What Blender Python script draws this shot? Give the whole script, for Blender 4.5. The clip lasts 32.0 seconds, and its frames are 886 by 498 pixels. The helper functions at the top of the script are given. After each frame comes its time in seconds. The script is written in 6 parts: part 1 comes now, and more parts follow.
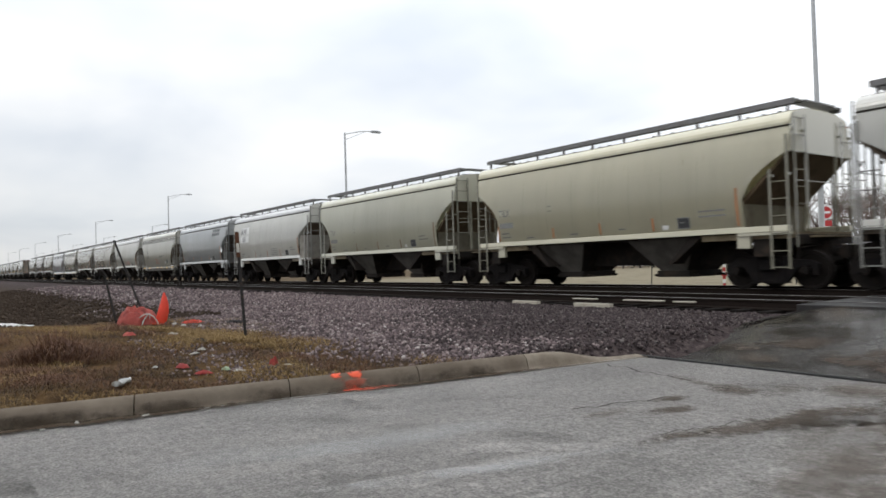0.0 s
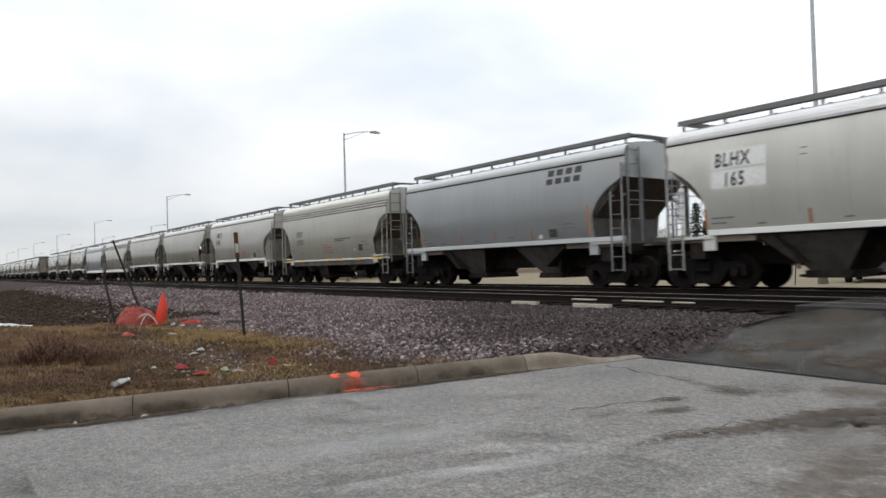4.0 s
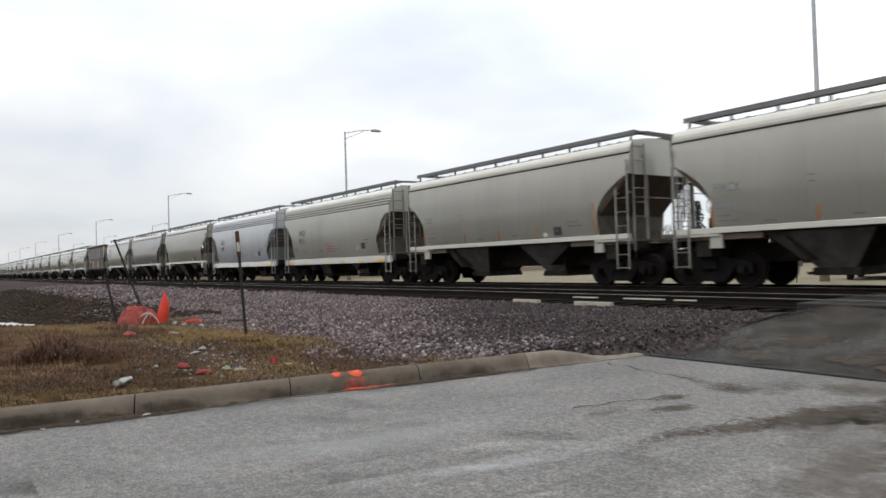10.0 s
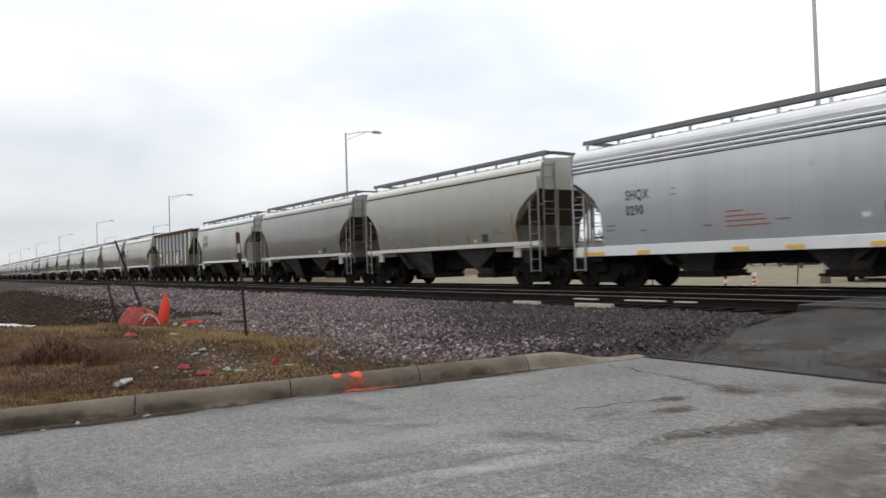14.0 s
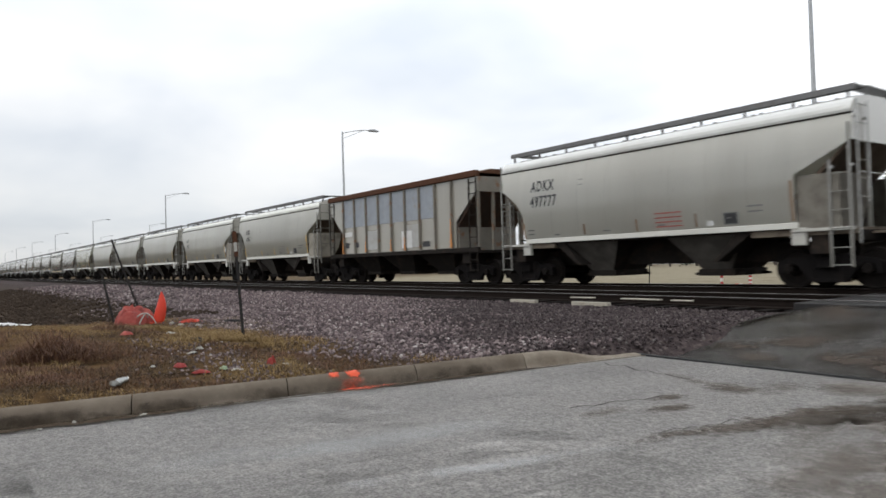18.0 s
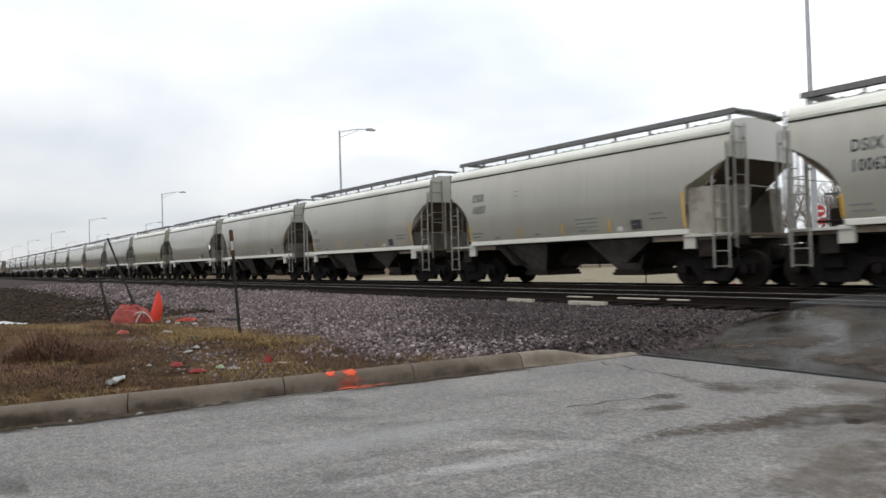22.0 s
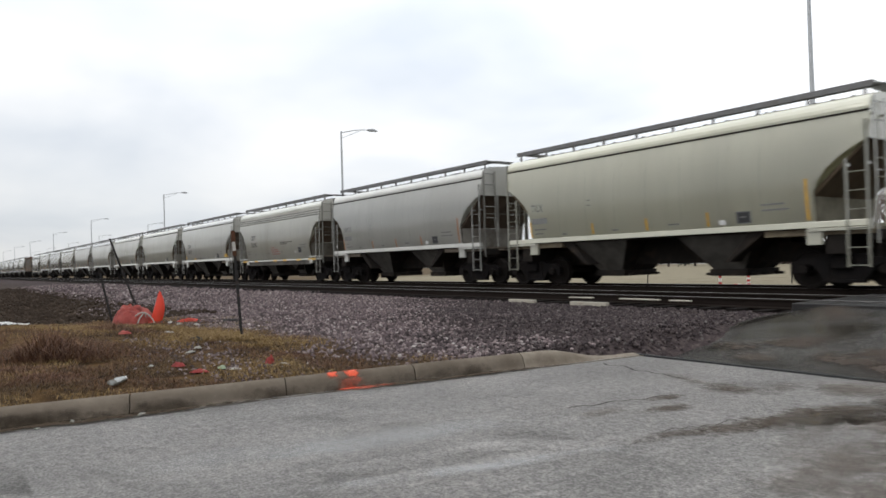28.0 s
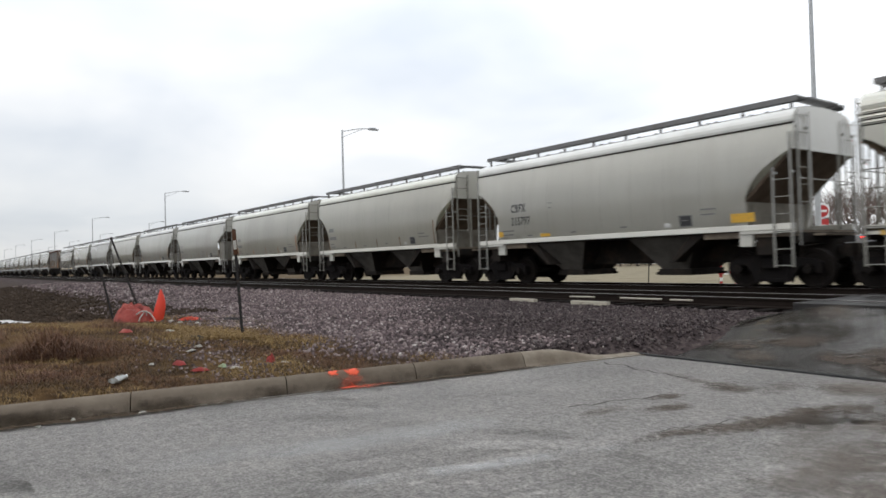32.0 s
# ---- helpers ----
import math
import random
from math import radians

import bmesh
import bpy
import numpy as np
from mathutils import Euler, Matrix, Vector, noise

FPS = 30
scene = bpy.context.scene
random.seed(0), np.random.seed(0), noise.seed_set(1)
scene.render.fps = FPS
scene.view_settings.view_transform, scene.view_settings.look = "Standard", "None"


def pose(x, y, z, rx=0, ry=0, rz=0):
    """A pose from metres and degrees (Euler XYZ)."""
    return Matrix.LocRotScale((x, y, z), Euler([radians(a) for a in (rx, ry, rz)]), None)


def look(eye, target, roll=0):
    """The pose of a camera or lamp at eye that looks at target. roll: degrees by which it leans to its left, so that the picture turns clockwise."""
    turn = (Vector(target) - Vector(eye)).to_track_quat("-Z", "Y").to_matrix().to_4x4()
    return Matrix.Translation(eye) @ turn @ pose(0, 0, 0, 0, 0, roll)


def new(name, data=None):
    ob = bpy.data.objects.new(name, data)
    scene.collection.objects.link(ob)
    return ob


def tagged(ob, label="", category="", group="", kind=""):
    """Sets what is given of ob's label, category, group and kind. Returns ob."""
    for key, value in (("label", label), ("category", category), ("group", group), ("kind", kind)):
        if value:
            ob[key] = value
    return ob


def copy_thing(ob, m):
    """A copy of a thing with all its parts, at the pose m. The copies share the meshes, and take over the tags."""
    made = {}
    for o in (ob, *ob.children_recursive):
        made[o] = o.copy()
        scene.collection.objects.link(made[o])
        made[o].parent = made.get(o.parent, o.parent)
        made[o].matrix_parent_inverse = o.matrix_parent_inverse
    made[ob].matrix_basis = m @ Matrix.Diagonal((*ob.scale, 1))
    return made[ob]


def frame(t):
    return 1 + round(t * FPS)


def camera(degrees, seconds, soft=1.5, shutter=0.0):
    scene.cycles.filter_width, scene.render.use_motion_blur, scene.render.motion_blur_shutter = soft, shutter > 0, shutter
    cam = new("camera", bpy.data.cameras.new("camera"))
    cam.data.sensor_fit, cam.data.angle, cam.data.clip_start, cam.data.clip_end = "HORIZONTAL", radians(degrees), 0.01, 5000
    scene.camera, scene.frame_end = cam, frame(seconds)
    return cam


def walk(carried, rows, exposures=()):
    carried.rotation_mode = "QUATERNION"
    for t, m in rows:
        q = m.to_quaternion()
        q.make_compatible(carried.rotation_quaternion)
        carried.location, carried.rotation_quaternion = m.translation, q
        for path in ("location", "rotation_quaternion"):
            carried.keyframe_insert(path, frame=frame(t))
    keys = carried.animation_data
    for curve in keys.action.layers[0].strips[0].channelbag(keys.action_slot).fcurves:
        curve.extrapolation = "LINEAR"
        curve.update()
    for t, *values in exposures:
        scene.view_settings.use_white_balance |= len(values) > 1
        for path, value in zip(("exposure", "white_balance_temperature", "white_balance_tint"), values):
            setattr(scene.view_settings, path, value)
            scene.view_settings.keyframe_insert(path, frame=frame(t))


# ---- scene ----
# ---- camera ----
EYE = Vector((0.0, 0.0, 1.25))


def aim(yaw, pitch, roll):
    """The pose at EYE that looks yaw degrees to the left of +y and pitch degrees up."""
    a, b = radians(yaw), radians(pitch)
    ahead = Vector((-math.sin(a) * math.cos(b), math.cos(a) * math.cos(b), math.sin(b)))
    return look(EYE, EYE + ahead, roll)


cam = camera(65.0, 32.0, soft=1.6, shutter=0.32)
walk(cam, [(t, aim(a, b, c)) for t, a, b, c in (
    (0, 54.009, 1.159, -1.70), (0.5, 54.009, 1.190, -1.56), (1, 54.014, 1.198, -1.53), (1.5, 54.030, 1.206, -1.52), (2, 53.983, 1.204, -1.36),
    (2.5, 53.949, 1.217, -1.44), (3, 53.931, 1.226, -1.40), (3.5, 53.923, 1.204, -1.61), (5.5, 53.932, 1.188, -1.67), (6, 53.966, 1.136, -1.77),
    (6.5, 53.971, 1.116, -1.59), (7, 53.956, 1.110, -1.58), (7.5, 53.960, 1.070, -1.77), (8, 53.999, 1.061, -1.84), (8.5, 54.017, 1.043, -1.90),
    (9, 54.025, 1.061, -1.65), (9.5, 54.029, 1.081, -1.53), (10, 54.036, 1.064, -1.77), (10.5, 54.055, 1.054, -1.82), (11, 54.050, 1.056, -1.81),
    (11.5, 54.040, 1.061, -1.82), (12, 54.053, 1.088, -1.90), (12.5, 54.112, 1.137, -1.84), (13, 54.154, 1.155, -1.97), (13.5, 54.149, 1.183, -1.64),
    (14, 54.079, 1.187, -1.71), (14.5, 54.069, 1.191, -1.54), (16.5, 53.894, 1.118, -1.56), (17, 53.883, 1.128, -1.61), (17.5, 53.855, 1.110, -1.67),
    (18, 53.827, 1.066, -1.75), (18.5, 53.776, 1.059, -1.76), (19, 53.747, 1.027, -1.86), (19.5, 53.756, 1.002, -1.75), (20, 53.728, 1.027, -1.66),
    (20.5, 53.674, 1.011, -1.59), (21, 53.603, 0.992, -1.59), (21.5, 53.582, 0.976, -1.63), (22, 53.582, 0.987, -1.66), (22.5, 53.589, 0.981, -1.57),
    (23, 53.574, 0.970, -1.55), (23.5, 53.544, 0.954, -1.51), (24, 53.509, 0.957, -1.65), (24.5, 53.513, 0.940, -1.70), (25, 53.533, 0.932, -1.73),
    (25.5, 53.555, 0.956, -1.67), (27.5, 53.681, 1.038, -1.69), (28, 53.713, 1.042, -1.65), (28.5, 53.737, 1.038, -1.69), (29, 53.733, 1.032, -1.68),
    (29.5, 53.738, 1.013, -1.66), (30, 53.735, 0.995, -1.76), (30.5, 53.719, 0.952, -1.44), (31, 53.742, 0.944, -1.54), (31.5, 53.758, 0.922, -1.67),
    (32, 53.787, 0.956, -1.57),
)])

# ---- light: an overcast sky, brighter overhead, and a weak wide sun behind the clouds ----
world = bpy.data.worlds.new("overcast_sky")
scene.world = world
world.use_nodes = True


def nodes_of(tree):
    tree.nodes.clear()

    def add(kind, operation="", data_type="", **values):
        n = tree.nodes.new(kind)
        if operation:
            n.operation = operation
        if data_type:
            n.data_type = data_type
        for key, value in values.items():
            n.inputs[key.replace("_", " ")].default_value = value
        return n
    return add, tree.links.new


def ramp(n, stops):
    e = n.color_ramp.elements
    while len(e) > 1:
        e.remove(e[-1])
    e[0].position, e[0].color = stops[0][0], (*stops[0][1], 1)
    for p, c in stops[1:]:
        k = e.new(p)
        k.color = (*c, 1)
    return n


SUN_UP, SUN_TURN = radians(48), radians(200)
add, link = nodes_of(world.node_tree)
sky = add("ShaderNodeTexSky")
sky.sky_type, sky.sun_disc, sky.sun_elevation, sky.sun_rotation = "NISHITA", False, SUN_UP, SUN_TURN
where = add("ShaderNodeTexCoord")
split = add("ShaderNodeSeparateXYZ")
link(where.outputs["Generated"], split.inputs[0])
# clouds flatten towards the horizon
lift = add("ShaderNodeMath", operation="ADD")
lift.inputs[1].default_value = 0.30
link(split.outputs["Z"], lift.inputs[0])
flat = add("ShaderNodeVectorMath", operation="DIVIDE")
link(where.outputs["Generated"], flat.inputs[0])
link(lift.outputs[0], flat.inputs[1])
cloud = add("ShaderNodeTexNoise", Scale=1.5, Detail=4.0, Roughness=0.45, Distortion=0.25)
link(flat.outputs[0], cloud.inputs["Vector"])
tone = ramp(add("ShaderNodeValToRGB"), [(0.30, (0.70, 0.75, 0.82)), (0.48, (0.86, 0.89, 0.93)), (0.66, (1.01, 1.015, 1.02))])
link(cloud.outputs["Fac"], tone.inputs[0])
# radiance grows from the horizon to the zenith
up = add("ShaderNodeMapRange", From_Min=0.0, From_Max=1.0, To_Min=0.80, To_Max=2.0)
link(split.outputs["Z"], up.inputs[0])
# the cover is thinner, and so brighter, beyond the track
side = add("ShaderNodeMapRange", From_Min=0.0, From_Max=1.0, To_Min=0.88, To_Max=1.12)
link(split.outputs["Y"], side.inputs[0])
bright = add("ShaderNodeMath", operation="MULTIPLY")
link(up.outputs[0], bright.inputs[0])
link(side.outputs[0], bright.inputs[1])
cover = add("ShaderNodeVectorMath", operation="SCALE")
link(tone.outputs[0], cover.inputs[0])
link(bright.outputs[0], cover.inputs["Scale"])
thin = add("ShaderNodeVectorMath", operation="SCALE", Scale=0.012)
link(sky.outputs[0], thin.inputs[0])
both = add("ShaderNodeVectorMath", operation="ADD")
link(cover.outputs[0], both.inputs[0])
link(thin.outputs[0], both.inputs[1])
back = add("ShaderNodeBackground", Strength=1.0)
link(both.outputs[0], back.inputs[0])
link(back.outputs[0], add("ShaderNodeOutputWorld").inputs[0])

sun = new("sun", bpy.data.lights.new("sun", "SUN"))
sun.data.energy, sun.data.angle, sun.data.color = 0.7, radians(25), (1.0, 0.97, 0.92)
sun.matrix_world = look((0, 0, 60), (math.sin(SUN_TURN) * -60, math.cos(SUN_TURN) * -60, 60 - 60 * math.tan(SUN_UP)))
scene.view_settings.exposure = 0.0


# ---- materials ----
def material(name, base, rough=0.7, metal=0.0, spots=(), scale=6.0, bump=0.0, bump_scale=60.0, own=False, stretch=(1, 1, 1), world_space=False, spec=0.5, even=0.0, coat=0.0):
    """base: the colour; spots: (colour, scale, low, high, amount) patches laid over it by noise; own: take the object's colour as base."""
    m = bpy.data.materials.new(name)
    m.use_nodes = True
    add, link = nodes_of(m.node_tree)
    shade = add("ShaderNodeBsdfPrincipled", Roughness=rough, Metallic=metal)
    shade.inputs["Specular IOR Level"].default_value = spec
    # a film of rain water over the paint
    shade.inputs["Coat Weight"].default_value, shade.inputs["Coat Roughness"].default_value = coat, 0.07
    if world_space:
        place = add("ShaderNodeNewGeometry").outputs["Position"]
    else:
        place = add("ShaderNodeTexCoord").outputs["Object"]
    squeeze = add("ShaderNodeVectorMath", operation="MULTIPLY")
    link(place, squeeze.inputs[0])
    squeeze.inputs[1].default_value = stretch
    info = add("ShaderNodeObjectInfo")
    shift = add("ShaderNodeVectorMath", operation="ADD")
    link(squeeze.outputs[0], shift.inputs[0])
    if not world_space:
        far = add("ShaderNodeVectorMath", operation="SCALE", Scale=0.0)
        far.inputs[0].default_value = (37.0, 11.0, 5.0)
        link(info.outputs["Random"], far.inputs["Scale"])
        link(far.outputs[0], shift.inputs[1])
    place = shift.outputs[0]
    if own:
        colour = info.outputs["Color"]
    else:
        tint = add("ShaderNodeRGB")
        tint.outputs[0].default_value = (*base, 1)
        colour = tint.outputs[0]
    grain = add("ShaderNodeTexNoise", Scale=scale, Detail=8.0, Roughness=0.65)
    link(place, grain.inputs["Vector"])
    vary = add("ShaderNodeMapRange", From_Min=0.3, From_Max=0.7, To_Min=0.88 + even, To_Max=1.10 - even)
    link(grain.outputs["Fac"], vary.inputs[0])
    mul = add("ShaderNodeVectorMath", operation="SCALE")
    link(colour, mul.inputs[0])
    link(vary.outputs[0], mul.inputs["Scale"])
    colour = mul.outputs[0]
    for spot, size, low, high, amount in spots:
        n = add("ShaderNodeTexNoise", Scale=size, Detail=7.0, Roughness=0.6)
        link(place, n.inputs["Vector"])
        k = add("ShaderNodeMapRange", From_Min=low, From_Max=high, To_Min=0.0, To_Max=amount)
        link(n.outputs["Fac"], k.inputs[0])
        mix = add("ShaderNodeMix", data_type="RGBA")
        link(k.outputs[0], mix.inputs[0])
        link(colour, mix.inputs[6])
        mix.inputs[7].default_value = (*spot, 1)
        colour = mix.outputs[2]
    link(colour, shade.inputs["Base Color"])
    if bump:
        n = add("ShaderNodeTexNoise", Scale=bump_scale, Detail=6.0, Roughness=0.6)
        link(place, n.inputs["Vector"])
        b = add("ShaderNodeBump", Strength=min(1.0, bump), Distance=0.02)
        link(n.outputs["Fac"], b.inputs["Height"])
        link(b.outputs[0], shade.inputs["Normal"])
    link(shade.outputs[0], add("ShaderNodeOutputMaterial").inputs[0])
    return m


PAINT = material("car_paint", (0.5, 0.5, 0.45), 0.21, own=True, even=0.075, scale=1.0, stretch=(2.0, 1.0, 0.36),
                 spots=[((0.21, 0.175, 0.125), 0.9, 0.50, 0.78, 0.12), ((0.27, 0.245, 0.20), 0.25, 0.48, 0.66, 0.18), ((0.20, 0.09, 0.035), 6.0, 0.66, 0.78, 0.40)], bump=0.03, bump_scale=2.0, coat=0.8, spec=0.6)
# for the recessed car ends: grime spots over colours darkened in place of shade
GRIMY_SHADED = material("grimy_shaded_end_paint", (0.1, 0.08, 0.06), 0.9, own=True, scale=3.0, spec=0.12, spots=[((0.050, 0.036, 0.026), 2.2, 0.45, 0.68, 0.5)], bump=0.08, bump_scale=20)
# underframe grime; on the bays' slopes its black also stands for shade
SOOT_SHADE = material("underframe_grime_shade", (0.020, 0.017, 0.015), 0.9, spec=0.12, scale=5.0, spots=[((0.05, 0.036, 0.026), 3.0, 0.5, 0.7, 0.6)], bump=0.2, bump_scale=25)
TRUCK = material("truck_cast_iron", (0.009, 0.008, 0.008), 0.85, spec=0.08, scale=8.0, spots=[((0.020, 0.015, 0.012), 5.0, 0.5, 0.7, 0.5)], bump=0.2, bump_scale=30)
GRATE = material("galvanised_walkway", (0.15, 0.15, 0.15), 0.6, 0.3, scale=9.0, spots=[((0.10, 0.08, 0.06), 4.0, 0.5, 0.7, 0.5)])
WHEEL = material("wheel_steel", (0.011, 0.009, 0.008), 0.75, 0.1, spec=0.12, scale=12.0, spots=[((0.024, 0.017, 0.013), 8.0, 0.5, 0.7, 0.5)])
RUST = material("rust", (0.090, 0.042, 0.025), 0.9, spec=0.15, scale=7.0, spots=[((0.07, 0.035, 0.02), 4.0, 0.45, 0.65, 0.7)], bump=0.2)
BLACK_INK = material("black_stencil", (0.03, 0.03, 0.032), 0.6, scale=14.0)
RED_INK = material("red_stencil", (0.36, 0.10, 0.08), 0.6, scale=14.0)
GREY_INK = material("faded_stencil", (0.20, 0.20, 0.19), 0.6, scale=14.0)
WHITE_INK = material("white_stencil", (0.62, 0.62, 0.60), 0.6, scale=14.0)
REFLECTOR = material("reflective_strip", (0.5, 0.3, 0.1), 0.4, own=True, scale=20.0, spots=[((0.22, 0.16, 0.10), 12.0, 0.5, 0.7, 0.6)])
RAIL_HEAD = material("rail_steel", (0.22, 0.21, 0.20), 0.38, 0.8, scale=9.0)
RAIL_SIDE = material("rail_rust", (0.016, 0.012, 0.010), 0.9, spec=0.08, scale=9.0, bump=0.1)
TIE = material("creosote_timber", (0.013, 0.011, 0.010), 0.95, spec=0.05, scale=14.0, stretch=(6, 1, 6), bump=0.3)
PALE_TIMBER = material("weathered_pale_timber", (0.36, 0.33, 0.27), 0.85, scale=10.0, stretch=(1, 6, 6), spots=[((0.16, 0.12, 0.09), 5.0, 0.58, 0.7, 0.8)], bump=0.2)
CONCRETE = material("kerb_concrete", (0.150, 0.124, 0.097), 0.95, spec=0.1, scale=9.0, world_space=True,
                    spots=[((0.060, 0.046, 0.033), 1.3, 0.40, 0.62, 0.55), ((0.20, 0.17, 0.135), 30.0, 0.62, 0.75, 0.5)], bump=0.25, bump_scale=90)
CONCRETE_CLEAN = material("pale_kerb_concrete", (0.205, 0.175, 0.138), 0.9, scale=9.0, world_space=True, spec=0.2, spots=[((0.12, 0.095, 0.07), 2.0, 0.45, 0.62, 0.8)], bump=0.25, bump_scale=90)
GALV = material("lamp_galvanised_steel", (0.42, 0.43, 0.44), 0.5, 0.5, scale=6.0)
STEEL_DARK = material("dark_stake_steel", (0.018, 0.017, 0.016), 0.7, 0.3, scale=25.0, spots=[((0.07, 0.035, 0.02), 18.0, 0.55, 0.7, 0.6)])
ORANGE = material("orange_plastic", (0.62, 0.040, 0.014), 0.5, scale=8.0, spots=[((0.40, 0.06, 0.03), 4.0, 0.5, 0.7, 0.5)])
LITTER = material("pale_litter", (0.44, 0.43, 0.39), 0.7, scale=20.0, spots=[((0.3, 0.27, 0.22), 12.0, 0.5, 0.7, 0.6)], bump=0.2)
RED_LITTER = material("red_litter", (0.36, 0.035, 0.028), 0.55, scale=20.0, bump=0.2)
BARK = material("bare_bark", (0.085, 0.070, 0.060), 0.9, scale=8.0, bump=0.3)
NEEDLES = material("conifer_needles", (0.030, 0.042, 0.028), 0.85, scale=5.0)
SIGN_RED = material("sign_red", (0.45, 0.03, 0.03), 0.5, scale=9.0)
SIGN_WHITE = material("sign_white", (0.75, 0.75, 0.74), 0.5, scale=9.0)
GLASS_DARK = material("vehicle_glass", (0.02, 0.022, 0.025), 0.1, scale=5.0)
RUBBER = material("rubber", (0.02, 0.02, 0.02), 0.85, scale=20.0)


def stain_material(name, colour, rough, amount, size, soft=0.5, spec=0.5):
    """A thin film with ragged, fading edges: opaque in its middle, gone at its rim."""
    m = bpy.data.materials.new(name)
    m.use_nodes = True
    add, link = nodes_of(m.node_tree)
    shade = add("ShaderNodeBsdfPrincipled", Roughness=rough, Base_Color=(*colour, 1))
    shade.inputs["Specular IOR Level"].default_value = spec
    where = add("ShaderNodeTexCoord").outputs["Generated"]
    centre = add("ShaderNodeVectorMath", operation="MULTIPLY_ADD")
    link(where, centre.inputs[0])
    centre.inputs[1].default_value, centre.inputs[2].default_value = (2, 2, 0), (-1, -1, 0)
    length = add("ShaderNodeVectorMath", operation="LENGTH")
    link(centre.outputs[0], length.inputs[0])
    total = None
    for scale, weight in ((size, 1.5), (size * 6, 0.7)):
        n = add("ShaderNodeTexNoise", Scale=scale, Detail=6.0, Roughness=0.65)
        link(add("ShaderNodeNewGeometry").outputs["Position"], n.inputs["Vector"])
        k = add("ShaderNodeMapRange", From_Min=0.25, From_Max=0.75, To_Min=-weight / 2, To_Max=weight / 2)
        link(n.outputs["Fac"], k.inputs[0])
        if total:
            s = add("ShaderNodeMath", operation="ADD")
            link(total, s.inputs[0])
            link(k.outputs[0], s.inputs[1])
            total = s.outputs[0]
        else:
            total = k.outputs[0]
    inner = add("ShaderNodeMath", operation="SUBTRACT")
    inner.inputs[0].default_value = 1.0
    link(length.outputs["Value"], inner.inputs[1])
    rim = add("ShaderNodeMath", operation="MULTIPLY")
    link(total, rim.inputs[0])
    rim.inputs[1].default_value = 1.15
    both = add("ShaderNodeMath", operation="ADD")
    link(inner.outputs[0], both.inputs[0])
    link(rim.outputs[0], both.inputs[1])
    ragged = add("ShaderNodeMapRange", From_Min=0.15, From_Max=0.15 + soft, To_Min=0.0, To_Max=amount)
    link(both.outputs[0], ragged.inputs[0])
    # nothing is left at the very rim
    edge = add("ShaderNodeMapRange", From_Min=0.0, From_Max=0.35, To_Min=0.0, To_Max=1.0)
    link(inner.outputs[0], edge.inputs[0])
    alpha = add("ShaderNodeMath", operation="MULTIPLY")
    link(ragged.outputs[0], alpha.inputs[0])
    link(edge.outputs[0], alpha.inputs[1])
    link(alpha.outputs[0], shade.inputs["Alpha"])
    link(shade.outputs[0], add("ShaderNodeOutputMaterial").inputs[0])
    return m


# ---- mesh helpers ----
def box(bm, x0, x1, y0, y1, z0, z1, bevel=0.0):
    vs = bmesh.ops.create_cube(bm, size=1.0)["verts"]
    for v in vs:
        v.co = Vector(((x0 + x1) / 2 + v.co.x * (x1 - x0), (y0 + y1) / 2 + v.co.y * (y1 - y0), (z0 + z1) / 2 + v.co.z * (z1 - z0)))
    if bevel:
        es = list({e for v in vs for e in v.link_edges})
        bmesh.ops.bevel(bm, geom=es, offset=bevel, segments=2, affect="EDGES", profile=0.5)
    return bm


def prism(bm, outline, a, b, axis="y"):
    """The outline (x, z) for axis y, (y, z) for axis x, (x, y) for axis z, drawn out from a to b."""
    def spot(p, q, w):
        return {"y": (p, w, q), "x": (w, p, q), "z": (p, q, w)}[axis]
    lo = [bm.verts.new(spot(p, q, a)) for p, q in outline]
    hi = [bm.verts.new(spot(p, q, b)) for p, q in outline]
    n = len(lo)
    fs = [bm.faces.new(lo), bm.faces.new(hi[::-1])]
    for i in range(n):
        fs.append(bm.faces.new((lo[i], hi[i], hi[(i + 1) % n], lo[(i + 1) % n])))
    bmesh.ops.recalc_face_normals(bm, faces=fs)
    return bm


def tube(bm, p, q, r, n=6, r2=None):
    p, q = Vector(p), Vector(q)
    d = (q - p).normalized()
    s = d.orthogonal().normalized()
    t = d.cross(s)
    r2 = r if r2 is None else r2
    lo = [bm.verts.new(p + (s * math.cos(k * math.tau / n) + t * math.sin(k * math.tau / n)) * r) for k in range(n)]
    hi = [bm.verts.new(q + (s * math.cos(k * math.tau / n) + t * math.sin(k * math.tau / n)) * r2) for k in range(n)]
    for i in range(n):
        f = bm.faces.new((lo[i], lo[(i + 1) % n], hi[(i + 1) % n], hi[i]))
        f.smooth = n > 6
    bm.faces.new(lo[::-1])
    bm.faces.new(hi)
    return bm


def sweep(bm, pts, r, n):
    """A bent round bar through the points, in one piece."""
    rows = []
    for i, p in enumerate(pts):
        d = (Vector(pts[min(i + 1, len(pts) - 1)]) - Vector(pts[max(i - 1, 0)])).normalized()
        s = d.cross(Vector((0.31, 0.22, 0.92))).normalized()
        t = d.cross(s)
        rows.append([bm.verts.new(Vector(p) + (s * math.cos(k * math.tau / n) + t * math.sin(k * math.tau / n)) * r) for k in range(n)])
    for a, b in zip(rows, rows[1:]):
        for i in range(n):
            bm.faces.new((a[i], a[(i + 1) % n], b[(i + 1) % n], b[i]))
    bm.faces.new(rows[0][::-1])
    bm.faces.new(rows[-1])
    return bm


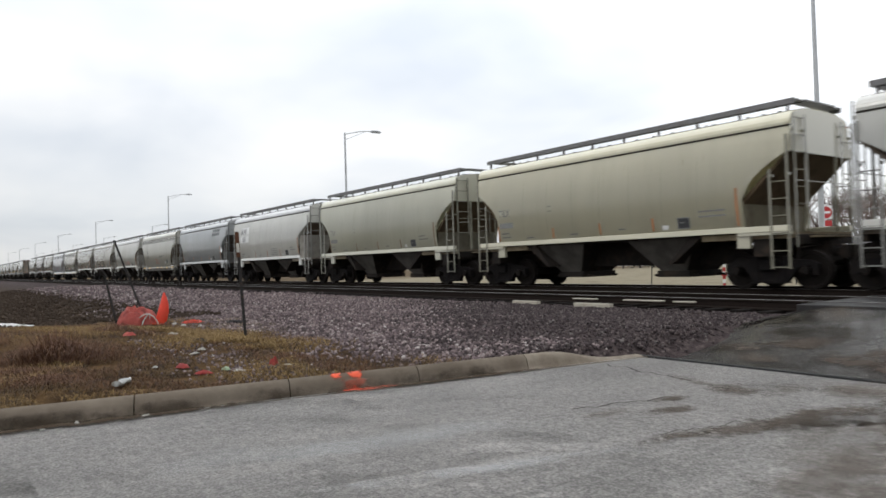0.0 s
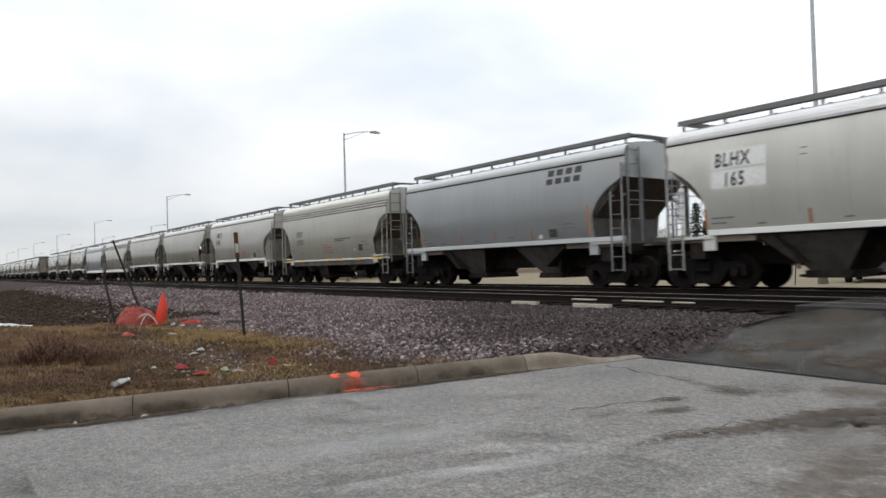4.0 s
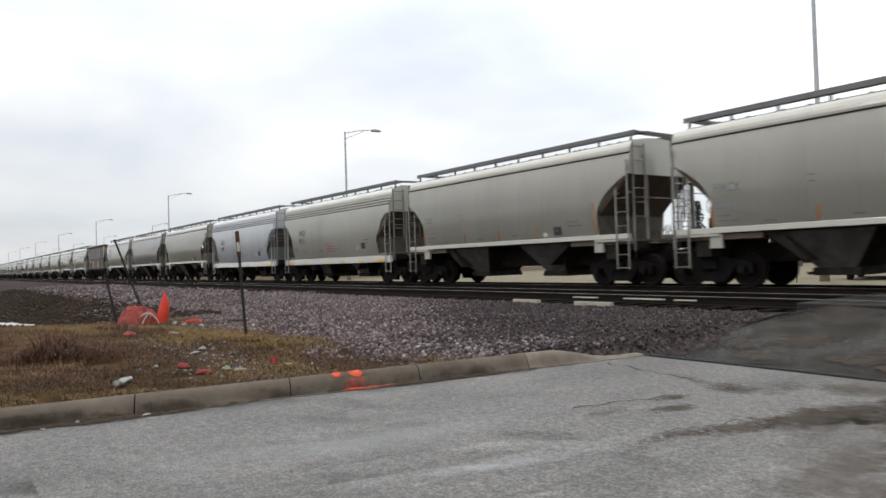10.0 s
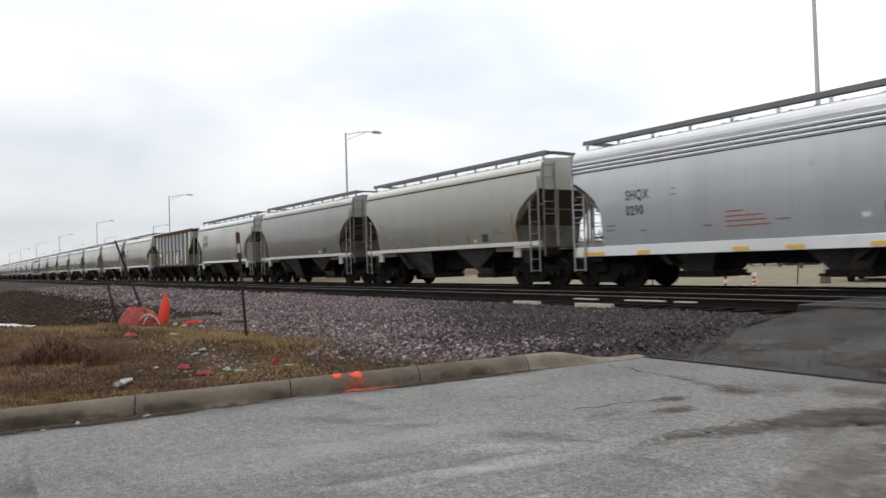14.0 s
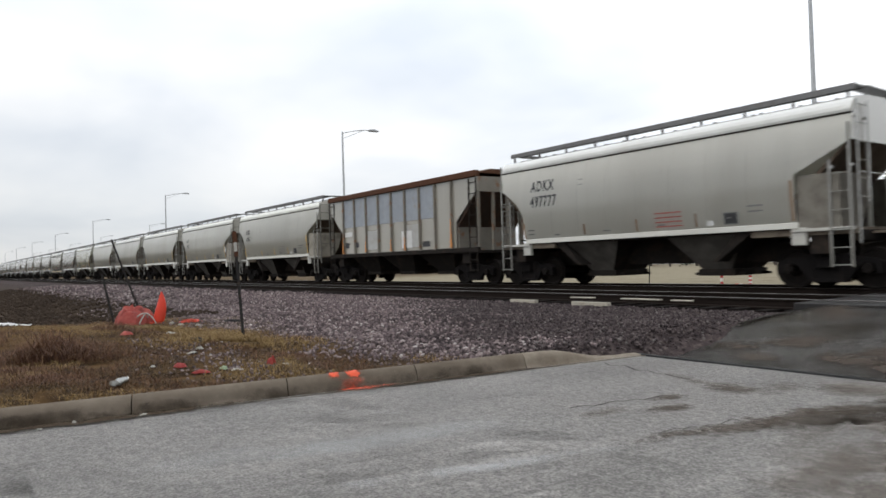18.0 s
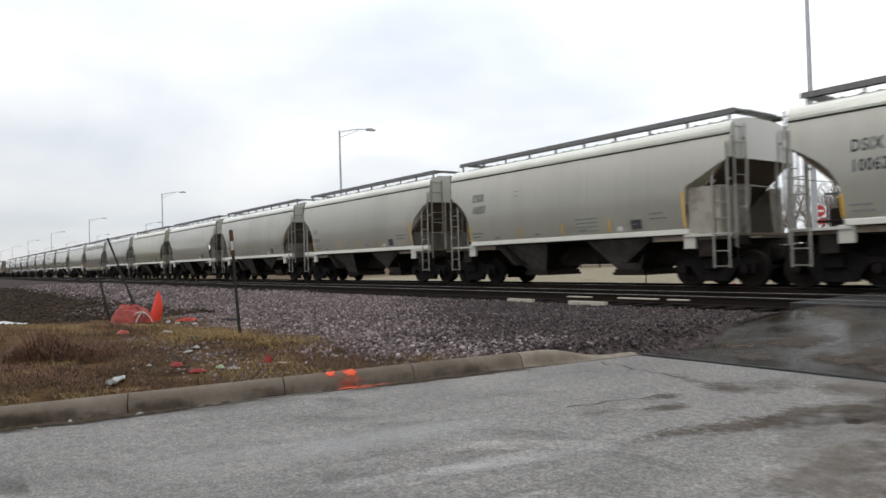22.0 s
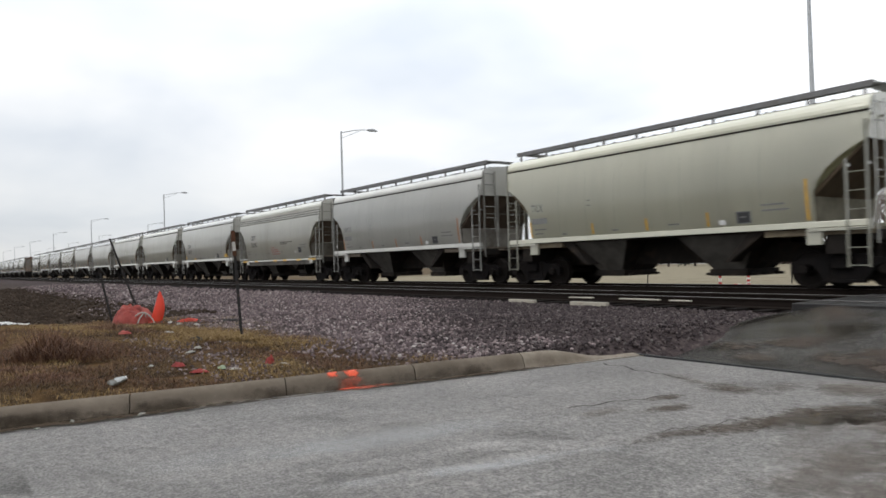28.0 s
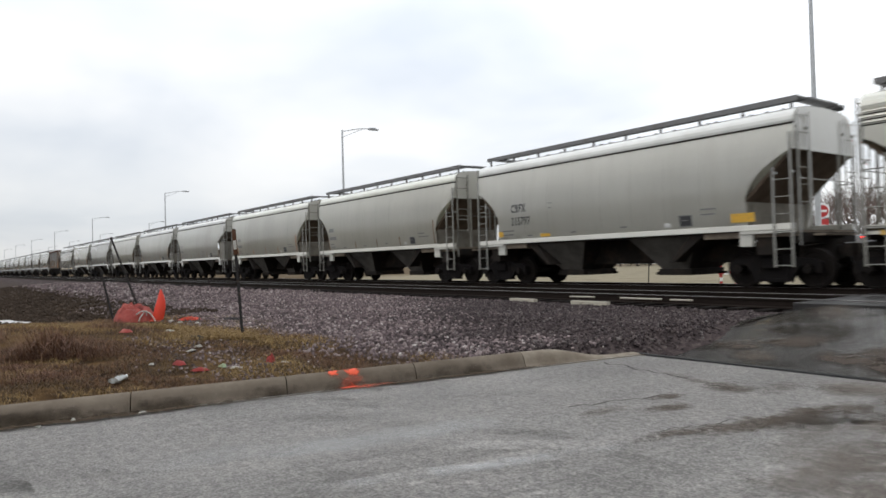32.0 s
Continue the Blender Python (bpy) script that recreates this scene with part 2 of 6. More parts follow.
def grid(bm, us, vs, place):
    """A sheet over us x vs; place(u, v) gives a point."""
    rows = [[bm.verts.new(place(u, v)) for v in vs] for u in us]
    for i in range(len(us) - 1):
        for j in range(len(vs) - 1):
            bm.faces.new((rows[i][j], rows[i + 1][j], rows[i + 1][j + 1], rows[i][j + 1])).smooth = True
    return bm


def spread(a, b, n):
    return [a + (b - a) * i / (n - 1) for i in range(n)]


def mesh_of(bm, name, mat):
    me = bpy.data.meshes.new(name)
    bm.to_mesh(me)
    bm.free()
    me.materials.append(mat)
    if any(f.use_smooth for f in me.polygons):
        me.set_sharp_from_angle(angle=radians(38))
    return me


def part(name, bm, mat, parent, label="", at=None):
    """One mesh under a thing or a part; bm may be a mesh that is there already."""
    me = mesh_of(bm, name, mat) if isinstance(bm, bmesh.types.BMesh) else bm
    ob = new(name, me)
    ob.parent = parent
    if at is not None:
        ob.matrix_basis = at
    return tagged(ob, label) if label else ob


def thing(name, label, category, group="", kind="", at=None):
    ob = new(name)
    ob.empty_display_size = 0.2
    if at is not None:
        ob.matrix_basis = at
    return tagged(ob, label, category, group, kind)


def solid(name, bm, mat, label, category, group="", kind="", at=None):
    ob = new(name, mesh_of(bm, name, mat))
    if at is not None:
        ob.matrix_basis = at
    return tagged(ob, label, category, group, kind)




# ---- the ground, the road and the track ----
# The site is drawn on a slanted grid: u runs along the track, v towards it beside the kerb. GRID turns grid places into metres.
GRID = Matrix(((0.7068, 0.3249, 0, 0), (0, 0.8883, 0, 0), (0, 0, 1, 0), (0, 0, 0, 1)))
TRACK = 17.38          # the loaded track's centre line, along x, in metres
SIDING = 13.38         # the empty track before it
RAIL_TOP = 0.38
TIE_TOP = 0.20


def site(u, v, z=0.0):
    """A grid place in metres."""
    return GRID @ Vector((u, v, z))


def laid(bm):
    """A sheet drawn on the grid, laid out in metres."""
    bm.transform(GRID)
    return bm


def ramp01(a, b, x):
    k = min(1.0, max(0.0, (x - a) / (b - a)))
    return k * k * (3 - 2 * k)


def kerb_x(y):
    """The line of the kerb's face."""
    return -9.55 - 0.275 * y + 0.02 * ramp01(5.5, 7.5, y)


def apron_left(y):
    """The left edge of the asphalt apron that climbs to the crossing."""
    return float(np.interp(y, (8.15, 10.1, 11.3, 12.2, 13.3, 14.5, 21.5, 26.0), (-11.6, -13.05, -13.85, -14.25, -14.8, -15.7, -15.4, -11.0))) - 0.10 * math.sin(y * 2.3) + 0.12 * noise.noise((y * 1.9, 0.3, 0))


def road_z(y):
    return 0.335 * ramp01(8.6, 13.2, y) - 0.16 * ramp01(13.3, 13.5, y) * (1 - ramp01(20.9, 21.1, y)) - 0.25 * ramp01(22.0, 34.0, y)


def land(x, y):
    """The height of the bare ground."""
    bed = 0.14 * ramp01(5.0, 12.4, y) * (1 - ramp01(22.5, 26.0, y))
    verge = 0.10 + 0.05 * noise.noise((x * 0.35, y * 0.5, 1.7))
    mound = 0.26 * math.exp(-((x + 17.5) / 3.4) ** 2 - ((y - 1.6) / 2.0) ** 2)
    ditch = -0.42 * math.exp(-((y - 3.2) / 2.6) ** 2) * (1 - ramp01(-33.0, -25.0, x)) * ramp01(-400, -120, x)
    beyond = 0.18 * ramp01(24, 34, y)
    z = verge * (1 - ramp01(9, 12.5, y)) + bed + mound + ditch + beyond * 0.5
    z += 0.02 * noise.noise((x * 1.3, y * 1.3, 4.1))
    inside = ramp01(-0.5, 0.1, x - max(kerb_x(y), -40)) if y < 8.3 else ramp01(-0.6, 0.3, x - apron_left(y))
    if y > 24:
        inside = ramp01(-0.6, 0.0, x + 11.0)
    return z * (1 - inside) + inside * (road_z(y) - 0.12 if x < 14 else min(z, road_z(y) - 0.12))


def ground_material():
    """Dry grass, soil and gravel by place, uneven at the borders."""
    m = bpy.data.materials.new("ground_mixed")
    m.use_nodes = True
    add, link = nodes_of(m.node_tree)
    shade = add("ShaderNodeBsdfPrincipled", Roughness=1.0)
    shade.inputs["Specular IOR Level"].default_value = 0.06
    place = add("ShaderNodeNewGeometry").outputs["Position"]
    split = add("ShaderNodeSeparateXYZ")
    link(place, split.inputs[0])

    def noisy(scale, detail=8.0):
        n = add("ShaderNodeTexNoise", Scale=scale, Detail=detail, Roughness=0.65)
        link(place, n.inputs["Vector"])
        return n.outputs["Fac"]

    def coloured(fac, stops):
        n = ramp(add("ShaderNodeValToRGB"), stops)
        link(fac, n.inputs[0])
        return n.outputs[0]

    def mixed(fac, a, b):
        n = add("ShaderNodeMix", data_type="RGBA")
        link(fac, n.inputs[0])
        link(a, n.inputs[6])
        link(b, n.inputs[7])
        return n.outputs[2]

    def border(axis, low, high, wobble):
        s = add("ShaderNodeMath", operation="MULTIPLY_ADD")
        link(noisy(0.55), s.inputs[0])
        s.inputs[1].default_value = wobble
        link(split.outputs[axis], s.inputs[2])
        k = add("ShaderNodeMapRange", From_Min=low + wobble / 2, From_Max=high + wobble / 2, To_Min=0.0, To_Max=1.0)
        link(s.outputs[0], k.inputs[0])
        return k.outputs[0]

    soil = coloured(noisy(2.2), [(0.30, (0.015, 0.009, 0.006)), (0.45, (0.044, 0.025, 0.011)), (0.60, (0.096, 0.057, 0.023)), (0.75, (0.042, 0.030, 0.020))])
    gravel = coloured(noisy(11.0), [(0.30, (0.018, 0.014, 0.014)), (0.46, (0.040, 0.031, 0.031)), (0.58, (0.068, 0.053, 0.050)), (0.72, (0.12, 0.10, 0.095))])
    field = coloured(noisy(0.25), [(0.30, (0.070, 0.050, 0.032)), (0.5, (0.105, 0.078, 0.048)), (0.70, (0.085, 0.062, 0.040))])
    dark = coloured(noisy(1.2), [(0.35, (0.020, 0.016, 0.013)), (0.52, (0.045, 0.034, 0.026)), (0.68, (0.075, 0.055, 0.040))])
    colour = mixed(border(1, 4.1, 5.25, 2.0), soil, gravel)
    far_left = border(0, -23.8, -15.3, 4.0)
    sooty = add("ShaderNodeMath", operation="SUBTRACT")
    sooty.inputs[0].default_value = 0.75
    link(far_left, sooty.inputs[1])
    limit = add("ShaderNodeClamp")
    link(sooty.outputs[0], limit.inputs[0])
    band = add("ShaderNodeMath", operation="MULTIPLY")
    link(limit.outputs[0], band.inputs[0])
    low = border(1, 8.0, 5.3, 1.8)
    link(low, band.inputs[1])
    colour = mixed(band.outputs[0], colour, dark)
    pale = coloured(noisy(0.6), [(0.3, (0.15, 0.130, 0.090)), (0.5, (0.235, 0.205, 0.145)), (0.7, (0.18, 0.155, 0.105))])
    field = mixed(border(0, -55.0, -45.0, 6.0), field, pale)
    # ground along the tracks is darkened in place of shade beneath the train
    dark_share = add("ShaderNodeMath", operation="MULTIPLY")
    link(border(1, 11.0, 11.9, 0.5), dark_share.inputs[0])
    dark_share.inputs[1].default_value = 0.8
    colour = mixed(dark_share.outputs[0], colour, dark)
    colour = mixed(border(1, 20.4, 21.8, 0.7), colour, field)
    # a pale paved yard far behind the field
    yard = coloured(noisy(0.15), [(0.3, (0.46, 0.45, 0.43)), (0.7, (0.60, 0.59, 0.57))])
    colour = mixed(border(1, 76.0, 80.0, 3.0), colour, yard)
    link(colour, shade.inputs["Base Color"])
    b = add("ShaderNodeBump", Strength=0.6, Distance=0.05)
    link(noisy(22.0), b.inputs["Height"])
    link(b.outputs[0], shade.inputs["Normal"])
    link(shade.outputs[0], add("ShaderNodeOutputMaterial").inputs[0])
    return m


def asphalt_material(name, light, wet, spec=0.22, dry=0.62, soaked=0.30, relief=0.35):
    """Worn asphalt; wet: how much of it shines with rain water."""
    m = bpy.data.materials.new(name)
    m.use_nodes = True
    add, link = nodes_of(m.node_tree)
    shade = add("ShaderNodeBsdfPrincipled")
    shade.inputs["Specular IOR Level"].default_value = spec
    place = add("ShaderNodeNewGeometry").outputs["Position"]

    def noisy(scale, detail=8.0, stretch=None):
        n = add("ShaderNodeTexNoise", Scale=scale, Detail=detail, Roughness=0.62)
        if stretch:
            v = add("ShaderNodeVectorMath", operation="MULTIPLY")
            link(place, v.inputs[0])
            v.inputs[1].default_value = stretch
            link(v.outputs[0], n.inputs["Vector"])
        else:
            link(place, n.inputs["Vector"])
        return n.outputs["Fac"]

    def mapped(fac, a, b, c, d):
        n = add("ShaderNodeMapRange", From_Min=a, From_Max=b, To_Min=c, To_Max=d)
        link(fac, n.inputs[0])
        return n.outputs[0]

    def product(a, b):
        n = add("ShaderNodeMath", operation="MULTIPLY")
        link(a, n.inputs[0])
        link(b, n.inputs[1])
        return n.outputs[0]

    chips = product(mapped(noisy(60.0, 3.0), 0.3, 0.72, 0.5, 1.6), mapped(noisy(16.0, 4.0), 0.3, 0.72, 0.72, 1.30))
    worn = mapped(noisy(0.7), 0.3, 0.7, 0.84, 1.14)
    streak = mapped(noisy(1.1, 5.0, (1.0, 0.16, 1.0)), 0.35, 0.7, 0.9, 1.12)
    tint = add("ShaderNodeVectorMath", operation="SCALE")
    tint.inputs[0].default_value = (light, light * 0.95, light * 0.895)
    link(product(product(chips, worn), streak), tint.inputs["Scale"])
    damp = mapped(noisy(0.62, 6.0, (0.8, 1.0, 1.0)), 0.60 - wet * 0.22, 0.68 - wet * 0.16, 0.0, 1.0)
    mix = add("ShaderNodeMix", data_type="RGBA")
    link(damp, mix.inputs[0])
    link(tint.outputs[0], mix.inputs[6])
    shaded = add("ShaderNodeVectorMath", operation="MULTIPLY")
    link(tint.outputs[0], shaded.inputs[0])
    shaded.inputs[1].default_value = (0.52, 0.47, 0.41)
    link(shaded.outputs[0], mix.inputs[7])
    link(mix.outputs[2], shade.inputs["Base Color"])
    link(mapped(damp, 0.0, 1.0, dry, soaked), shade.inputs["Roughness"])
    b = add("ShaderNodeBump", Strength=relief, Distance=0.01)
    link(noisy(70.0, 4.0), b.inputs["Height"])
    link(b.outputs[0], shade.inputs["Normal"])
    link(shade.outputs[0], add("ShaderNodeOutputMaterial").inputs[0])
    return m


GROUND = ground_material()
ROAD = asphalt_material("worn_road_asphalt", 0.33, -0.8, 0.3)
DECK = material("wet_rubber_deck", (0.014, 0.013, 0.013), 0.42, spec=0.35, scale=6.0, spots=[((0.05, 0.045, 0.04), 3.0, 0.5, 0.7, 0.6)], world_space=True, bump=0.1)
APRON = asphalt_material("newer_apron_asphalt", 0.108, 0.45, 0.5, 0.24, 0.09, 0.05)


def steps(a, b, near0, near1, fine, grow=1.35):
    """Stations from a to b, fine between near0 and near1 and wider away from there."""
    out = list(np.arange(near0, near1 + fine / 2, fine))
    d, x = fine, near1
    while x < b:
        d *= grow
        x = min(b, x + d)
        out.append(x)
    d, x = fine, near0
    while x > a:
        d *= grow
        x = max(a, x - d)
        out.insert(0, x)
    return [float(v) for v in out]


solid("ground", laid(grid(bmesh.new(), steps(-3600, 3600, -34, 14, 0.4), steps(-2600, 2600, -4, 36, 0.4), lambda x, y: (x, y, land(x, y)))), GROUND,
      "flat ground of dry grass, gravel and bare soil", "ground", kind="structure")

# the road that the camera stands on, up to the joint before the crossing
JOINT = 8.15
bm = bmesh.new()
grid(bm, spread(0, 1, 40), steps(-60, JOINT, -6, JOINT, 0.5), lambda k, y: (kerb_x(y) + 0.05 + k * (9.5 - kerb_x(y)), y, 0.012 * math.sin(k * 3.1) + 0.006 * noise.noise((k * 9, y * 0.5, 0))))
bmesh.ops.solidify(bm, geom=bm.faces[:], thickness=-0.14)
solid("road", laid(bm), ROAD, "worn grey asphalt road, damp from rain", "road", kind="structure")
bm = bmesh.new()
grid(bm, [0.0, 0.006, 0.013, 0.02, 0.03] + spread(0.045, 1, 40), spread(JOINT + 0.035, 60, 180), lambda k, y: (apron_left(y) + k * 26.0, y, road_z(y) + 0.01 * noise.noise((k * 12, y * 0.6, 3)) - 0.10 * (1 - ramp01(0.0, 0.03, k))))
bmesh.ops.solidify(bm, geom=bm.faces[:], thickness=-0.12)
solid("road_apron", laid(bm), APRON, "darker wet asphalt apron climbing to the rail crossing", "road", kind="structure")
# dark crossing planks between and beside the rails
deck = thing("crossing_deck", "dark wet rubber crossing planks between the rails", "rail crossing", kind="structure")
for centre in (SIDING, TRACK):
    for y0, y1 in ((centre - 1.55, centre - 0.80), (centre - 0.67, centre + 0.67), (centre + 0.80, centre + 1.55)):
        for i in range(8):
            bm = bmesh.new()
            box(bm, -6.1 + i * 2.2 + 0.01, -3.9 + i * 2.2 - 0.01, y0, y1, 0.2, RAIL_TOP - 0.012, 0.01)
            part("plank", bm, DECK, deck)
# the open joint between both, filled with tar
bm = bmesh.new()
box(bm, kerb_x(JOINT) - 0.3, 9.4, JOINT - 0.012, JOINT + 0.045, -0.06, 0.004)
solid("road_joint", laid(bm), RUBBER, "dark tar-filled joint across the asphalt road", "road joint", kind="structure")

# kerb with gutter pan, cast in lengths, dipping flush at the corner
kerb = thing("kerb", "weathered brown-grey concrete kerb with gutter, in cast lengths", "kerb", kind="structure")


def kerb_length(y0, y1, n):
    bm = bmesh.new()
    outline = [(0.16, -0.10), (0.16, 0.006), (0.07, -0.016), (0.03, 0.0), (0.002, 0.04), (-0.024, 0.084), (-0.062, 0.120), (-0.112, 0.142), (-0.170, 0.152), (-0.24, 0.150), (-0.26, 0.11), (-0.26, -0.10)]
    rows = []
    for y in spread(y0, y1, n):
        dip = 1 - 0.93 * ramp01(6.55, 7.6, y)
        x = kerb_x(y)
        rows.append([bm.verts.new((x + p, y - p * 0.2, (q * dip if q > 0.02 else q) + 0.004)) for p, q in outline])
    for a, b in zip(rows, rows[1:]):
        for i in range(len(outline)):
            j = (i + 1) % len(outline)
            bm.faces.new((a[i], b[i], b[j], a[j])).smooth = 2 < i < 10
    bm.faces.new(rows[0])
    bm.faces.new(rows[-1][::-1])
    bmesh.ops.recalc_face_normals(bm, faces=bm.faces[:])
    return bm


y = -13.86
while y < 7.9:
    y1 = min(y + 1.54, 8.1)
    part("kerb_stone", laid(kerb_length(y + 0.006, y1 - 0.006, 9)), CONCRETE if y < 6.0 else CONCRETE_CLEAN, kerb)
    y += 1.54

# splashed dirt and the lower face's shade, painted as one dark film up the kerb's foot, ragged along its upper edge
FOOT_DIRT_SHADE = stain_material("kerb_foot_dirt_shade", (0.036, 0.027, 0.019), 0.95, 0.80, 0.9, 1.0, 0.08)
FOOT = ((0.14, 0.016), (0.070, -0.006), (0.034, 0.008), (0.007, 0.046), (-0.018, 0.090), (-0.050, 0.122))
for i in range(7):
    y0 = -2.6 + 1.15 * i
    m = pose(*site(kerb_x(y0 + 1.0), y0 + 1.0, 0.05), 0, 0, 81.6)
    back = m.inverted() @ GRID
    bm = bmesh.new()
    grid(bm, spread(y0, y0 + 2.0, 9), FOOT, lambda yy, c: back @ Vector((kerb_x(yy) + c[0], yy - c[0] * 0.2, c[1] + 0.0025 + 0.0004 * (i % 3))))
    solid("kerb_dirt", bm, FOOT_DIRT_SHADE, "dirt and painted shade along the foot of the kerb", "dirt", kind="structure", at=m)

# orange paint sprayed on the kerb's top, its foot and the road before it
KERB_PAINT = stain_material("orange_marking_paint", (0.66, 0.085, 0.03), 0.75, 0.85, 5.0, 0.5)
SPRAY = stain_material("orange_overspray", (0.66, 0.13, 0.07), 0.8, 0.42, 9.0, 0.9)
KERB_LINE = ((0.30, 0.012), (0.15, 0.013), (0.032, 0.008), (0.004, 0.048), (-0.020, 0.094), (-0.058, 0.130), (-0.108, 0.152), (-0.166, 0.163), (-0.235, 0.160))
for y0, y1, cut, mat in ((3.55, 3.74, slice(4, 9), KERB_PAINT), (3.72, 3.98, slice(4, 9), KERB_PAINT), (3.60, 4.00, slice(2, 5), SPRAY), (3.62, 4.02, slice(1, 4), KERB_PAINT), (3.60, 4.40, slice(0, 3), SPRAY)):
    bm = bmesh.new()
    grid(bm, spread(y0, y1, 7), KERB_LINE[cut], lambda yy, c: (kerb_x(yy) + c[0], yy - c[0] * 0.2, c[1] + 0.002 + (0.002 if mat is SPRAY else 0.0)))
    solid("paint_mark", laid(bm), mat, "bright orange survey paint sprayed across the kerb", "paint mark", kind="structure")


def rail(bm_head, bm_side, y, x0, x1):
    w = [(-0.036, 0.0), (-0.036, -0.035), (-0.010, -0.050), (-0.010, -0.145), (-0.070, -0.165), (-0.070, -0.18), (0.070, -0.18), (0.070, -0.165), (0.010, -0.145), (0.010, -0.050), (0.036, -0.035), (0.036, 0.0)]
    prism(bm_side, [(y + p, RAIL_TOP - 0.004 + q) for p, q in w], x0, x1, "x")
    prism(bm_head, [(y - 0.033, RAIL_TOP - 0.004), (y - 0.026, RAIL_TOP), (y + 0.026, RAIL_TOP), (y + 0.033, RAIL_TOP - 0.004)], x0, x1, "x")


tie_bm = bmesh.new()
box(tie_bm, -0.115, 0.115, -1.30, 1.30, TIE_TOP - 0.18, TIE_TOP, 0.012)
TIE_MESH = mesh_of(tie_bm, "tie", TIE)
for centre, name, text in ((SIDING, "track_near", "empty railway track on dark timber ties"), (TRACK, "track_far", "railway track carrying the freight train")):
    track = thing(name, text, "railway track", kind="structure")
    for k in (-0.755, 0.755):
        head, side = bmesh.new(), bmesh.new()
        rail(head, side, centre + k, -900, 420)
        r = part("rail", side, RAIL_SIDE, track)
        part("rail_head", head, RAIL_HEAD, r, "polished steel rail head")
    count, xs = 0, []
    x = -900.0
    while x < 420:
        xs.append(x + random.uniform(-0.03, 0.03))
        x += 0.54
    near = [x for x in xs if -76 < x < -6.2]
    rest = [x for x in xs if not -76 < x < -6.2 and not -6.2 <= x < 11]
    for x in near:
        part("tie", TIE_MESH, TIE, track, at=pose(x, centre + random.uniform(-0.05, 0.05), random.uniform(-0.012, 0.006), 0, 0, random.uniform(-1, 1)))
    bm = bmesh.new()
    for x in rest:
        vs = [bm.verts.new((x + a, centre + b, c)) for a in (-0.115, 0.115) for b in (-1.3, 1.3) for c in (TIE_TOP - 0.18, TIE_TOP)]
        for f in ((0, 1, 3, 2), (4, 6, 7, 5), (0, 4, 5, 1), (2, 3, 7, 6), (1, 5, 7, 3)):
            bm.faces.new([vs[i] for i in f])
    tagged(part("tie_row", bm, TIE, track), kind="stuff")

# pale timbers left beside and between the rails
for x, y0, z, length, tilt in ((-24.7, 13.55, 0.19, 1.25, 2.5), (-21.4, 13.45, 0.20, 1.5, 1.5), (-22.4, 13.87, 0.31, 1.0, 1.0), (-20.1, 13.92, 0.31, 1.5, -1.0), (-18.6, 13.88, 0.31, 0.7, 0.5)):
    bm = bmesh.new()
    thick = 0.014 if z > 0.25 else 0.045
    box(bm, -length * 0.35, length * 0.35, -0.065, 0.065, -thick, thick, 0.01)
    solid("timber", bm, PALE_TIMBER, "pale weathered timber lying along the empty track", "timber", group="loose timbers", at=pose(*site(x, y0, z), 0, 0, tilt))


def stones(name, count, spot, size, mat, label, seed):
    """Many small broken stones in one mesh; spot(rng) gives x, y or None."""
    rng = random.Random(seed)
    shapes = []
    for k in range(10):
        bm = bmesh.new()
        bmesh.ops.create_icosphere(bm, subdivisions=1, radius=1.0)
        vs = [(v.co * rng.uniform(0.55, 1.15)) for v in bm.verts]
        fs = [[v.index for v in f.verts] for f in bm.faces]
        bm.verts.index_update()
        shapes.append((np.array([[v.x, v.y, v.z * 0.75] for v in vs]), fs))
        bm.free()
    verts, faces, base = [], [], 0
    while count:
        p = spot(rng)
        if p is None:
            continue
        count -= 1
        vs, fs = shapes[rng.randrange(10)]
        r = size * rng.uniform(0.55, 1.35)
        turn = np.array(Euler((rng.uniform(0, 6), rng.uniform(0, 6), rng.uniform(0, 6))).to_matrix())
        verts.append(vs @ turn * r + tuple(site(p[0], p[1], land(p[0], p[1]) + r * rng.uniform(0.1, 0.5))))
        faces += [[i + base for i in f] for f in fs]
        base += len(vs)
    me = bpy.data.meshes.new(name)
    me.from_pydata(np.concatenate(verts).tolist(), [], faces)
    me.materials.append(mat)
    return tagged(new(name, me), label, "gravel", kind="stuff")


def stone_material(name, tone_scale):
    m = bpy.data.materials.new(name)
    m.use_nodes = True
    add, link = nodes_of(m.node_tree)
    shade = add("ShaderNodeBsdfPrincipled", Roughness=0.85)
    shade.inputs["Specular IOR Level"].default_value = 0.2
    each = add("ShaderNodeNewGeometry")
    tone = ramp(add("ShaderNodeValToRGB"), [(0.0, (0.030, 0.023, 0.023)), (0.4, (0.062, 0.047, 0.048)), (0.7, (0.100, 0.077, 0.076)), (0.95, (0.135, 0.110, 0.105)), (1.0, (0.22, 0.20, 0.188))])
    link(each.outputs["Random Per Island"], tone.inputs[0])
    n = add("ShaderNodeTexNoise", Scale=35.0, Detail=5.0)
    link(each.outputs["Position"], n.inputs["Vector"])
    k = add("ShaderNodeMapRange", From_Min=0.3, From_Max=0.7, To_Min=0.75 * tone_scale, To_Max=1.2 * tone_scale)
    link(n.outputs["Fac"], k.inputs[0])
    mul = add("ShaderNodeVectorMath", operation="SCALE")
    link(tone.outputs[0], mul.inputs[0])
    link(k.outputs[0], mul.inputs["Scale"])
    link(mul.outputs[0], shade.inputs["Base Color"])
    link(shade.outputs[0], add("ShaderNodeOutputMaterial").inputs[0])
    return m


BALLAST = stone_material("ballast_stones", 1.9)
DARK_BALLAST = stone_material("oily_ballast_stones", 0.72)


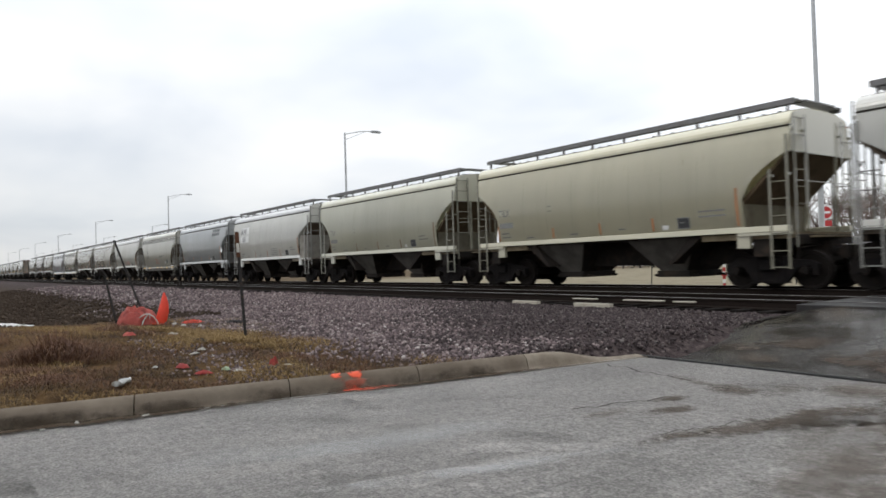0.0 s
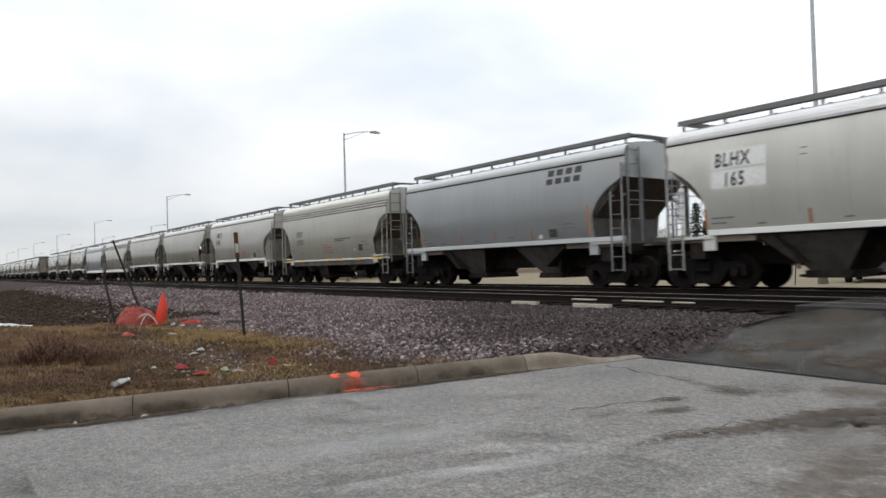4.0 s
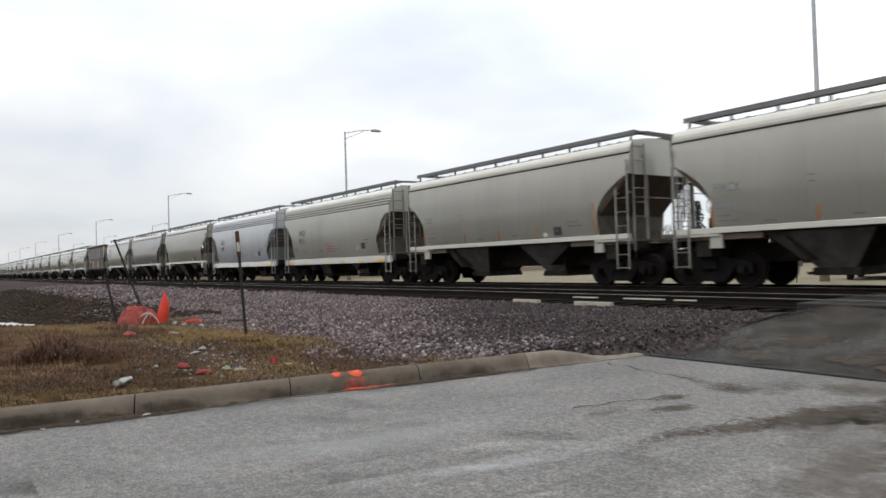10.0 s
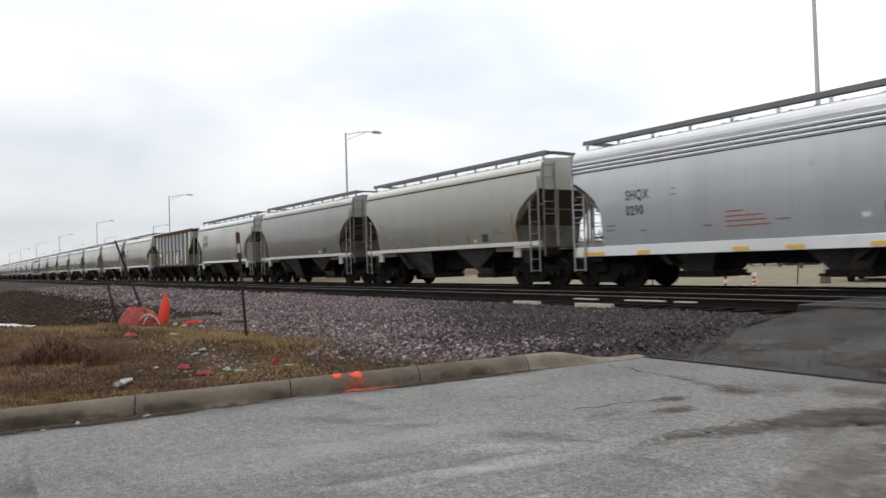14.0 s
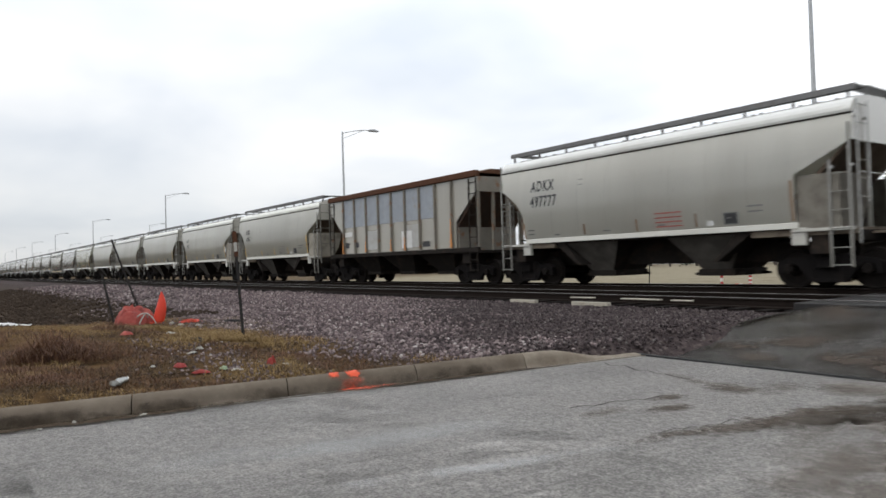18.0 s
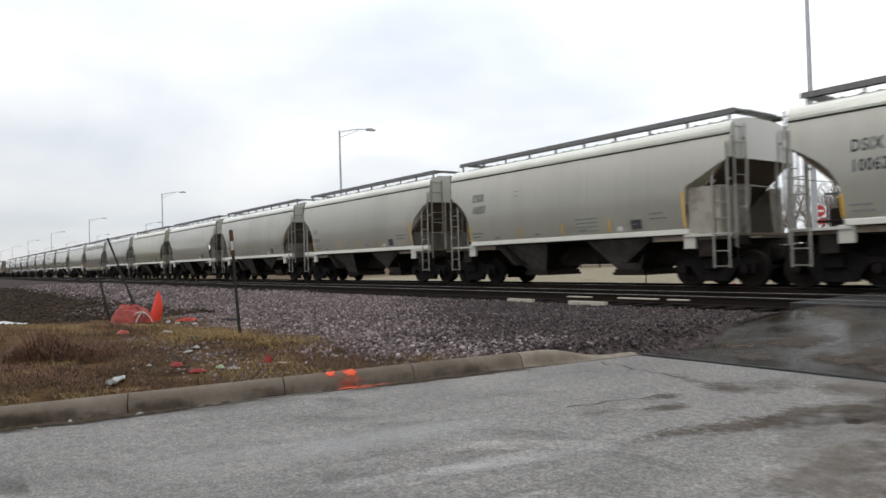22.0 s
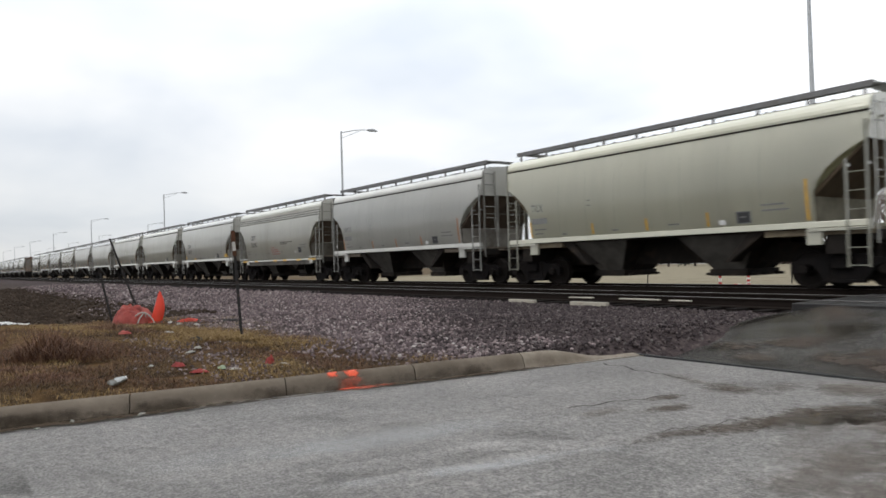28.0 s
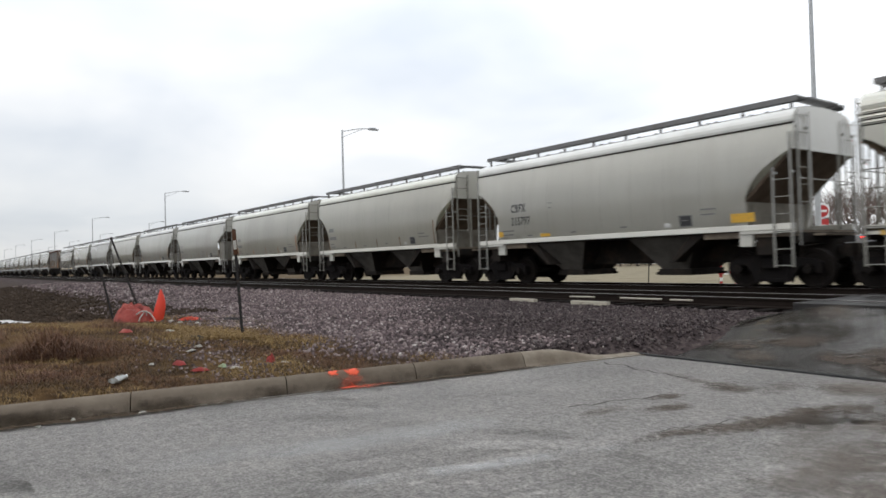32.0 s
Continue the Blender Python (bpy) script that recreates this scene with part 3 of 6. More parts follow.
def dark_share(x, y):
    """How far the ballast is darkened by oil and rain, towards the crossing and the rails."""
    n = 1.6 * noise.noise((x * 0.5, y * 0.5, 5.0)) + 0.6 * noise.noise((x * 2.0, y * 2.0, 1.0))
    return ramp01(6.4, 9.6, y + n + 0.32 * (x + 17)) * ramp01(-34, -24, x)


def ballast_spot(rng):
    x, y = -10.5 - 32 * rng.random() ** 1.5, rng.uniform(4.2, 13.9)
    edge = 5.2 + 1.0 * noise.noise((x * 0.4, 2.0, 0)) + rng.uniform(-0.9, 0.9)
    if y < edge or (y < 8.3 and x > kerb_x(y) - 0.25) or (y >= 8.2 and x > apron_left(y) + rng.uniform(-0.15, 0.2)):
        return None
    if dark_share(x, y) > rng.random():
        return None
    return x, y


def dark_spot(rng):
    x, y = -11 - 24 * rng.random(), rng.uniform(5.2, 13.9)
    if (y < 8.3 and x > kerb_x(y) - 0.25) or (y >= 8.2 and x > apron_left(y) + rng.uniform(-0.15, 0.2)) or dark_share(x, y) < rng.random():
        return None
    return x, y


def shoulder_spot(rng):
    x, y = -42 - 60 * rng.random() ** 1.3, rng.uniform(6.0, 13.9)
    return x, y


stones("ballast_wet", 17000, dark_spot, 0.027, DARK_BALLAST, "oil-dark broken ballast stones beside the crossing", 7)
stones("ballast", 22000, ballast_spot, 0.028, BALLAST, "loose broken ballast stones in grey, pink and brown", 3)
stones("ballast_shoulder", 5000, shoulder_spot, 0.06, BALLAST, "far ballast shoulder of broken grey stones", 4)
stones("verge_gravel", 700, lambda r: (lambda x, y: (x, y) if x < kerb_x(y) - 0.3 else None)(r.uniform(-16.5, -11), r.gauss(3.1, 0.45)), 0.02, BALLAST, "scattered pale pebbles in the dry verge", 5)
SOIL = material("dark_ditch_soil", (0.040, 0.030, 0.023), 1.0, spec=0.05, scale=4.0, world_space=True, spots=[((0.085, 0.062, 0.045), 2.0, 0.5, 0.7, 0.7)])
stones("ditch_clods", 5200, lambda r: (-28 - 75 * r.random() ** 1.2, r.uniform(1.0, 6.6)), 0.07, SOIL, "dark brown clods and broken stone in the ditch", 6)


# ---- the freight train ----
PITCH = 12.841         # from coupler to coupler
HALF = 8.08            # half the length of a car's body, in car units
LONG = 0.7068          # metres to a car unit: lengths along a car are drawn in units, heights and widths in metres
BOGIE = 6.95
PROFILE = [(1.20, 1.415), (1.35, 1.452), (1.50, 1.485), (1.62, 1.515), (1.80, 1.545), (2.00, 1.57), (2.20, 1.587), (2.45, 1.60), (2.70, 1.593), (2.95, 1.576), (3.15, 1.555), (3.35, 1.528), (3.55, 1.494), (3.75, 1.454), (3.90, 1.420), (3.98, 1.400)]


def side_y(z):
    """Half the body's width at a height over the rail."""
    return float(np.interp(z, [p[0] for p in PROFILE], [p[1] for p in PROFILE]))


def shorten(bm):
    """Car units to metres along the car."""
    bm.transform(Matrix.Diagonal((LONG, 1, 1, 1)))
    return bm


def piece(name, bm, mat, parent, label="", at=None):
    """A part of a car, drawn in car units along it."""
    if at is not None:
        at = at.copy()
        at.translation.x *= LONG
    return part(name, shorten(bm) if isinstance(bm, bmesh.types.BMesh) else bm, mat, parent, label, at)


def rod_mesh(name, length, r, mat, n=6):
    bm = bmesh.new()
    tube(bm, (-length / 2, 0, 0), (length / 2, 0, 0), r, n)
    return mesh_of(bm, name, mat)


RUNG_SIDE = rod_mesh("rung", 0.42, 0.014, PAINT)
RUNG_DARK = rod_mesh("rung", 0.42, 0.014, SOOT_SHADE)
RUNG_END = rod_mesh("rung", 0.50, 0.014, PAINT)
BOX_BM = bmesh.new()
box(BOX_BM, -0.022, 0.022, -0.03, 0.03, -0.13, 0.14)
BRACKET = mesh_of(BOX_BM, "bracket", GRATE)


def wheelset_mesh():
    bm = bmesh.new()
    tube(bm, (0, -1.12, 0), (0, 1.12, 0), 0.075, 12)
    for k in (-1, 1):
        prof = [(0.0, 0.457), (0.095, 0.460), (0.115, 0.49), (0.135, 0.485), (0.135, 0.40), (0.085, 0.375), (0.075, 0.16), (0.135, 0.12), (0.135, 0.0)]
        rings = []
        for w, r in prof:
            rings.append([bm.verts.new((r * math.cos(a * math.tau / 28), k * (0.825 - w), r * math.sin(a * math.tau / 28))) for a in range(28)])
        outer = [(0.0, 0.395), (0.035, 0.375), (0.045, 0.18), (0.0, 0.13), (0.0, 0.0)]
        rings2 = [rings[0]]
        for w, r in outer:
            rings2.append([bm.verts.new((r * math.cos(a * math.tau / 28), k * (0.825 - w), r * math.sin(a * math.tau / 28))) for a in range(28)])
        for seq in (rings, rings2):
            for a, b in zip(seq, seq[1:]):
                for i in range(28):
                    bm.faces.new((a[i], a[(i + 1) % 28], b[(i + 1) % 28], b[i]))
    bmesh.ops.recalc_face_normals(bm, faces=bm.faces[:])
    for k in (-1, 1):
        # bearing end cap with its three bolts
        tube(bm, (0, k * 1.12, 0), (0, k * 1.19, 0), 0.11, 14)
        for i in range(3):
            a = i * math.tau / 3
            tube(bm, (0.065 * math.cos(a), k * 1.19, 0.065 * math.sin(a)), (0.065 * math.cos(a), k * 1.21, 0.065 * math.sin(a)), 0.02, 6)
    return mesh_of(bm, "wheelset", WHEEL)


def sideframe_mesh():
    bm = bmesh.new()
    outline = [(-1.14, 0.36), (-1.14, 0.60), (-0.98, 0.68), (-0.55, 0.72), (-0.40, 0.80), (0.40, 0.80), (0.55, 0.72), (0.98, 0.68), (1.14, 0.60), (1.14, 0.36), (1.02, 0.34), (0.98, 0.56), (0.80, 0.58), (0.66, 0.52), (0.42, 0.17), (-0.42, 0.17), (-0.66, 0.52), (-0.80, 0.58), (-0.98, 0.56), (-1.02, 0.34)]
    prism(bm, outline, -0.075, 0.075, "y")
    # the ribs round the spring window
    for k in (-1, 1):
        box(bm, k * 0.33 - 0.05, k * 0.33 + 0.05, -0.10, 0.10, 0.22, 0.78)
    box(bm, -0.42, 0.42, -0.11, 0.11, 0.15, 0.22)
    return mesh_of(bm, "sideframe", TRUCK)


def spring_mesh():
    bm = bmesh.new()
    pts = [Vector((0.062 * math.cos(a), 0.062 * math.sin(a), 0.22 + 0.26 * k / 40)) for k in range(41) for a in (k * math.tau / 8,)]
    sweep(bm, pts, 0.016, 4)
    return mesh_of(bm, "spring", TRUCK)


WHEELSET, SIDEFRAME, SPRING = wheelset_mesh(), sideframe_mesh(), spring_mesh()
BM = bmesh.new()
box(BM, -0.22, 0.22, -1.22, 1.22, 0.46, 0.74, 0.03)
TRUCK_BOLSTER = mesh_of(BM, "truck_bolster", TRUCK)


def add_truck(car, x, fine=True):
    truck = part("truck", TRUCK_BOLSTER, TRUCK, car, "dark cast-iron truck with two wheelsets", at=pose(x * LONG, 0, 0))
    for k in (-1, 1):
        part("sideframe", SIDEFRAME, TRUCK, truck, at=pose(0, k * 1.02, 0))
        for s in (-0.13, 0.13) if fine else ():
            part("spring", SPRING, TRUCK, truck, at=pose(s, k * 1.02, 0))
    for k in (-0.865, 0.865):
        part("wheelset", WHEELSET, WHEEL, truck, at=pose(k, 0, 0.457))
    return truck


def coupler_mesh():
    bm = bmesh.new()
    box(bm, 8.0, 8.72, -0.09, 0.09, 0.78, 0.96, 0.02)
    prism(bm, [(8.72, -0.17), (8.98, -0.20), (9.08, -0.08), (9.02, 0.02), (9.05, 0.16), (8.88, 0.19), (8.72, 0.14)], 0.72, 1.02, "z")
    box(bm, 8.30, 8.46, -0.32, 0.32, 0.66, 1.14, 0.02)
    return mesh_of(shorten(bm), "coupler", SOOT_SHADE)


COUPLER = coupler_mesh()
HOSE_BM = bmesh.new()
pts = [Vector((8.55 + 0.5 * k / 10, 0.32 - 0.20 * k / 10, 0.80 - 0.46 * math.sin(k / 10 * math.pi * 0.62))) for k in range(11)]
sweep(HOSE_BM, pts, 0.024, 6)
HOSE = mesh_of(shorten(HOSE_BM), "brake_hose", RUBBER)


def side_sheet(k, kind):
    """One curved side of the body; its lower ends are cut away over the trucks."""
    def cut(z, lead):
        if kind == "diagonal" and lead:
            return max(0.0, min(1.75, 1.75 * (3.25 - z) / 0.65))
        if kind in ("arched", "diagonal") or not lead:
            if z <= 2.05:
                return 1.64
            return 0.0 if z >= 3.25 else 1.64 * (1 - ((z - 2.05) / 1.20) ** 2.1)
        # the later kind: upright, then a long chamfer and a short steep one
        return float(np.interp(z, (2.05, 2.85, 3.12, 3.13), (1.72, 0.95, 0.42, 0.0)))
    low = 1.20 if kind in ("ribbed", "deep") else 1.50
    zs = [z for z in sorted(set([p[0] for p in PROFILE] + [2.05, 2.32, 2.58, 2.60, 2.85, 3.05, 3.12, 3.13, 3.20, 3.25, 3.26])) if z >= low]
    bm = bmesh.new()
    grid(bm, spread(-1, 1, 25), zs, lambda u, z: (u * (HALF - cut(z, u > 0)), k * side_y(z), z))
    if k > 0:
        bmesh.ops.reverse_faces(bm, faces=bm.faces[:])
    bmesh.ops.solidify(bm, geom=bm.faces[:], thickness=0.03)
    return bm


def text_mesh(words, size, mat, z, x, k=-1, narrow=1.0):
    """Stencilled letters lying on the curved side."""
    curve = bpy.data.curves.new("letters", "FONT")
    curve.body, curve.size, curve.resolution_u, curve.space_character = words, size, 3, 1.16
    curve.offset = size * 0.028
    ob = bpy.data.objects.new("letters", curve)
    me = bpy.data.meshes.new_from_object(ob)
    bpy.data.objects.remove(ob)
    bpy.data.curves.remove(curve)
    for v in me.vertices:
        px, pz = (v.co.x * narrow + x) * LONG, v.co.y + z
        v.co = (px, k * (side_y(pz) + 0.007), pz)
    me.materials.clear()
    me.materials.append(mat)
    return me


def plate(bm, x0, x1, z0, z1, out=0.006, k=-1, n=3, depth=0.012):
    """A thin raised patch that follows the curved side."""
    zs = spread(z0, z1, n)
    outer = [[bm.verts.new((x, k * (side_y(z) + out), z)) for x in (x0, x1)] for z in zs]
    inner = [[bm.verts.new((x, k * (side_y(z) + out - depth), z)) for x in (x0, x1)] for z in (zs[0], zs[-1])]
    fs = []
    for a, b in zip(outer, outer[1:]):
        fs.append(bm.faces.new((a[0], a[1], b[1], b[0])))
    fs.append(bm.faces.new((outer[0][0], inner[0][0], inner[0][1], outer[0][1])))
    fs.append(bm.faces.new((outer[-1][0], outer[-1][1], inner[1][1], inner[1][0])))
    for i in (0, 1):
        ring = [row[i] for row in outer] + [inner[1][i], inner[0][i]]
        fs.append(bm.faces.new(ring if i else ring[::-1]))
    bmesh.ops.recalc_face_normals(bm, faces=fs)
    return bm


def end_outline(z0):
    """The body's end above a height, as (y, z)."""
    right = [(side_y(z), z) for z in (z0, 3.4, 3.6, 3.75, 3.9, 3.98)] + [(1.335, 4.12), (1.16, 4.20), (0.6, 4.28), (0.0, 4.30)]
    return right + [(-a, b) for a, b in right[-2::-1]]


WELD_BM = bmesh.new()
plate(WELD_BM, -0.011, 0.011, 1.53, 3.42, 0.0012, n=9)
WELD = mesh_of(shorten(WELD_BM), "weld_seam", PAINT)
END_LOW = {"arched": 3.22, "diagonal": 3.24, "ribbed": 3.13, "deep": 3.13}
# dark colour that stands for shade under eave and ribs, spotted with grime
SHADE_STRIP = material("grimy_shade_strip", (0.035, 0.031, 0.026), 0.9, spec=0.1, scale=6.0, spots=[((0.11, 0.095, 0.075), 2.0, 0.55, 0.7, 0.6)])


def build_hopper(kind, fine=True):
    """A covered hopper car: arched, diagonal or ribbed by the cut of its sides."""
    car = thing("hopper_car", "grey covered hopper car", "railway car", "freight train")
    for k, name in ((-1, "side_sheet"), (1, "side_sheet")):
        piece(name, side_sheet(k, kind), PAINT, car)
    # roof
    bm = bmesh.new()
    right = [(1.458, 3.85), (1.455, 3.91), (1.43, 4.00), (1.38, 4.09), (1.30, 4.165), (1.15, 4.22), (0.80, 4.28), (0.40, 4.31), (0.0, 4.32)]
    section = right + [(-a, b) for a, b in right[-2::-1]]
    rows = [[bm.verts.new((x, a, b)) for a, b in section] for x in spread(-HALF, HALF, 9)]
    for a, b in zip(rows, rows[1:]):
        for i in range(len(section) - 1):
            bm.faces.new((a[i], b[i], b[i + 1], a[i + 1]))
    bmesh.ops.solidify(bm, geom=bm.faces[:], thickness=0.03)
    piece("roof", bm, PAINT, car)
    # drip rail under the eave, coloured dark as its shade line, or the pressed ribs of the ribbed kind with shade
    # strips painted below them
    for k in (-1, 1):
        for z in (3.50, 3.62, 3.74) if kind in ("ribbed", "deep") else ():
            y = side_y(z)
            bm = bmesh.new()
            prism(bm, [(k * (y - 0.02), z - 0.012), (k * (y + 0.028), z + 0.028), (k * (y + 0.022), z + 0.05), (k * (y - 0.02), z + 0.075)], -HALF + 0.05, HALF - 0.05, "x")
            piece("side_rib", bm, PAINT, car)
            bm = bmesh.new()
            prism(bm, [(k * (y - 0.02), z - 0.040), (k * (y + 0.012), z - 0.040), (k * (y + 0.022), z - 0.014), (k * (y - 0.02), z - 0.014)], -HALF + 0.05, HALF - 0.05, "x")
            piece("rib_seam", bm, SHADE_STRIP, car, "dark grimy strip painted as shade under the rib")
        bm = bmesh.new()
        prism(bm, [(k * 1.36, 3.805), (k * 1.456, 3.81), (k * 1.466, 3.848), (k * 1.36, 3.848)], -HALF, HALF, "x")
        piece("eave_rail", bm, SHADE_STRIP if kind in ("arched", "diagonal") else PAINT, car, "drip rail under the eave")
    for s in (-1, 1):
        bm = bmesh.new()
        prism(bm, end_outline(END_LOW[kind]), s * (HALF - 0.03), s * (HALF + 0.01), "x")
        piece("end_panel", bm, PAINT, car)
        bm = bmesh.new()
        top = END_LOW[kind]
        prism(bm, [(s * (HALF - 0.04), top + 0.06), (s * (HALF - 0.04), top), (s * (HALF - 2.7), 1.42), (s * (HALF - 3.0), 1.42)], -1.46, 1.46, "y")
        piece("slope_sheet", bm, GRIMY_SHADED, car)
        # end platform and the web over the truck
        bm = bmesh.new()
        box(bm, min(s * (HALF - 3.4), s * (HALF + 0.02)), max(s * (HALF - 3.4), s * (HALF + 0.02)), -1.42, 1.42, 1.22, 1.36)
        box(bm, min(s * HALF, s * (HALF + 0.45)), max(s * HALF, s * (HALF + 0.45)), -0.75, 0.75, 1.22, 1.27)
        piece("end_platform", bm, GRIMY_SHADED, car)
        # the trailing end is open below the slope but for a knee under the sheet; the leading end has plates over the truck
        plates = []
        if s < 0:
            reach = 1.25 if kind in ("arched", "diagonal") else 0.5
            plates.append(box(bmesh.new(), -HALF + 2.0, -HALF + 2.08, -reach, reach, 1.30, 2.0))
        elif kind == "diagonal":
            for k in (-1, 1):
                plates.append(box(bmesh.new(), HALF - 1.74, HALF - 0.42, k * 1.47 - 0.02, k * 1.47 + 0.02, 1.30, 2.58))
            plates.append(prism(bmesh.new(), [(-1.44, 1.30), (-0.60, 1.30), (-0.25, 1.75), (-0.10, 2.20), (-0.08, 2.58), (-1.44, 2.58)], HALF - 0.47, HALF - 0.42, "x"))
            plates.append(prism(bmesh.new(), [(1.44, 1.30), (1.10, 1.30), (0.95, 1.75), (0.85, 2.58), (1.44, 2.58)], HALF - 0.47, HALF - 0.42, "x"))
        else:
            plates.append(prism(bmesh.new(), [(-1.44, 1.30), (1.44, 1.30), (1.44, 2.18), (-1.44, 2.18)], HALF - 1.75, HALF - 1.70, "x"))
            for k in (-1, 1):
                plates.append(box(bmesh.new(), HALF - 2.0, HALF - 1.76, k * 1.40 - 0.02, k * 1.40 + 0.02, 1.30, 2.18))
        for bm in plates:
            piece("bolster_web", bm, GRIMY_SHADED, car)
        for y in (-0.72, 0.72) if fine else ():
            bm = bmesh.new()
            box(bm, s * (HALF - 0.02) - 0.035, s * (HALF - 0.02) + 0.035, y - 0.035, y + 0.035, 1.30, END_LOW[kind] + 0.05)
            piece("end_post", bm, GRIMY_SHADED, car)
        # buffer beam and coupler
        bm = bmesh.new()
        box(bm, min(s * (HALF - 0.15), s * (HALF + 0.05)), max(s * (HALF - 0.15), s * (HALF + 0.05)), -1.40, 1.40, 1.06, 1.30, 0.02)
        piece("end_beam", bm, SOOT_SHADE, car)
        piece("coupler", COUPLER, SOOT_SHADE, car, at=pose(0, 0, 0, 0, 0, 0 if s > 0 else 180))
        piece("brake_hose", HOSE, RUBBER, car, at=pose(0, 0, 0, 0, 0, 0 if s > 0 else 180))
        # ladders: a short one beside the end, a tall corner one, and rungs across the end
        for k in (-1, 1):
            y = k * 1.55
            bm = bmesh.new()
            for x, z0, z1 in ((HALF - 0.68, 0.50, 2.85), (HALF - 0.08, 0.50, 3.62)):
                box(bm, s * x - 0.035, s * x + 0.035, y - 0.012, y + 0.012, z0, z1)
                for z in (1.28, min(z1, 2.7)):
                    box(bm, s * x - 0.03, s * x + 0.03, min(y, k * 1.40), max(y, k * 1.40), z - 0.03, z + 0.03)
            ladder = piece("side_ladder", bm, PAINT, car, "narrow steel side ladder")
            for z in (0.54, 0.92, 1.34, 1.74, 2.14, 2.54) if fine else ():
                piece("rung", RUNG_SIDE, PAINT, ladder, at=pose(s * (HALF - 0.38), y, z))
            bm = bmesh.new()
            for yy, z0, z1 in ((k * 1.42, 1.0, 4.1), (k * 0.90, 1.9, 4.1)):
                box(bm, s * (HALF + 0.10) - 0.012, s * (HALF + 0.10) + 0.012, yy - 0.03, yy + 0.03, z0, z1)
                box(bm, min(s * HALF, s * (HALF + 0.1)), max(s * HALF, s * (HALF + 0.1)), yy - 0.02, yy + 0.02, 3.7, 3.76)
            end = piece("end_ladder", bm, PAINT, car, "tall steel ladder on the car's end")
            for z in (2.0, 2.4, 2.8, 3.2, 3.6, 4.0) if fine else ():
                piece("rung", RUNG_END, PAINT, end, at=pose(s * (HALF + 0.11), k * 1.16, z, 0, 0, 90))
        bm = bmesh.new()
        tube(bm, (s * (HALF + 0.06), -1.40, 2.55), (s * (HALF + 0.06), 1.40, 2.55), 0.014)
        piece("grab_iron", bm, PAINT, car)
        if fine:
            bm = bmesh.new()
            sweep(bm, [(s * (HALF + 0.12), -1.45, 0.70), (s * (HALF + 0.12), -1.40, 0.98), (s * (HALF + 0.14), -0.9, 1.02), (s * (HALF + 0.2), -0.3, 1.04), (s * (HALF + 0.5), -0.05, 1.03)], 0.015, 5)
            piece("uncoupling_lever", bm, SOOT_SHADE, car)
            bm = bmesh.new()
            tube(bm, (s * (HALF + 0.30), 0.25, 0.62), (s * (HALF - 1.6), 0.45, 0.98), 0.022, 6)
            tube(bm, (s * (HALF - 1.6), 0.45, 0.98), (s * (HALF - 4.0), 0.50, 1.12), 0.022, 6)
            piece("brake_pipe", bm, SOOT_SHADE, car)
            for a in (-0.42, 0.42):
                bm = bmesh.new()
                tube(bm, (s * BOGIE + a, -0.72, 0.52), (s * BOGIE + a, 0.72, 0.52), 0.05, 6)
                piece("brake_beam", bm, SOOT_SHADE, car)
    # brake wheel on the trailing end
    bm = bmesh.new()
    ring = [Vector((-HALF - 0.22, 0.55 + 0.28 * math.cos(a * math.tau / 20), 2.25 + 0.28 * math.sin(a * math.tau / 20))) for a in range(21)]
    sweep(bm, ring, 0.016, 5)
    for a in range(0, 20, 4):
        tube(bm, (-HALF - 0.18, 0.55, 2.25), ring[a], 0.010, 4)
    tube(bm, (-HALF - 0.2, 0.55, 2.25), (-HALF + 0.4, 0.55, 2.25), 0.03, 6)
    piece("brake_wheel", bm, GRATE, car, "spoked brake wheel on the end")
    bm = bmesh.new()
    tube(bm, (-HALF + 1.2, 0.55, 1.62), (-HALF + 2.2, 0.55, 1.62), 0.20, 14)
    piece("air_tank", bm, SOOT_SHADE, car)
    if fine:
        bm = bmesh.new()
        box(bm, -HALF + 0.75, -HALF + 1.15, -0.75, -0.30, 1.36, 1.82, 0.03)
        tube(bm, (-HALF + 0.95, -0.50, 1.80), (-HALF + 0.95, -0.50, 2.05), 0.06, 8)
        piece("brake_valve", bm, SOOT_SHADE, car)
        bm = bmesh.new()
        tube(bm, (-HALF + 1.4, -0.95, 1.52), (-HALF + 2.0, -0.95, 1.52), 0.14, 12)
        tube(bm, (-HALF + 0.5, -0.95, 1.52), (-HALF + 1.4, -0.95, 1.52), 0.03, 6)
        piece("brake_cylinder", bm, SOOT_SHADE, car)
        # upright welds between the side's plates
        for x in (-4.6, -3.05, -1.5, 0.05, 1.6, 3.15, 4.7):
            piece("weld_seam", WELD, PAINT, car, at=pose(x, 0, 0))
    # sills and underframe
    low, high, out = {"deep": (0.94, 1.23, 1.50), "ribbed": (1.17, 1.25, 1.48)}.get(kind, (1.38, 1.52, 1.535))
    for k in (-1, 1):
        bm = bmesh.new()
        reach = HALF - 0.05 if kind != "diagonal" else HALF - 1.7
        box(bm, -reach, reach, min(k * 1.44, k * out), max(k * 1.44, k * out), low, high, 0.012)
        piece("side_sill", bm, PAINT, car)
        if kind == "ribbed":
            bm = bmesh.new()
            box(bm, -HALF + 1.9, HALF - 1.9, min(k * 1.40, k * 1.45), max(k * 1.40, k * 1.45), 0.94, 1.18, 0.008)
            piece("lower_plate", bm, BAY, car, "grimy brown plate under the sill")
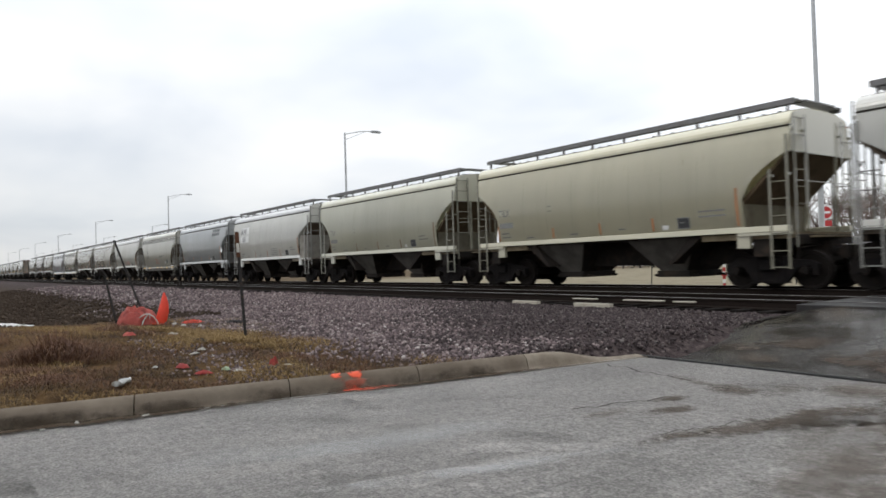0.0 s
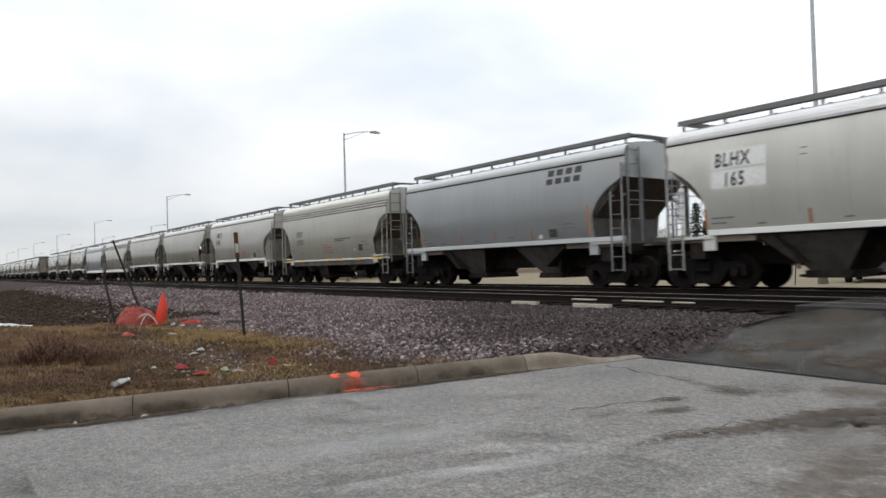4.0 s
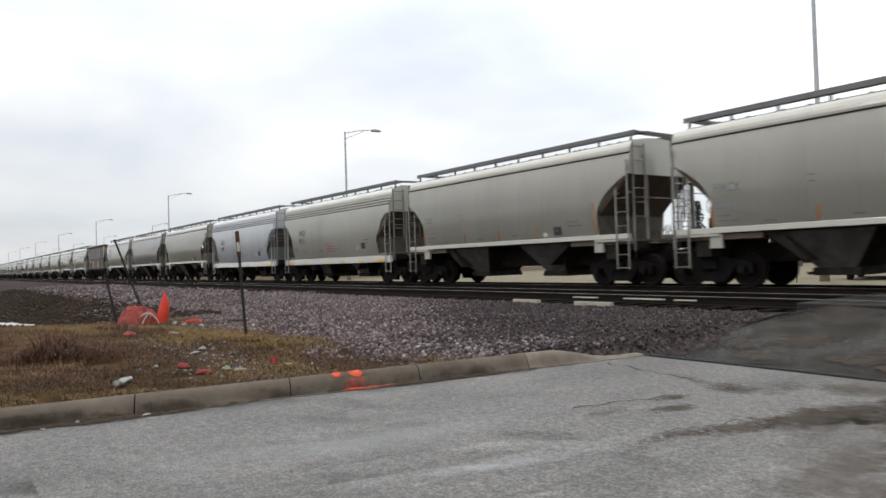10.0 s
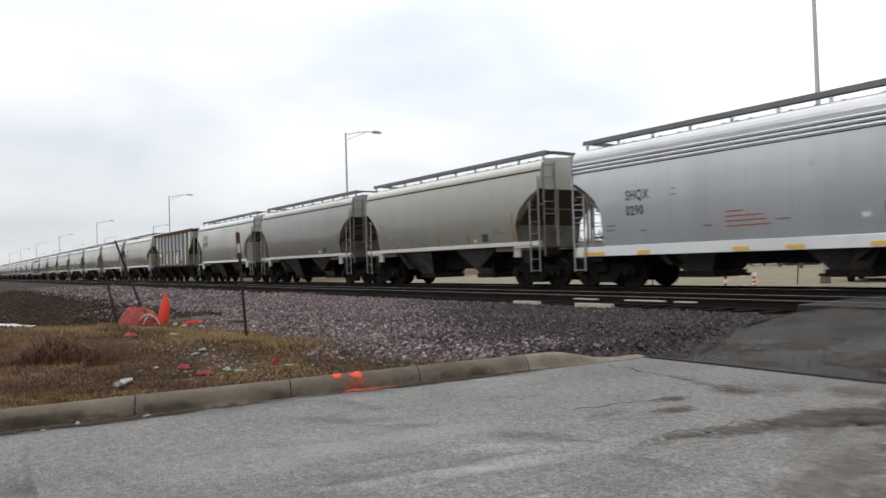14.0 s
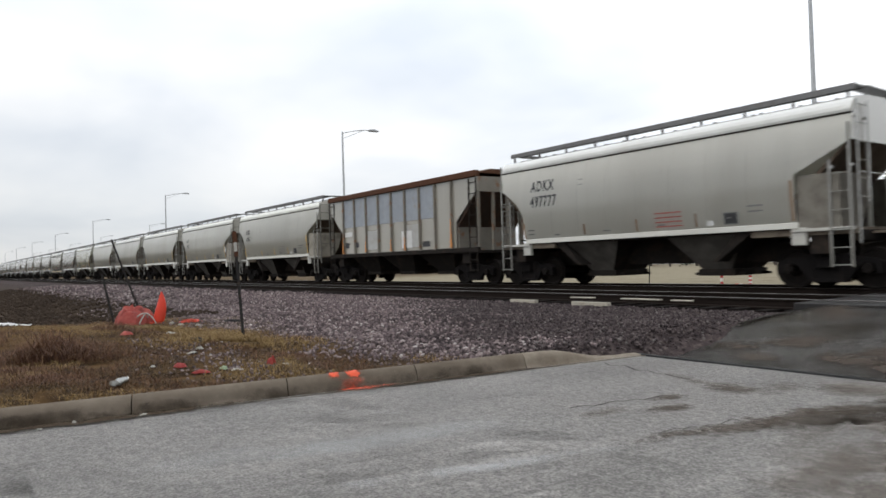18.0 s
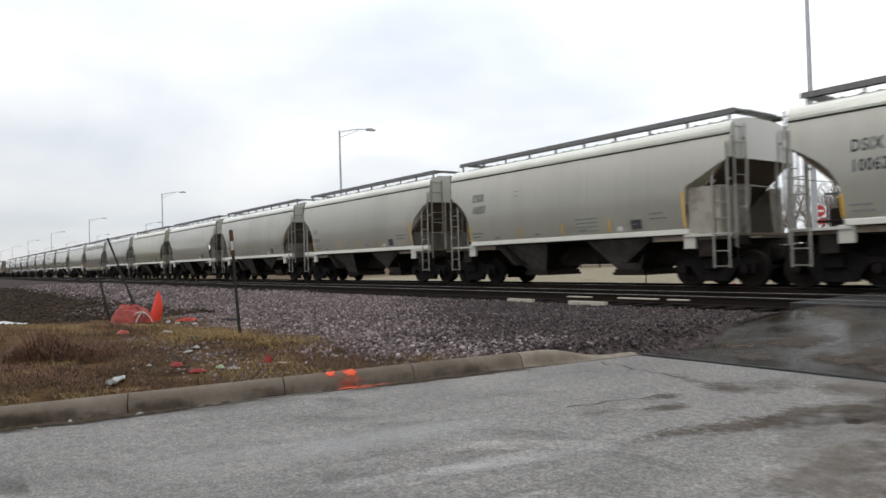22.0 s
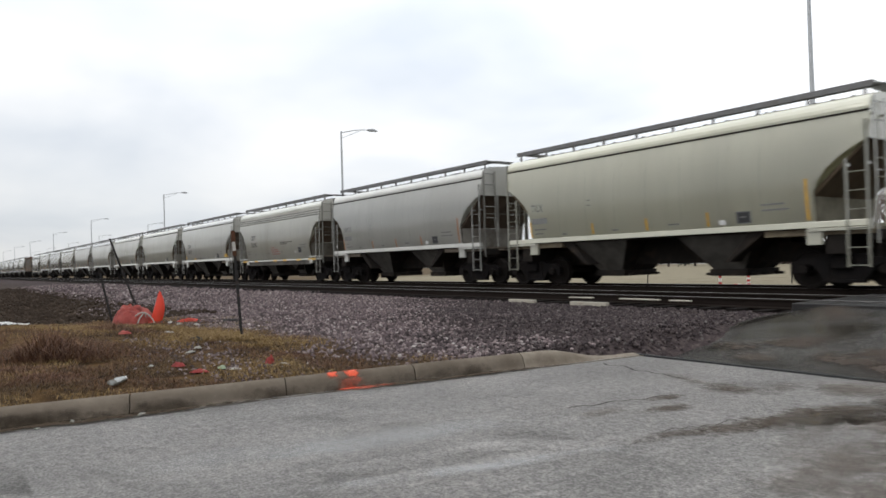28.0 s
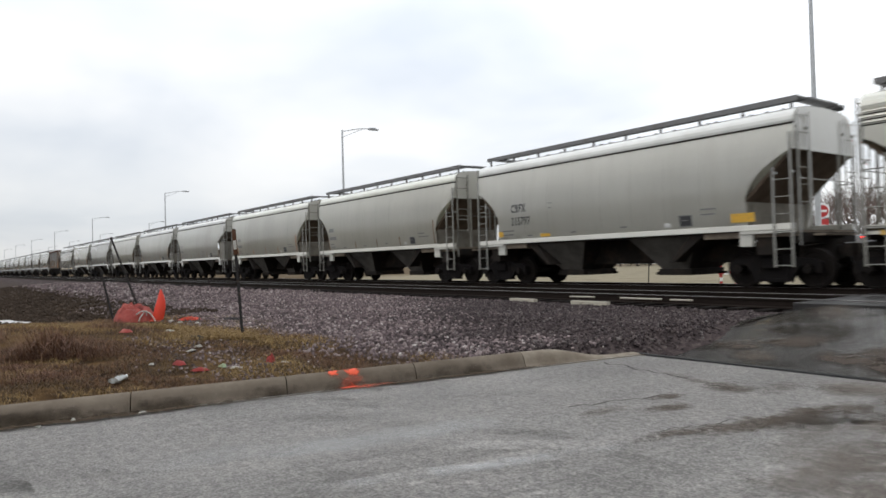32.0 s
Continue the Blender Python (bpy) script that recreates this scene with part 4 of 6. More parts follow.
        for s in (-1, 1):
            if kind == "deep":
                continue
            bm = bmesh.new()
            box(bm, s * (HALF - 1.72) - 0.24, s * (HALF - 1.72) + 0.24, min(k * 1.40, k * 1.50), max(k * 1.40, k * 1.50), 1.00, low + 0.02, 0.01)
            piece("bolster_bracket", bm, PAINT, car)
            if kind != "deep":
                bm = bmesh.new()
                box(bm, min(s * (HALF - 1.9), s * (HALF - 0.02)), max(s * (HALF - 1.9), s * (HALF - 0.02)), min(k * 1.42, k * 1.545), max(k * 1.42, k * 1.545), 1.30, 1.37, 0.006)
                piece("step_sill", bm, PAINT, car)
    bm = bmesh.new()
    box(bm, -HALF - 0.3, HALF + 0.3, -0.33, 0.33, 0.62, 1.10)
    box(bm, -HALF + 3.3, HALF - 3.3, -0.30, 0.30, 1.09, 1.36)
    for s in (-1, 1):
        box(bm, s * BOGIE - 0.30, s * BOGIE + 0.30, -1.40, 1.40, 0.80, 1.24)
    piece("centre_sill", bm, SOOT_SHADE, car)
    # two discharge bays with their gates; the slopes that face along the track are coloured black as their shade
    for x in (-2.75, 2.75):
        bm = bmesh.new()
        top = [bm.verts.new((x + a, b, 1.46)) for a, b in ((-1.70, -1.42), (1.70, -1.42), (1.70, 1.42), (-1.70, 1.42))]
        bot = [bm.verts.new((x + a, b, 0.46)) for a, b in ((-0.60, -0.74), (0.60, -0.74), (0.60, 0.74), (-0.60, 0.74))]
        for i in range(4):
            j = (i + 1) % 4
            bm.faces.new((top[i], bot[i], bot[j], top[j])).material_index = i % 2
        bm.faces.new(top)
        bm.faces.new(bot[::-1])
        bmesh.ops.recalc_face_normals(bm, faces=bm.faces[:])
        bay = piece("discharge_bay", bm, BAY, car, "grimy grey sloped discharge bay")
        bay.data.materials.append(SOOT_SHADE)
        bm = bmesh.new()
        box(bm, x - 0.75, x + 0.75, -0.78, 0.78, 0.29, 0.47, 0.015)
        box(bm, x - 1.05, x + 1.05, -0.62, -0.54, 0.30, 0.37)
        box(bm, x - 1.05, x + 1.05, 0.54, 0.62, 0.30, 0.37)
        piece("gate", bm, SOOT_SHADE, bay)
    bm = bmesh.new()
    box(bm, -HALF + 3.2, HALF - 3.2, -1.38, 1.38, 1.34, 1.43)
    piece("body_floor", bm, SOOT_SHADE, car)
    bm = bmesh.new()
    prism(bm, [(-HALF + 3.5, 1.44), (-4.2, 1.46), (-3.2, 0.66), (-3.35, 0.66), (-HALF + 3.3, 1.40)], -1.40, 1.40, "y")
    piece("outer_slope", bm, SOOT_SHADE, car)
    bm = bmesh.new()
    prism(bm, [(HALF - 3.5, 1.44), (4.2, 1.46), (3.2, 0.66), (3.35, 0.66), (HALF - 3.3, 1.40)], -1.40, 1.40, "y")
    piece("outer_slope", bm, SOOT_SHADE, car)
    for s in (-1, 1):
        add_truck(car, s * BOGIE, fine)
    # gratings along both edges of the roof on short posts, and hatch covers between them
    for k in (-1, 1):
        bm = bmesh.new()
        for j in range(6):
            y = k * (0.74 + 0.078 * j)
            box(bm, -HALF + 0.25, HALF - 0.04, y - 0.026, y + 0.026, 4.455, 4.492)
        for i in range(33):
            x = -HALF + 0.27 + i * (2 * HALF - 0.32) / 32
            box(bm, x - 0.03, x + 0.03, min(k * 0.72, k * 1.15), max(k * 0.72, k * 1.15), 4.449, 4.478)
        box(bm, -HALF + 0.25, HALF - 0.04, k * 1.15 - 0.014, k * 1.15 + 0.014, 4.375, 4.505)
        box(bm, -HALF + 0.25, HALF - 0.04, k * 0.715 - 0.012, k * 0.715 + 0.012, 4.43, 4.50)
        walkway = piece("walkway", bm, GRATE, car, "grey steel grating roof walkway")
        for i in range(10):
            x = -HALF + 0.45 + i * (2 * HALF - 0.75) / 9
            if fine:
                piece("bracket", BRACKET, GRATE, walkway, at=pose(x, k * 1.10, 4.31))
    for s in (-1, 1):
        bm = bmesh.new()
        x = s * (HALF - 0.22) + (0.12 if s < 0 else 0.0)
        for j in range(4):
            box(bm, x - 0.27 + j * 0.15, x - 0.18 + j * 0.15, -0.72, 0.72, 4.452, 4.490)
        piece("end_walkway", bm, GRATE, car)
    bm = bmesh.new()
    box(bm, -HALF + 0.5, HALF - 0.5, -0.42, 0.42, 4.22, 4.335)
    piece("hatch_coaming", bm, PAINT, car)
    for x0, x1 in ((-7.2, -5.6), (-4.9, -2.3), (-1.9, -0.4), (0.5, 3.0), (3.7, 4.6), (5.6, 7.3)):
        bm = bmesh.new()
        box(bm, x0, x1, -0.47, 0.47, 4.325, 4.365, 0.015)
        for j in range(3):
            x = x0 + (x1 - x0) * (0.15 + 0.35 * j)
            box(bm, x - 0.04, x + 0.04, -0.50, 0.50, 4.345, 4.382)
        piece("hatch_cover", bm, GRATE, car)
    return car


BAY = material("grimy_bay_paint", (0.095, 0.088, 0.078), 0.85, spec=0.15, scale=2.0, spots=[((0.05, 0.045, 0.04), 1.8, 0.42, 0.62, 0.75)], bump=0.05)


def build_old_hopper():
    """An older flat-sided hopper car with vertical posts and a rusty roof edge."""
    car = thing("ribbed_hopper_car", "old grey post-sided hopper car with patched paint and rusty roof edge", "railway car", "freight train")
    for k in (-1, 1):
        bm = bmesh.new()
        prism(bm, [(-8.2, 3.94), (8.2, 3.94), (8.2, 3.45), (6.35, 2.35), (6.35, 1.36), (-6.35, 1.36), (-6.35, 2.35), (-8.2, 3.45)], k * 1.46, k * 1.50, "y")
        side = piece("side_sheet", bm, PAINT, car)
        for i in range(9):
            x = -6.15 + i * 12.2 / 8
            bm = bmesh.new()
            prism(bm, [(x - 0.07, k * 1.49), (x - 0.045, k * 1.60), (x + 0.045, k * 1.60), (x + 0.07, k * 1.49)], 1.36, 3.92, "z")
            piece("side_post", bm, PAINT_WORN, side)
        for i in range(7):
            x = -6.15 + (i + 0.5) * 12.2 / 8
            bm = bmesh.new()
            box(bm, x - 0.69, x + 0.69, k * 1.505 - 0.008, k * 1.505 + 0.008, 2.62, 3.92)
            piece("patch_panel", bm, PATCH, side, "pale blue-grey repainted panel")
        bm = bmesh.new()
        box(bm, -8.25, 8.25, min(k * 1.40, k * 1.60), max(k * 1.40, k * 1.60), 3.94, 4.17, 0.02)
        piece("roof_edge", bm, RUST, car, "rusty roof edge")
        bm = bmesh.new()
        box(bm, -8.2, 8.2, min(k * 1.38, k * 1.54), max(k * 1.38, k * 1.54), 1.20, 1.38, 0.02)
        piece("lower_sill", bm, SOOT_SHADE, car)
        for i in (2, 5):
            x = -6.15 + (i + 0.5) * 12.2 / 8
            bm = bmesh.new()
            box(bm, x - 0.66, x + 0.66, k * 1.505 - 0.006, k * 1.505 + 0.006, 1.52, 2.30 + 0.03 * i)
            piece("patch_panel", bm, WHITE_PATCH, side, "whitish repainted patch low on the side")
        for i, h in ((8, 1.1), (0, 0.75), (2, 0.5), (4, 0.5), (5, 0.55)):
            x = -6.15 + i * 12.2 / 8
            bm = bmesh.new()
            prism(bm, [(x - 0.10, 1.40), (x + 0.10, 1.40), (x + 0.05, 1.40 + h * 0.5), (x + 0.035, 1.40 + h), (x - 0.035, 1.40 + h), (x - 0.05, 1.40 + h * 0.5)], k * 1.597, k * 1.607, "y")
            piece("rust_streak", bm, ORANGE_RUST, side, "bright orange rusted strip")
    bm = bmesh.new()
    prism(bm, [(-1.45, 4.08), (1.45, 4.08), (0.9, 4.22), (0.0, 4.28), (-0.9, 4.22)], -8.2, 8.2, "x")
    piece("roof", bm, RUST, car)
    for i in range(4):
        bm = bmesh.new()
        box(bm, -7.6 + i * 4.0, -4.4 + i * 4.0, -0.5, 0.5, 4.24, 4.33, 0.03)
        piece("hatch_cover", bm, PAINT_WORN, car)
    for s in (-1, 1):
        bm = bmesh.new()
        prism(bm, [(-1.46, 3.40), (1.46, 3.40), (1.46, 3.96), (-1.46, 3.96)], s * 8.14, s * 8.18, "x")
        piece("end_panel", bm, PAINT_WORN, car)
        bm = bmesh.new()
        prism(bm, [(s * 8.14, 3.48), (s * 8.14, 3.40), (s * 5.2, 1.25), (s * 5.2, 1.33)], -1.46, 1.46, "y")
        piece("slope_sheet", bm, OLD_SLOPE, car)
        for y in (-1.40, -0.7, 0.0, 0.7, 1.40):
            bm = bmesh.new()
            box(bm, s * 8.1 - 0.05, s * 8.1 + 0.05, y - 0.06, y + 0.06, 1.25, 3.45)
            piece("end_post", bm, PAINT_WORN, car)
        bm = bmesh.new()
        box(bm, min(s * 6.1, s * 8.3), max(s * 6.1, s * 8.3), -1.46, 1.46, 1.16, 1.26)
        piece("end_platform", bm, SOOT_SHADE, car)
        bm = bmesh.new()
        prism(bm, [(-1.44, 1.26), (1.44, 1.26), (1.44, 2.3), (-1.44, 2.3)], s * 6.4, s * 6.45, "x")
        piece("bolster_web", bm, PAINT_WORN, car)
        for k in (-1, 1):
            y = k * 1.53
            bm = bmesh.new()
            for x in (7.55, 8.15):
                box(bm, s * x - 0.03, s * x + 0.03, y - 0.012, y + 0.012, 0.5, 3.9)
                box(bm, s * x - 0.03, s * x + 0.03, min(y, k * 1.4), max(y, k * 1.4), 1.18, 1.26)
            ladder = piece("side_ladder", bm, SOOT_SHADE, car)
            for z in (0.54, 0.92, 1.34, 1.74, 2.14, 2.54, 2.94, 3.34, 3.74):
                piece("rung", RUNG_DARK, SOOT_SHADE, ladder, at=pose(s * 7.85, y, z))
        piece("coupler", COUPLER, SOOT_SHADE, car, at=pose(0, 0, 0, 0, 0, 0 if s > 0 else 180))
        add_truck(car, s * BOGIE)
    bm = bmesh.new()
    box(bm, -8.3, 8.3, -0.33, 0.33, 0.74, 1.16)
    for s in (-1, 1):
        box(bm, s * BOGIE - 0.30, s * BOGIE + 0.30, -1.40, 1.40, 0.80, 1.20)
    piece("centre_sill", bm, SOOT_SHADE, car)
    for x in (-4.0, 0.0, 4.0):
        bm = bmesh.new()
        top = [bm.verts.new((x + a, b, 1.38)) for a, b in ((-1.95, -1.44), (1.95, -1.44), (1.95, 1.44), (-1.95, 1.44))]
        bot = [bm.verts.new((x + a, b, 0.50)) for a, b in ((-0.75, -0.75), (0.75, -0.75), (0.75, 0.75), (-0.75, 0.75))]
        for i in range(4):
            bm.faces.new((top[i], bot[i], bot[(i + 1) % 4], top[(i + 1) % 4]))
        bm.faces.new(bot[::-1])
        bmesh.ops.recalc_face_normals(bm, faces=bm.faces[:])
        bay = piece("discharge_bay", bm, SOOT_SHADE, car)
        bm = bmesh.new()
        box(bm, x - 0.85, x + 0.85, -0.8, 0.8, 0.38, 0.51, 0.015)
        piece("gate", bm, SOOT_SHADE, bay)
    return car


ORANGE_RUST = material("orange_rust", (0.50, 0.20, 0.05), 0.8, scale=8.0, spots=[((0.2, 0.09, 0.04), 6.0, 0.5, 0.65, 0.7)])
PAINT_WORN = material("worn_cream_paint", (0.20, 0.182, 0.15), 0.7, scale=2.5, spots=[((0.20, 0.09, 0.04), 3.0, 0.54, 0.66, 0.9)], bump=0.1)
OLD_SLOPE = material("grimy_rusted_slope", (0.060, 0.042, 0.033), 0.9, spec=0.15, scale=4.0, spots=[((0.10, 0.055, 0.035), 2.5, 0.5, 0.66, 0.7)], bump=0.1)
WHITE_PATCH = material("white_patch_paint", (0.40, 0.40, 0.385), 0.6, scale=3.0, spots=[((0.30, 0.27, 0.22), 2.0, 0.5, 0.68, 0.6)])
PATCH = material("patch_paint", (0.28, 0.305, 0.335), 0.55, scale=3.0, spots=[((0.26, 0.24, 0.20), 2.5, 0.58, 0.70, 0.7)])

# the cars in order from the front: kind, colour, sill colour, strip colour, marks
BEIGE, TAN, GREY, COOL, SILVER, DUN = (0.488, 0.48, 0.425), (0.47, 0.452, 0.345), (0.43, 0.43, 0.40), (0.35, 0.368, 0.372), (0.60, 0.622, 0.645), (0.405, 0.394, 0.345)
OLIVE = (0.465, 0.462, 0.375)
GRIME = (0.335, 0.322, 0.295)
WARM = (0.51, 0.507, 0.462)
PALE = (0.60, 0.602, 0.560)
RUSTY, YELLOW, BROWN, NONE = (0.42, 0.19, 0.08), (0.68, 0.40, 0.06), (0.25, 0.17, 0.11), None
ORDER = [
    ("arched", GREY, RUSTY, "", ""), ("arched", GREY, BROWN, "", ""), ("arched", TAN, RUSTY, "TILX", "small"), ("arched", OLIVE, BROWN, "TILX", "small"),
    ("diagonal", PALE, RUSTY, "BLHX 165", "plates"), ("arched", COOL, RUSTY, "logo", "logo"), ("ribbed", BEIGE, YELLOW, "CBFX 313911", "red"), ("diagonal", WARM, RUSTY, "HMCX 9698", "large"),
    ("arched", DUN, RUSTY, "HMCX", "small"), ("arched", DUN, RUSTY, "TILX", "small"), ("deep", BEIGE, YELLOW, "SHQX 0315", "red"), ("deep", SILVER, YELLOW, "SHQX 0290", "red"),
    ("arched", DUN, RUSTY, "TILX", "small"), ("arched", GRIME, RUSTY, "DSIX", "small"), ("diagonal", WARM, BROWN, "ADKX 497777", "large"), ("old", (0.25, 0.24, 0.205), RUSTY, "", ""),
    ("diagonal", BEIGE, YELLOW, "DSIX 10062", "mid"), ("diagonal", BEIGE, YELLOW, "DSIX 10057", "mid"), ("arched", BEIGE, YELLOW, "DSIX", "small"), ("arched", BEIGE, BROWN, "TILX", "small"),
    ("arched", BEIGE, RUSTY, "", "small"), ("arched", OLIVE, YELLOW, "TILX", "small"), ("arched", GREY, RUSTY, "HMCX", "small"), ("ribbed", BEIGE, YELLOW, "CBFX 310693", "red"),
    ("arched", WARM, YELLOW, "CBFX 315797", "mid"), ("arched", BEIGE, BROWN, "", "small"), ("arched", BEIGE, RUSTY, "", "small"), ("diagonal", WARM, BROWN, "", "small"),
    ("arched", WARM, RUSTY, "", "small"), ("arched", BEIGE, BROWN, "", "small"), ("arched", GREY, BROWN, "", "small"), ("arched", BEIGE, RUSTY, "", "small"),
    ("ribbed", WARM, YELLOW, "", "small"), ("old", (0.22, 0.11, 0.06), RUSTY, "", ""), ("arched", BEIGE, RUSTY, "", "small"), ("arched", WARM, BROWN, "", "small"),
    ("arched", GREY, BROWN, "", "small"), ("diagonal", BEIGE, BROWN, "", "small"), ("arched", BEIGE, RUSTY, "", "small"), ("arched", WARM, RUSTY, "", "small"),
    ("arched", DUN, RUSTY, "", "small"), ("arched", BEIGE, BROWN, "", "small"), ("arched", BEIGE, BROWN, "", "small"), ("arched", WARM, BROWN, "", "small"),
    ("arched", GREY, BROWN, "", "small"),
]
PARTS_PAINTED = ("side_sheet", "roof", "side_rib", "weld_seam", "end_post", "end_panel", "slope_sheet", "end_platform", "bolster_web", "side_sill", "bolster_bracket", "step_sill",
                 "side_ladder", "end_ladder", "rung", "grab_iron", "hatch_coaming", "hatch_cover", "eave_rail")


def kind_of(ob):
    return ob.name.split(".")[0]


def paint_car(car, colour, kind, clean, dull):
    colour = (colour[0] * 1.175, colour[1] * 1.16, colour[2] * 1.15)
    pale = tuple(min(0.70, c * 1.02 + 0.01) for c in colour)
    if kind == "deep":
        pale = (0.62, 0.63, 0.63) if colour[2] > colour[0] else (0.52, 0.52, 0.49)
    for ob in car.children_recursive:
        name = kind_of(ob)
        if name in PARTS_PAINTED:
            c = colour
            if name == "side_sill" and kind != "old":
                c = pale
            # roof parts face the sky; that extra light is put into their paint
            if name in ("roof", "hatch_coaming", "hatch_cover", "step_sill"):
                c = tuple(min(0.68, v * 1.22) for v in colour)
            # the slope sheet's colour also holds the shade of its recess
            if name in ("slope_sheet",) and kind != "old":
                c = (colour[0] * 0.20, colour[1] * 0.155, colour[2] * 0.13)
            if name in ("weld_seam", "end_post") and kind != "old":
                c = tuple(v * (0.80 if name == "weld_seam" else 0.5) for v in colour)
            if name in ("bolster_bracket", "step_sill"):
                c = tuple(v * 0.72 for v in colour)
            # end panels: same paint, darkened for the way they face
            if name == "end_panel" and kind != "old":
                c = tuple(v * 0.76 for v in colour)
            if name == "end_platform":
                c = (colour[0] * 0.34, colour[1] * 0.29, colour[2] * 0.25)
            # webs are toned down too, shade and facing put into their colour
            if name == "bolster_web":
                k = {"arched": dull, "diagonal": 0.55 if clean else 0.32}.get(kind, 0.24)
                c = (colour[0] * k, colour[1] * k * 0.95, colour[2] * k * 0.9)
            if name in ("side_ladder", "end_ladder", "rung", "grab_iron"):
                c = tuple(v * 0.34 for v in colour)
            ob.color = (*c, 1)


def colour_is_grey(car):
    return any(kind_of(o) == "side_sheet" and o.color[0] > 0.27 for o in car.children)


def mark_car(car, kind, strip, words, style, rng):
    """Stencils and reflective strips on the side that faces the road."""
    if kind in ("ribbed", "deep"):
        z = 0.97 if kind == "deep" else 1.155
        y = -1.50 if kind == "deep" else -1.48
        for i, (x, w) in enumerate(((-7.0, 0.62), (-4.4, 0.30), (-0.3, 0.30), (1.6, 0.3), (4.2, 0.34), (6.55, 0.64))):
            bm = bmesh.new()
            box(bm, x - w, x + w, y - 0.012, y + 0.004, z, z + 0.10)
            piece("reflector", bm, REFLECTOR, car).color = (*YELLOW, 1)
    elif kind != "old":
        for i, (x, h) in enumerate(((-6.42, 0.50), (-2.72, 0.32), (0.02, 0.34), (2.68, 0.36), (6.22, 0.93))):
            if words == "CBFX 315797":
                continue
            bm = bmesh.new()
            plate(bm, x - 0.05, x + 0.05, 1.56, 1.56 + h, 0.008)
            ob = piece("reflector", bm, REFLECTOR, car)
            k = rng.uniform(0.75, 1.1)
            ob.color = (strip[0] * k, strip[1] * k, strip[2] * k, 1)
        if words == "CBFX 315797":
            for x0, x1, z0, z1 in ((5.85, 6.72, 1.60, 1.82), (-6.5, -6.15, 1.62, 1.80), (-3.6, -3.0, 1.56, 1.66)):
                bm = bmesh.new()
                plate(bm, x0, x1, z0, z1, 0.008)
                piece("reflector", bm, REFLECTOR, car).color = (*YELLOW, 1)
    if kind == "old":
        if colour_is_grey(car):
            for x0, x1, z0, z1, mat in ((-6.0, -5.1, 2.18, 2.40, WHITE_INK), (-6.0, -5.5, 1.66, 1.90, BLACK_INK), (-4.7, -4.2, 1.66, 1.90, BLACK_INK), (3.2, 3.9, 1.50, 1.72, BLACK_INK), (1.0, 2.1, 1.50, 2.2, WHITE_INK)):
                bm = bmesh.new()
                box(bm, x0, x1, -1.518, -1.506, z0, z1)
                piece("stencil", bm, mat, car)
        return
    # dark data box with pale frame
    x = 4.05 if kind in ("arched", "diagonal") else 4.6
    bm = bmesh.new()
    plate(bm, x - 0.27, x + 0.27, 1.58, 1.88, 0.006)
    box_ob = piece("data_panel", bm, BLACK_INK, car, "black stencilled data panel")
    for x0, x1, z0, z1 in ((x - 0.27, x + 0.27, 1.58, 1.605), (x - 0.27, x + 0.27, 1.855, 1.88), (x - 0.27, x - 0.24, 1.605, 1.855), (x + 0.24, x + 0.27, 1.605, 1.855)):
        bm = bmesh.new()
        plate(bm, x0, x1, z0, z1, 0.010, n=2)
        piece("panel_edge", bm, GREY_INK, box_ob)
    bm = bmesh.new()
    plate(bm, x - 0.16, x - 0.16 + rng.uniform(0.12, 0.26), 1.73, 1.755, 0.010, n=2)
    piece("data_line", bm, GREY_INK, box_ob)
    bm = bmesh.new()
    plate(bm, x - 0.95, x - 0.68, 1.58, 1.70, 0.006)
    piece("placard", bm, WHITE_INK, car)
    # faded small print that cannot be read
    for cx, cz, n, w in ((-5.7, 1.66, 2, 1.0), (5.3, 1.84, 2, 1.2), (-4.2, 1.60, 1, 0.6), (-1.4, 1.62, 1, 0.6), (1.3, 1.66, 1, 0.6)):
        for j in range(n):
            bm = bmesh.new()
            plate(bm, cx - w / 2, cx - w / 2 + w * rng.uniform(0.4, 0.9), cz + j * 0.13, cz + j * 0.13 + 0.04, 0.006, n=2)
            piece("small_print", bm, GREY_INK, car)
    if style == "red":
        bm = bmesh.new()
        for j in range(4):
            plate(bm, -0.80, 0.80 - (0.9 if j == 3 else 0.1 * j), 1.57 + j * 0.12, 1.605 + j * 0.12, 0.006, n=2)
        piece("red_notice", bm, RED_INK, car, "red stencilled notice")
        bm = bmesh.new()
        if words.startswith("C"):
            plate(bm, 1.05, 3.4, 2.19, 2.23, 0.006, n=2)
            plate(bm, 1.05, 2.4, 2.10, 2.14, 0.006, n=2)
            piece("notice_line", bm, BLACK_INK, car)
        else:
            bm.free()
    elif kind == "diagonal":
        bm = bmesh.new()
        for j in range(4):
            plate(bm, 0.9, 2.1, 1.62 + j * 0.12, 1.655 + j * 0.12, 0.006, n=2)
        piece("notice", bm, RED_INK if style == "large" else GREY_INK, car)
    if words == "logo":
        # a company mark drawn as plain slanted bars
        bm = bmesh.new()
        for j in range(4):
            x0 = 3.70 + j * 0.55
            plate(bm, x0, x0 + 0.38, 3.28, 3.46, 0.006, n=2)
            plate(bm, x0 + 0.06, x0 + 0.44, 3.54, 3.74, 0.006, n=2)
        piece("company_mark", bm, BLACK_INK, car, "black company mark")
        return
    if not words:
        bm = bmesh.new()
        plate(bm, -6.3, -5.6, 2.40, 2.58, 0.006, n=2)
        plate(bm, -6.3, -5.3, 2.02, 2.18, 0.006, n=2)
        piece("faded_mark", bm, GREY_INK, car)
        return
    top, *rest = words.split(" ")
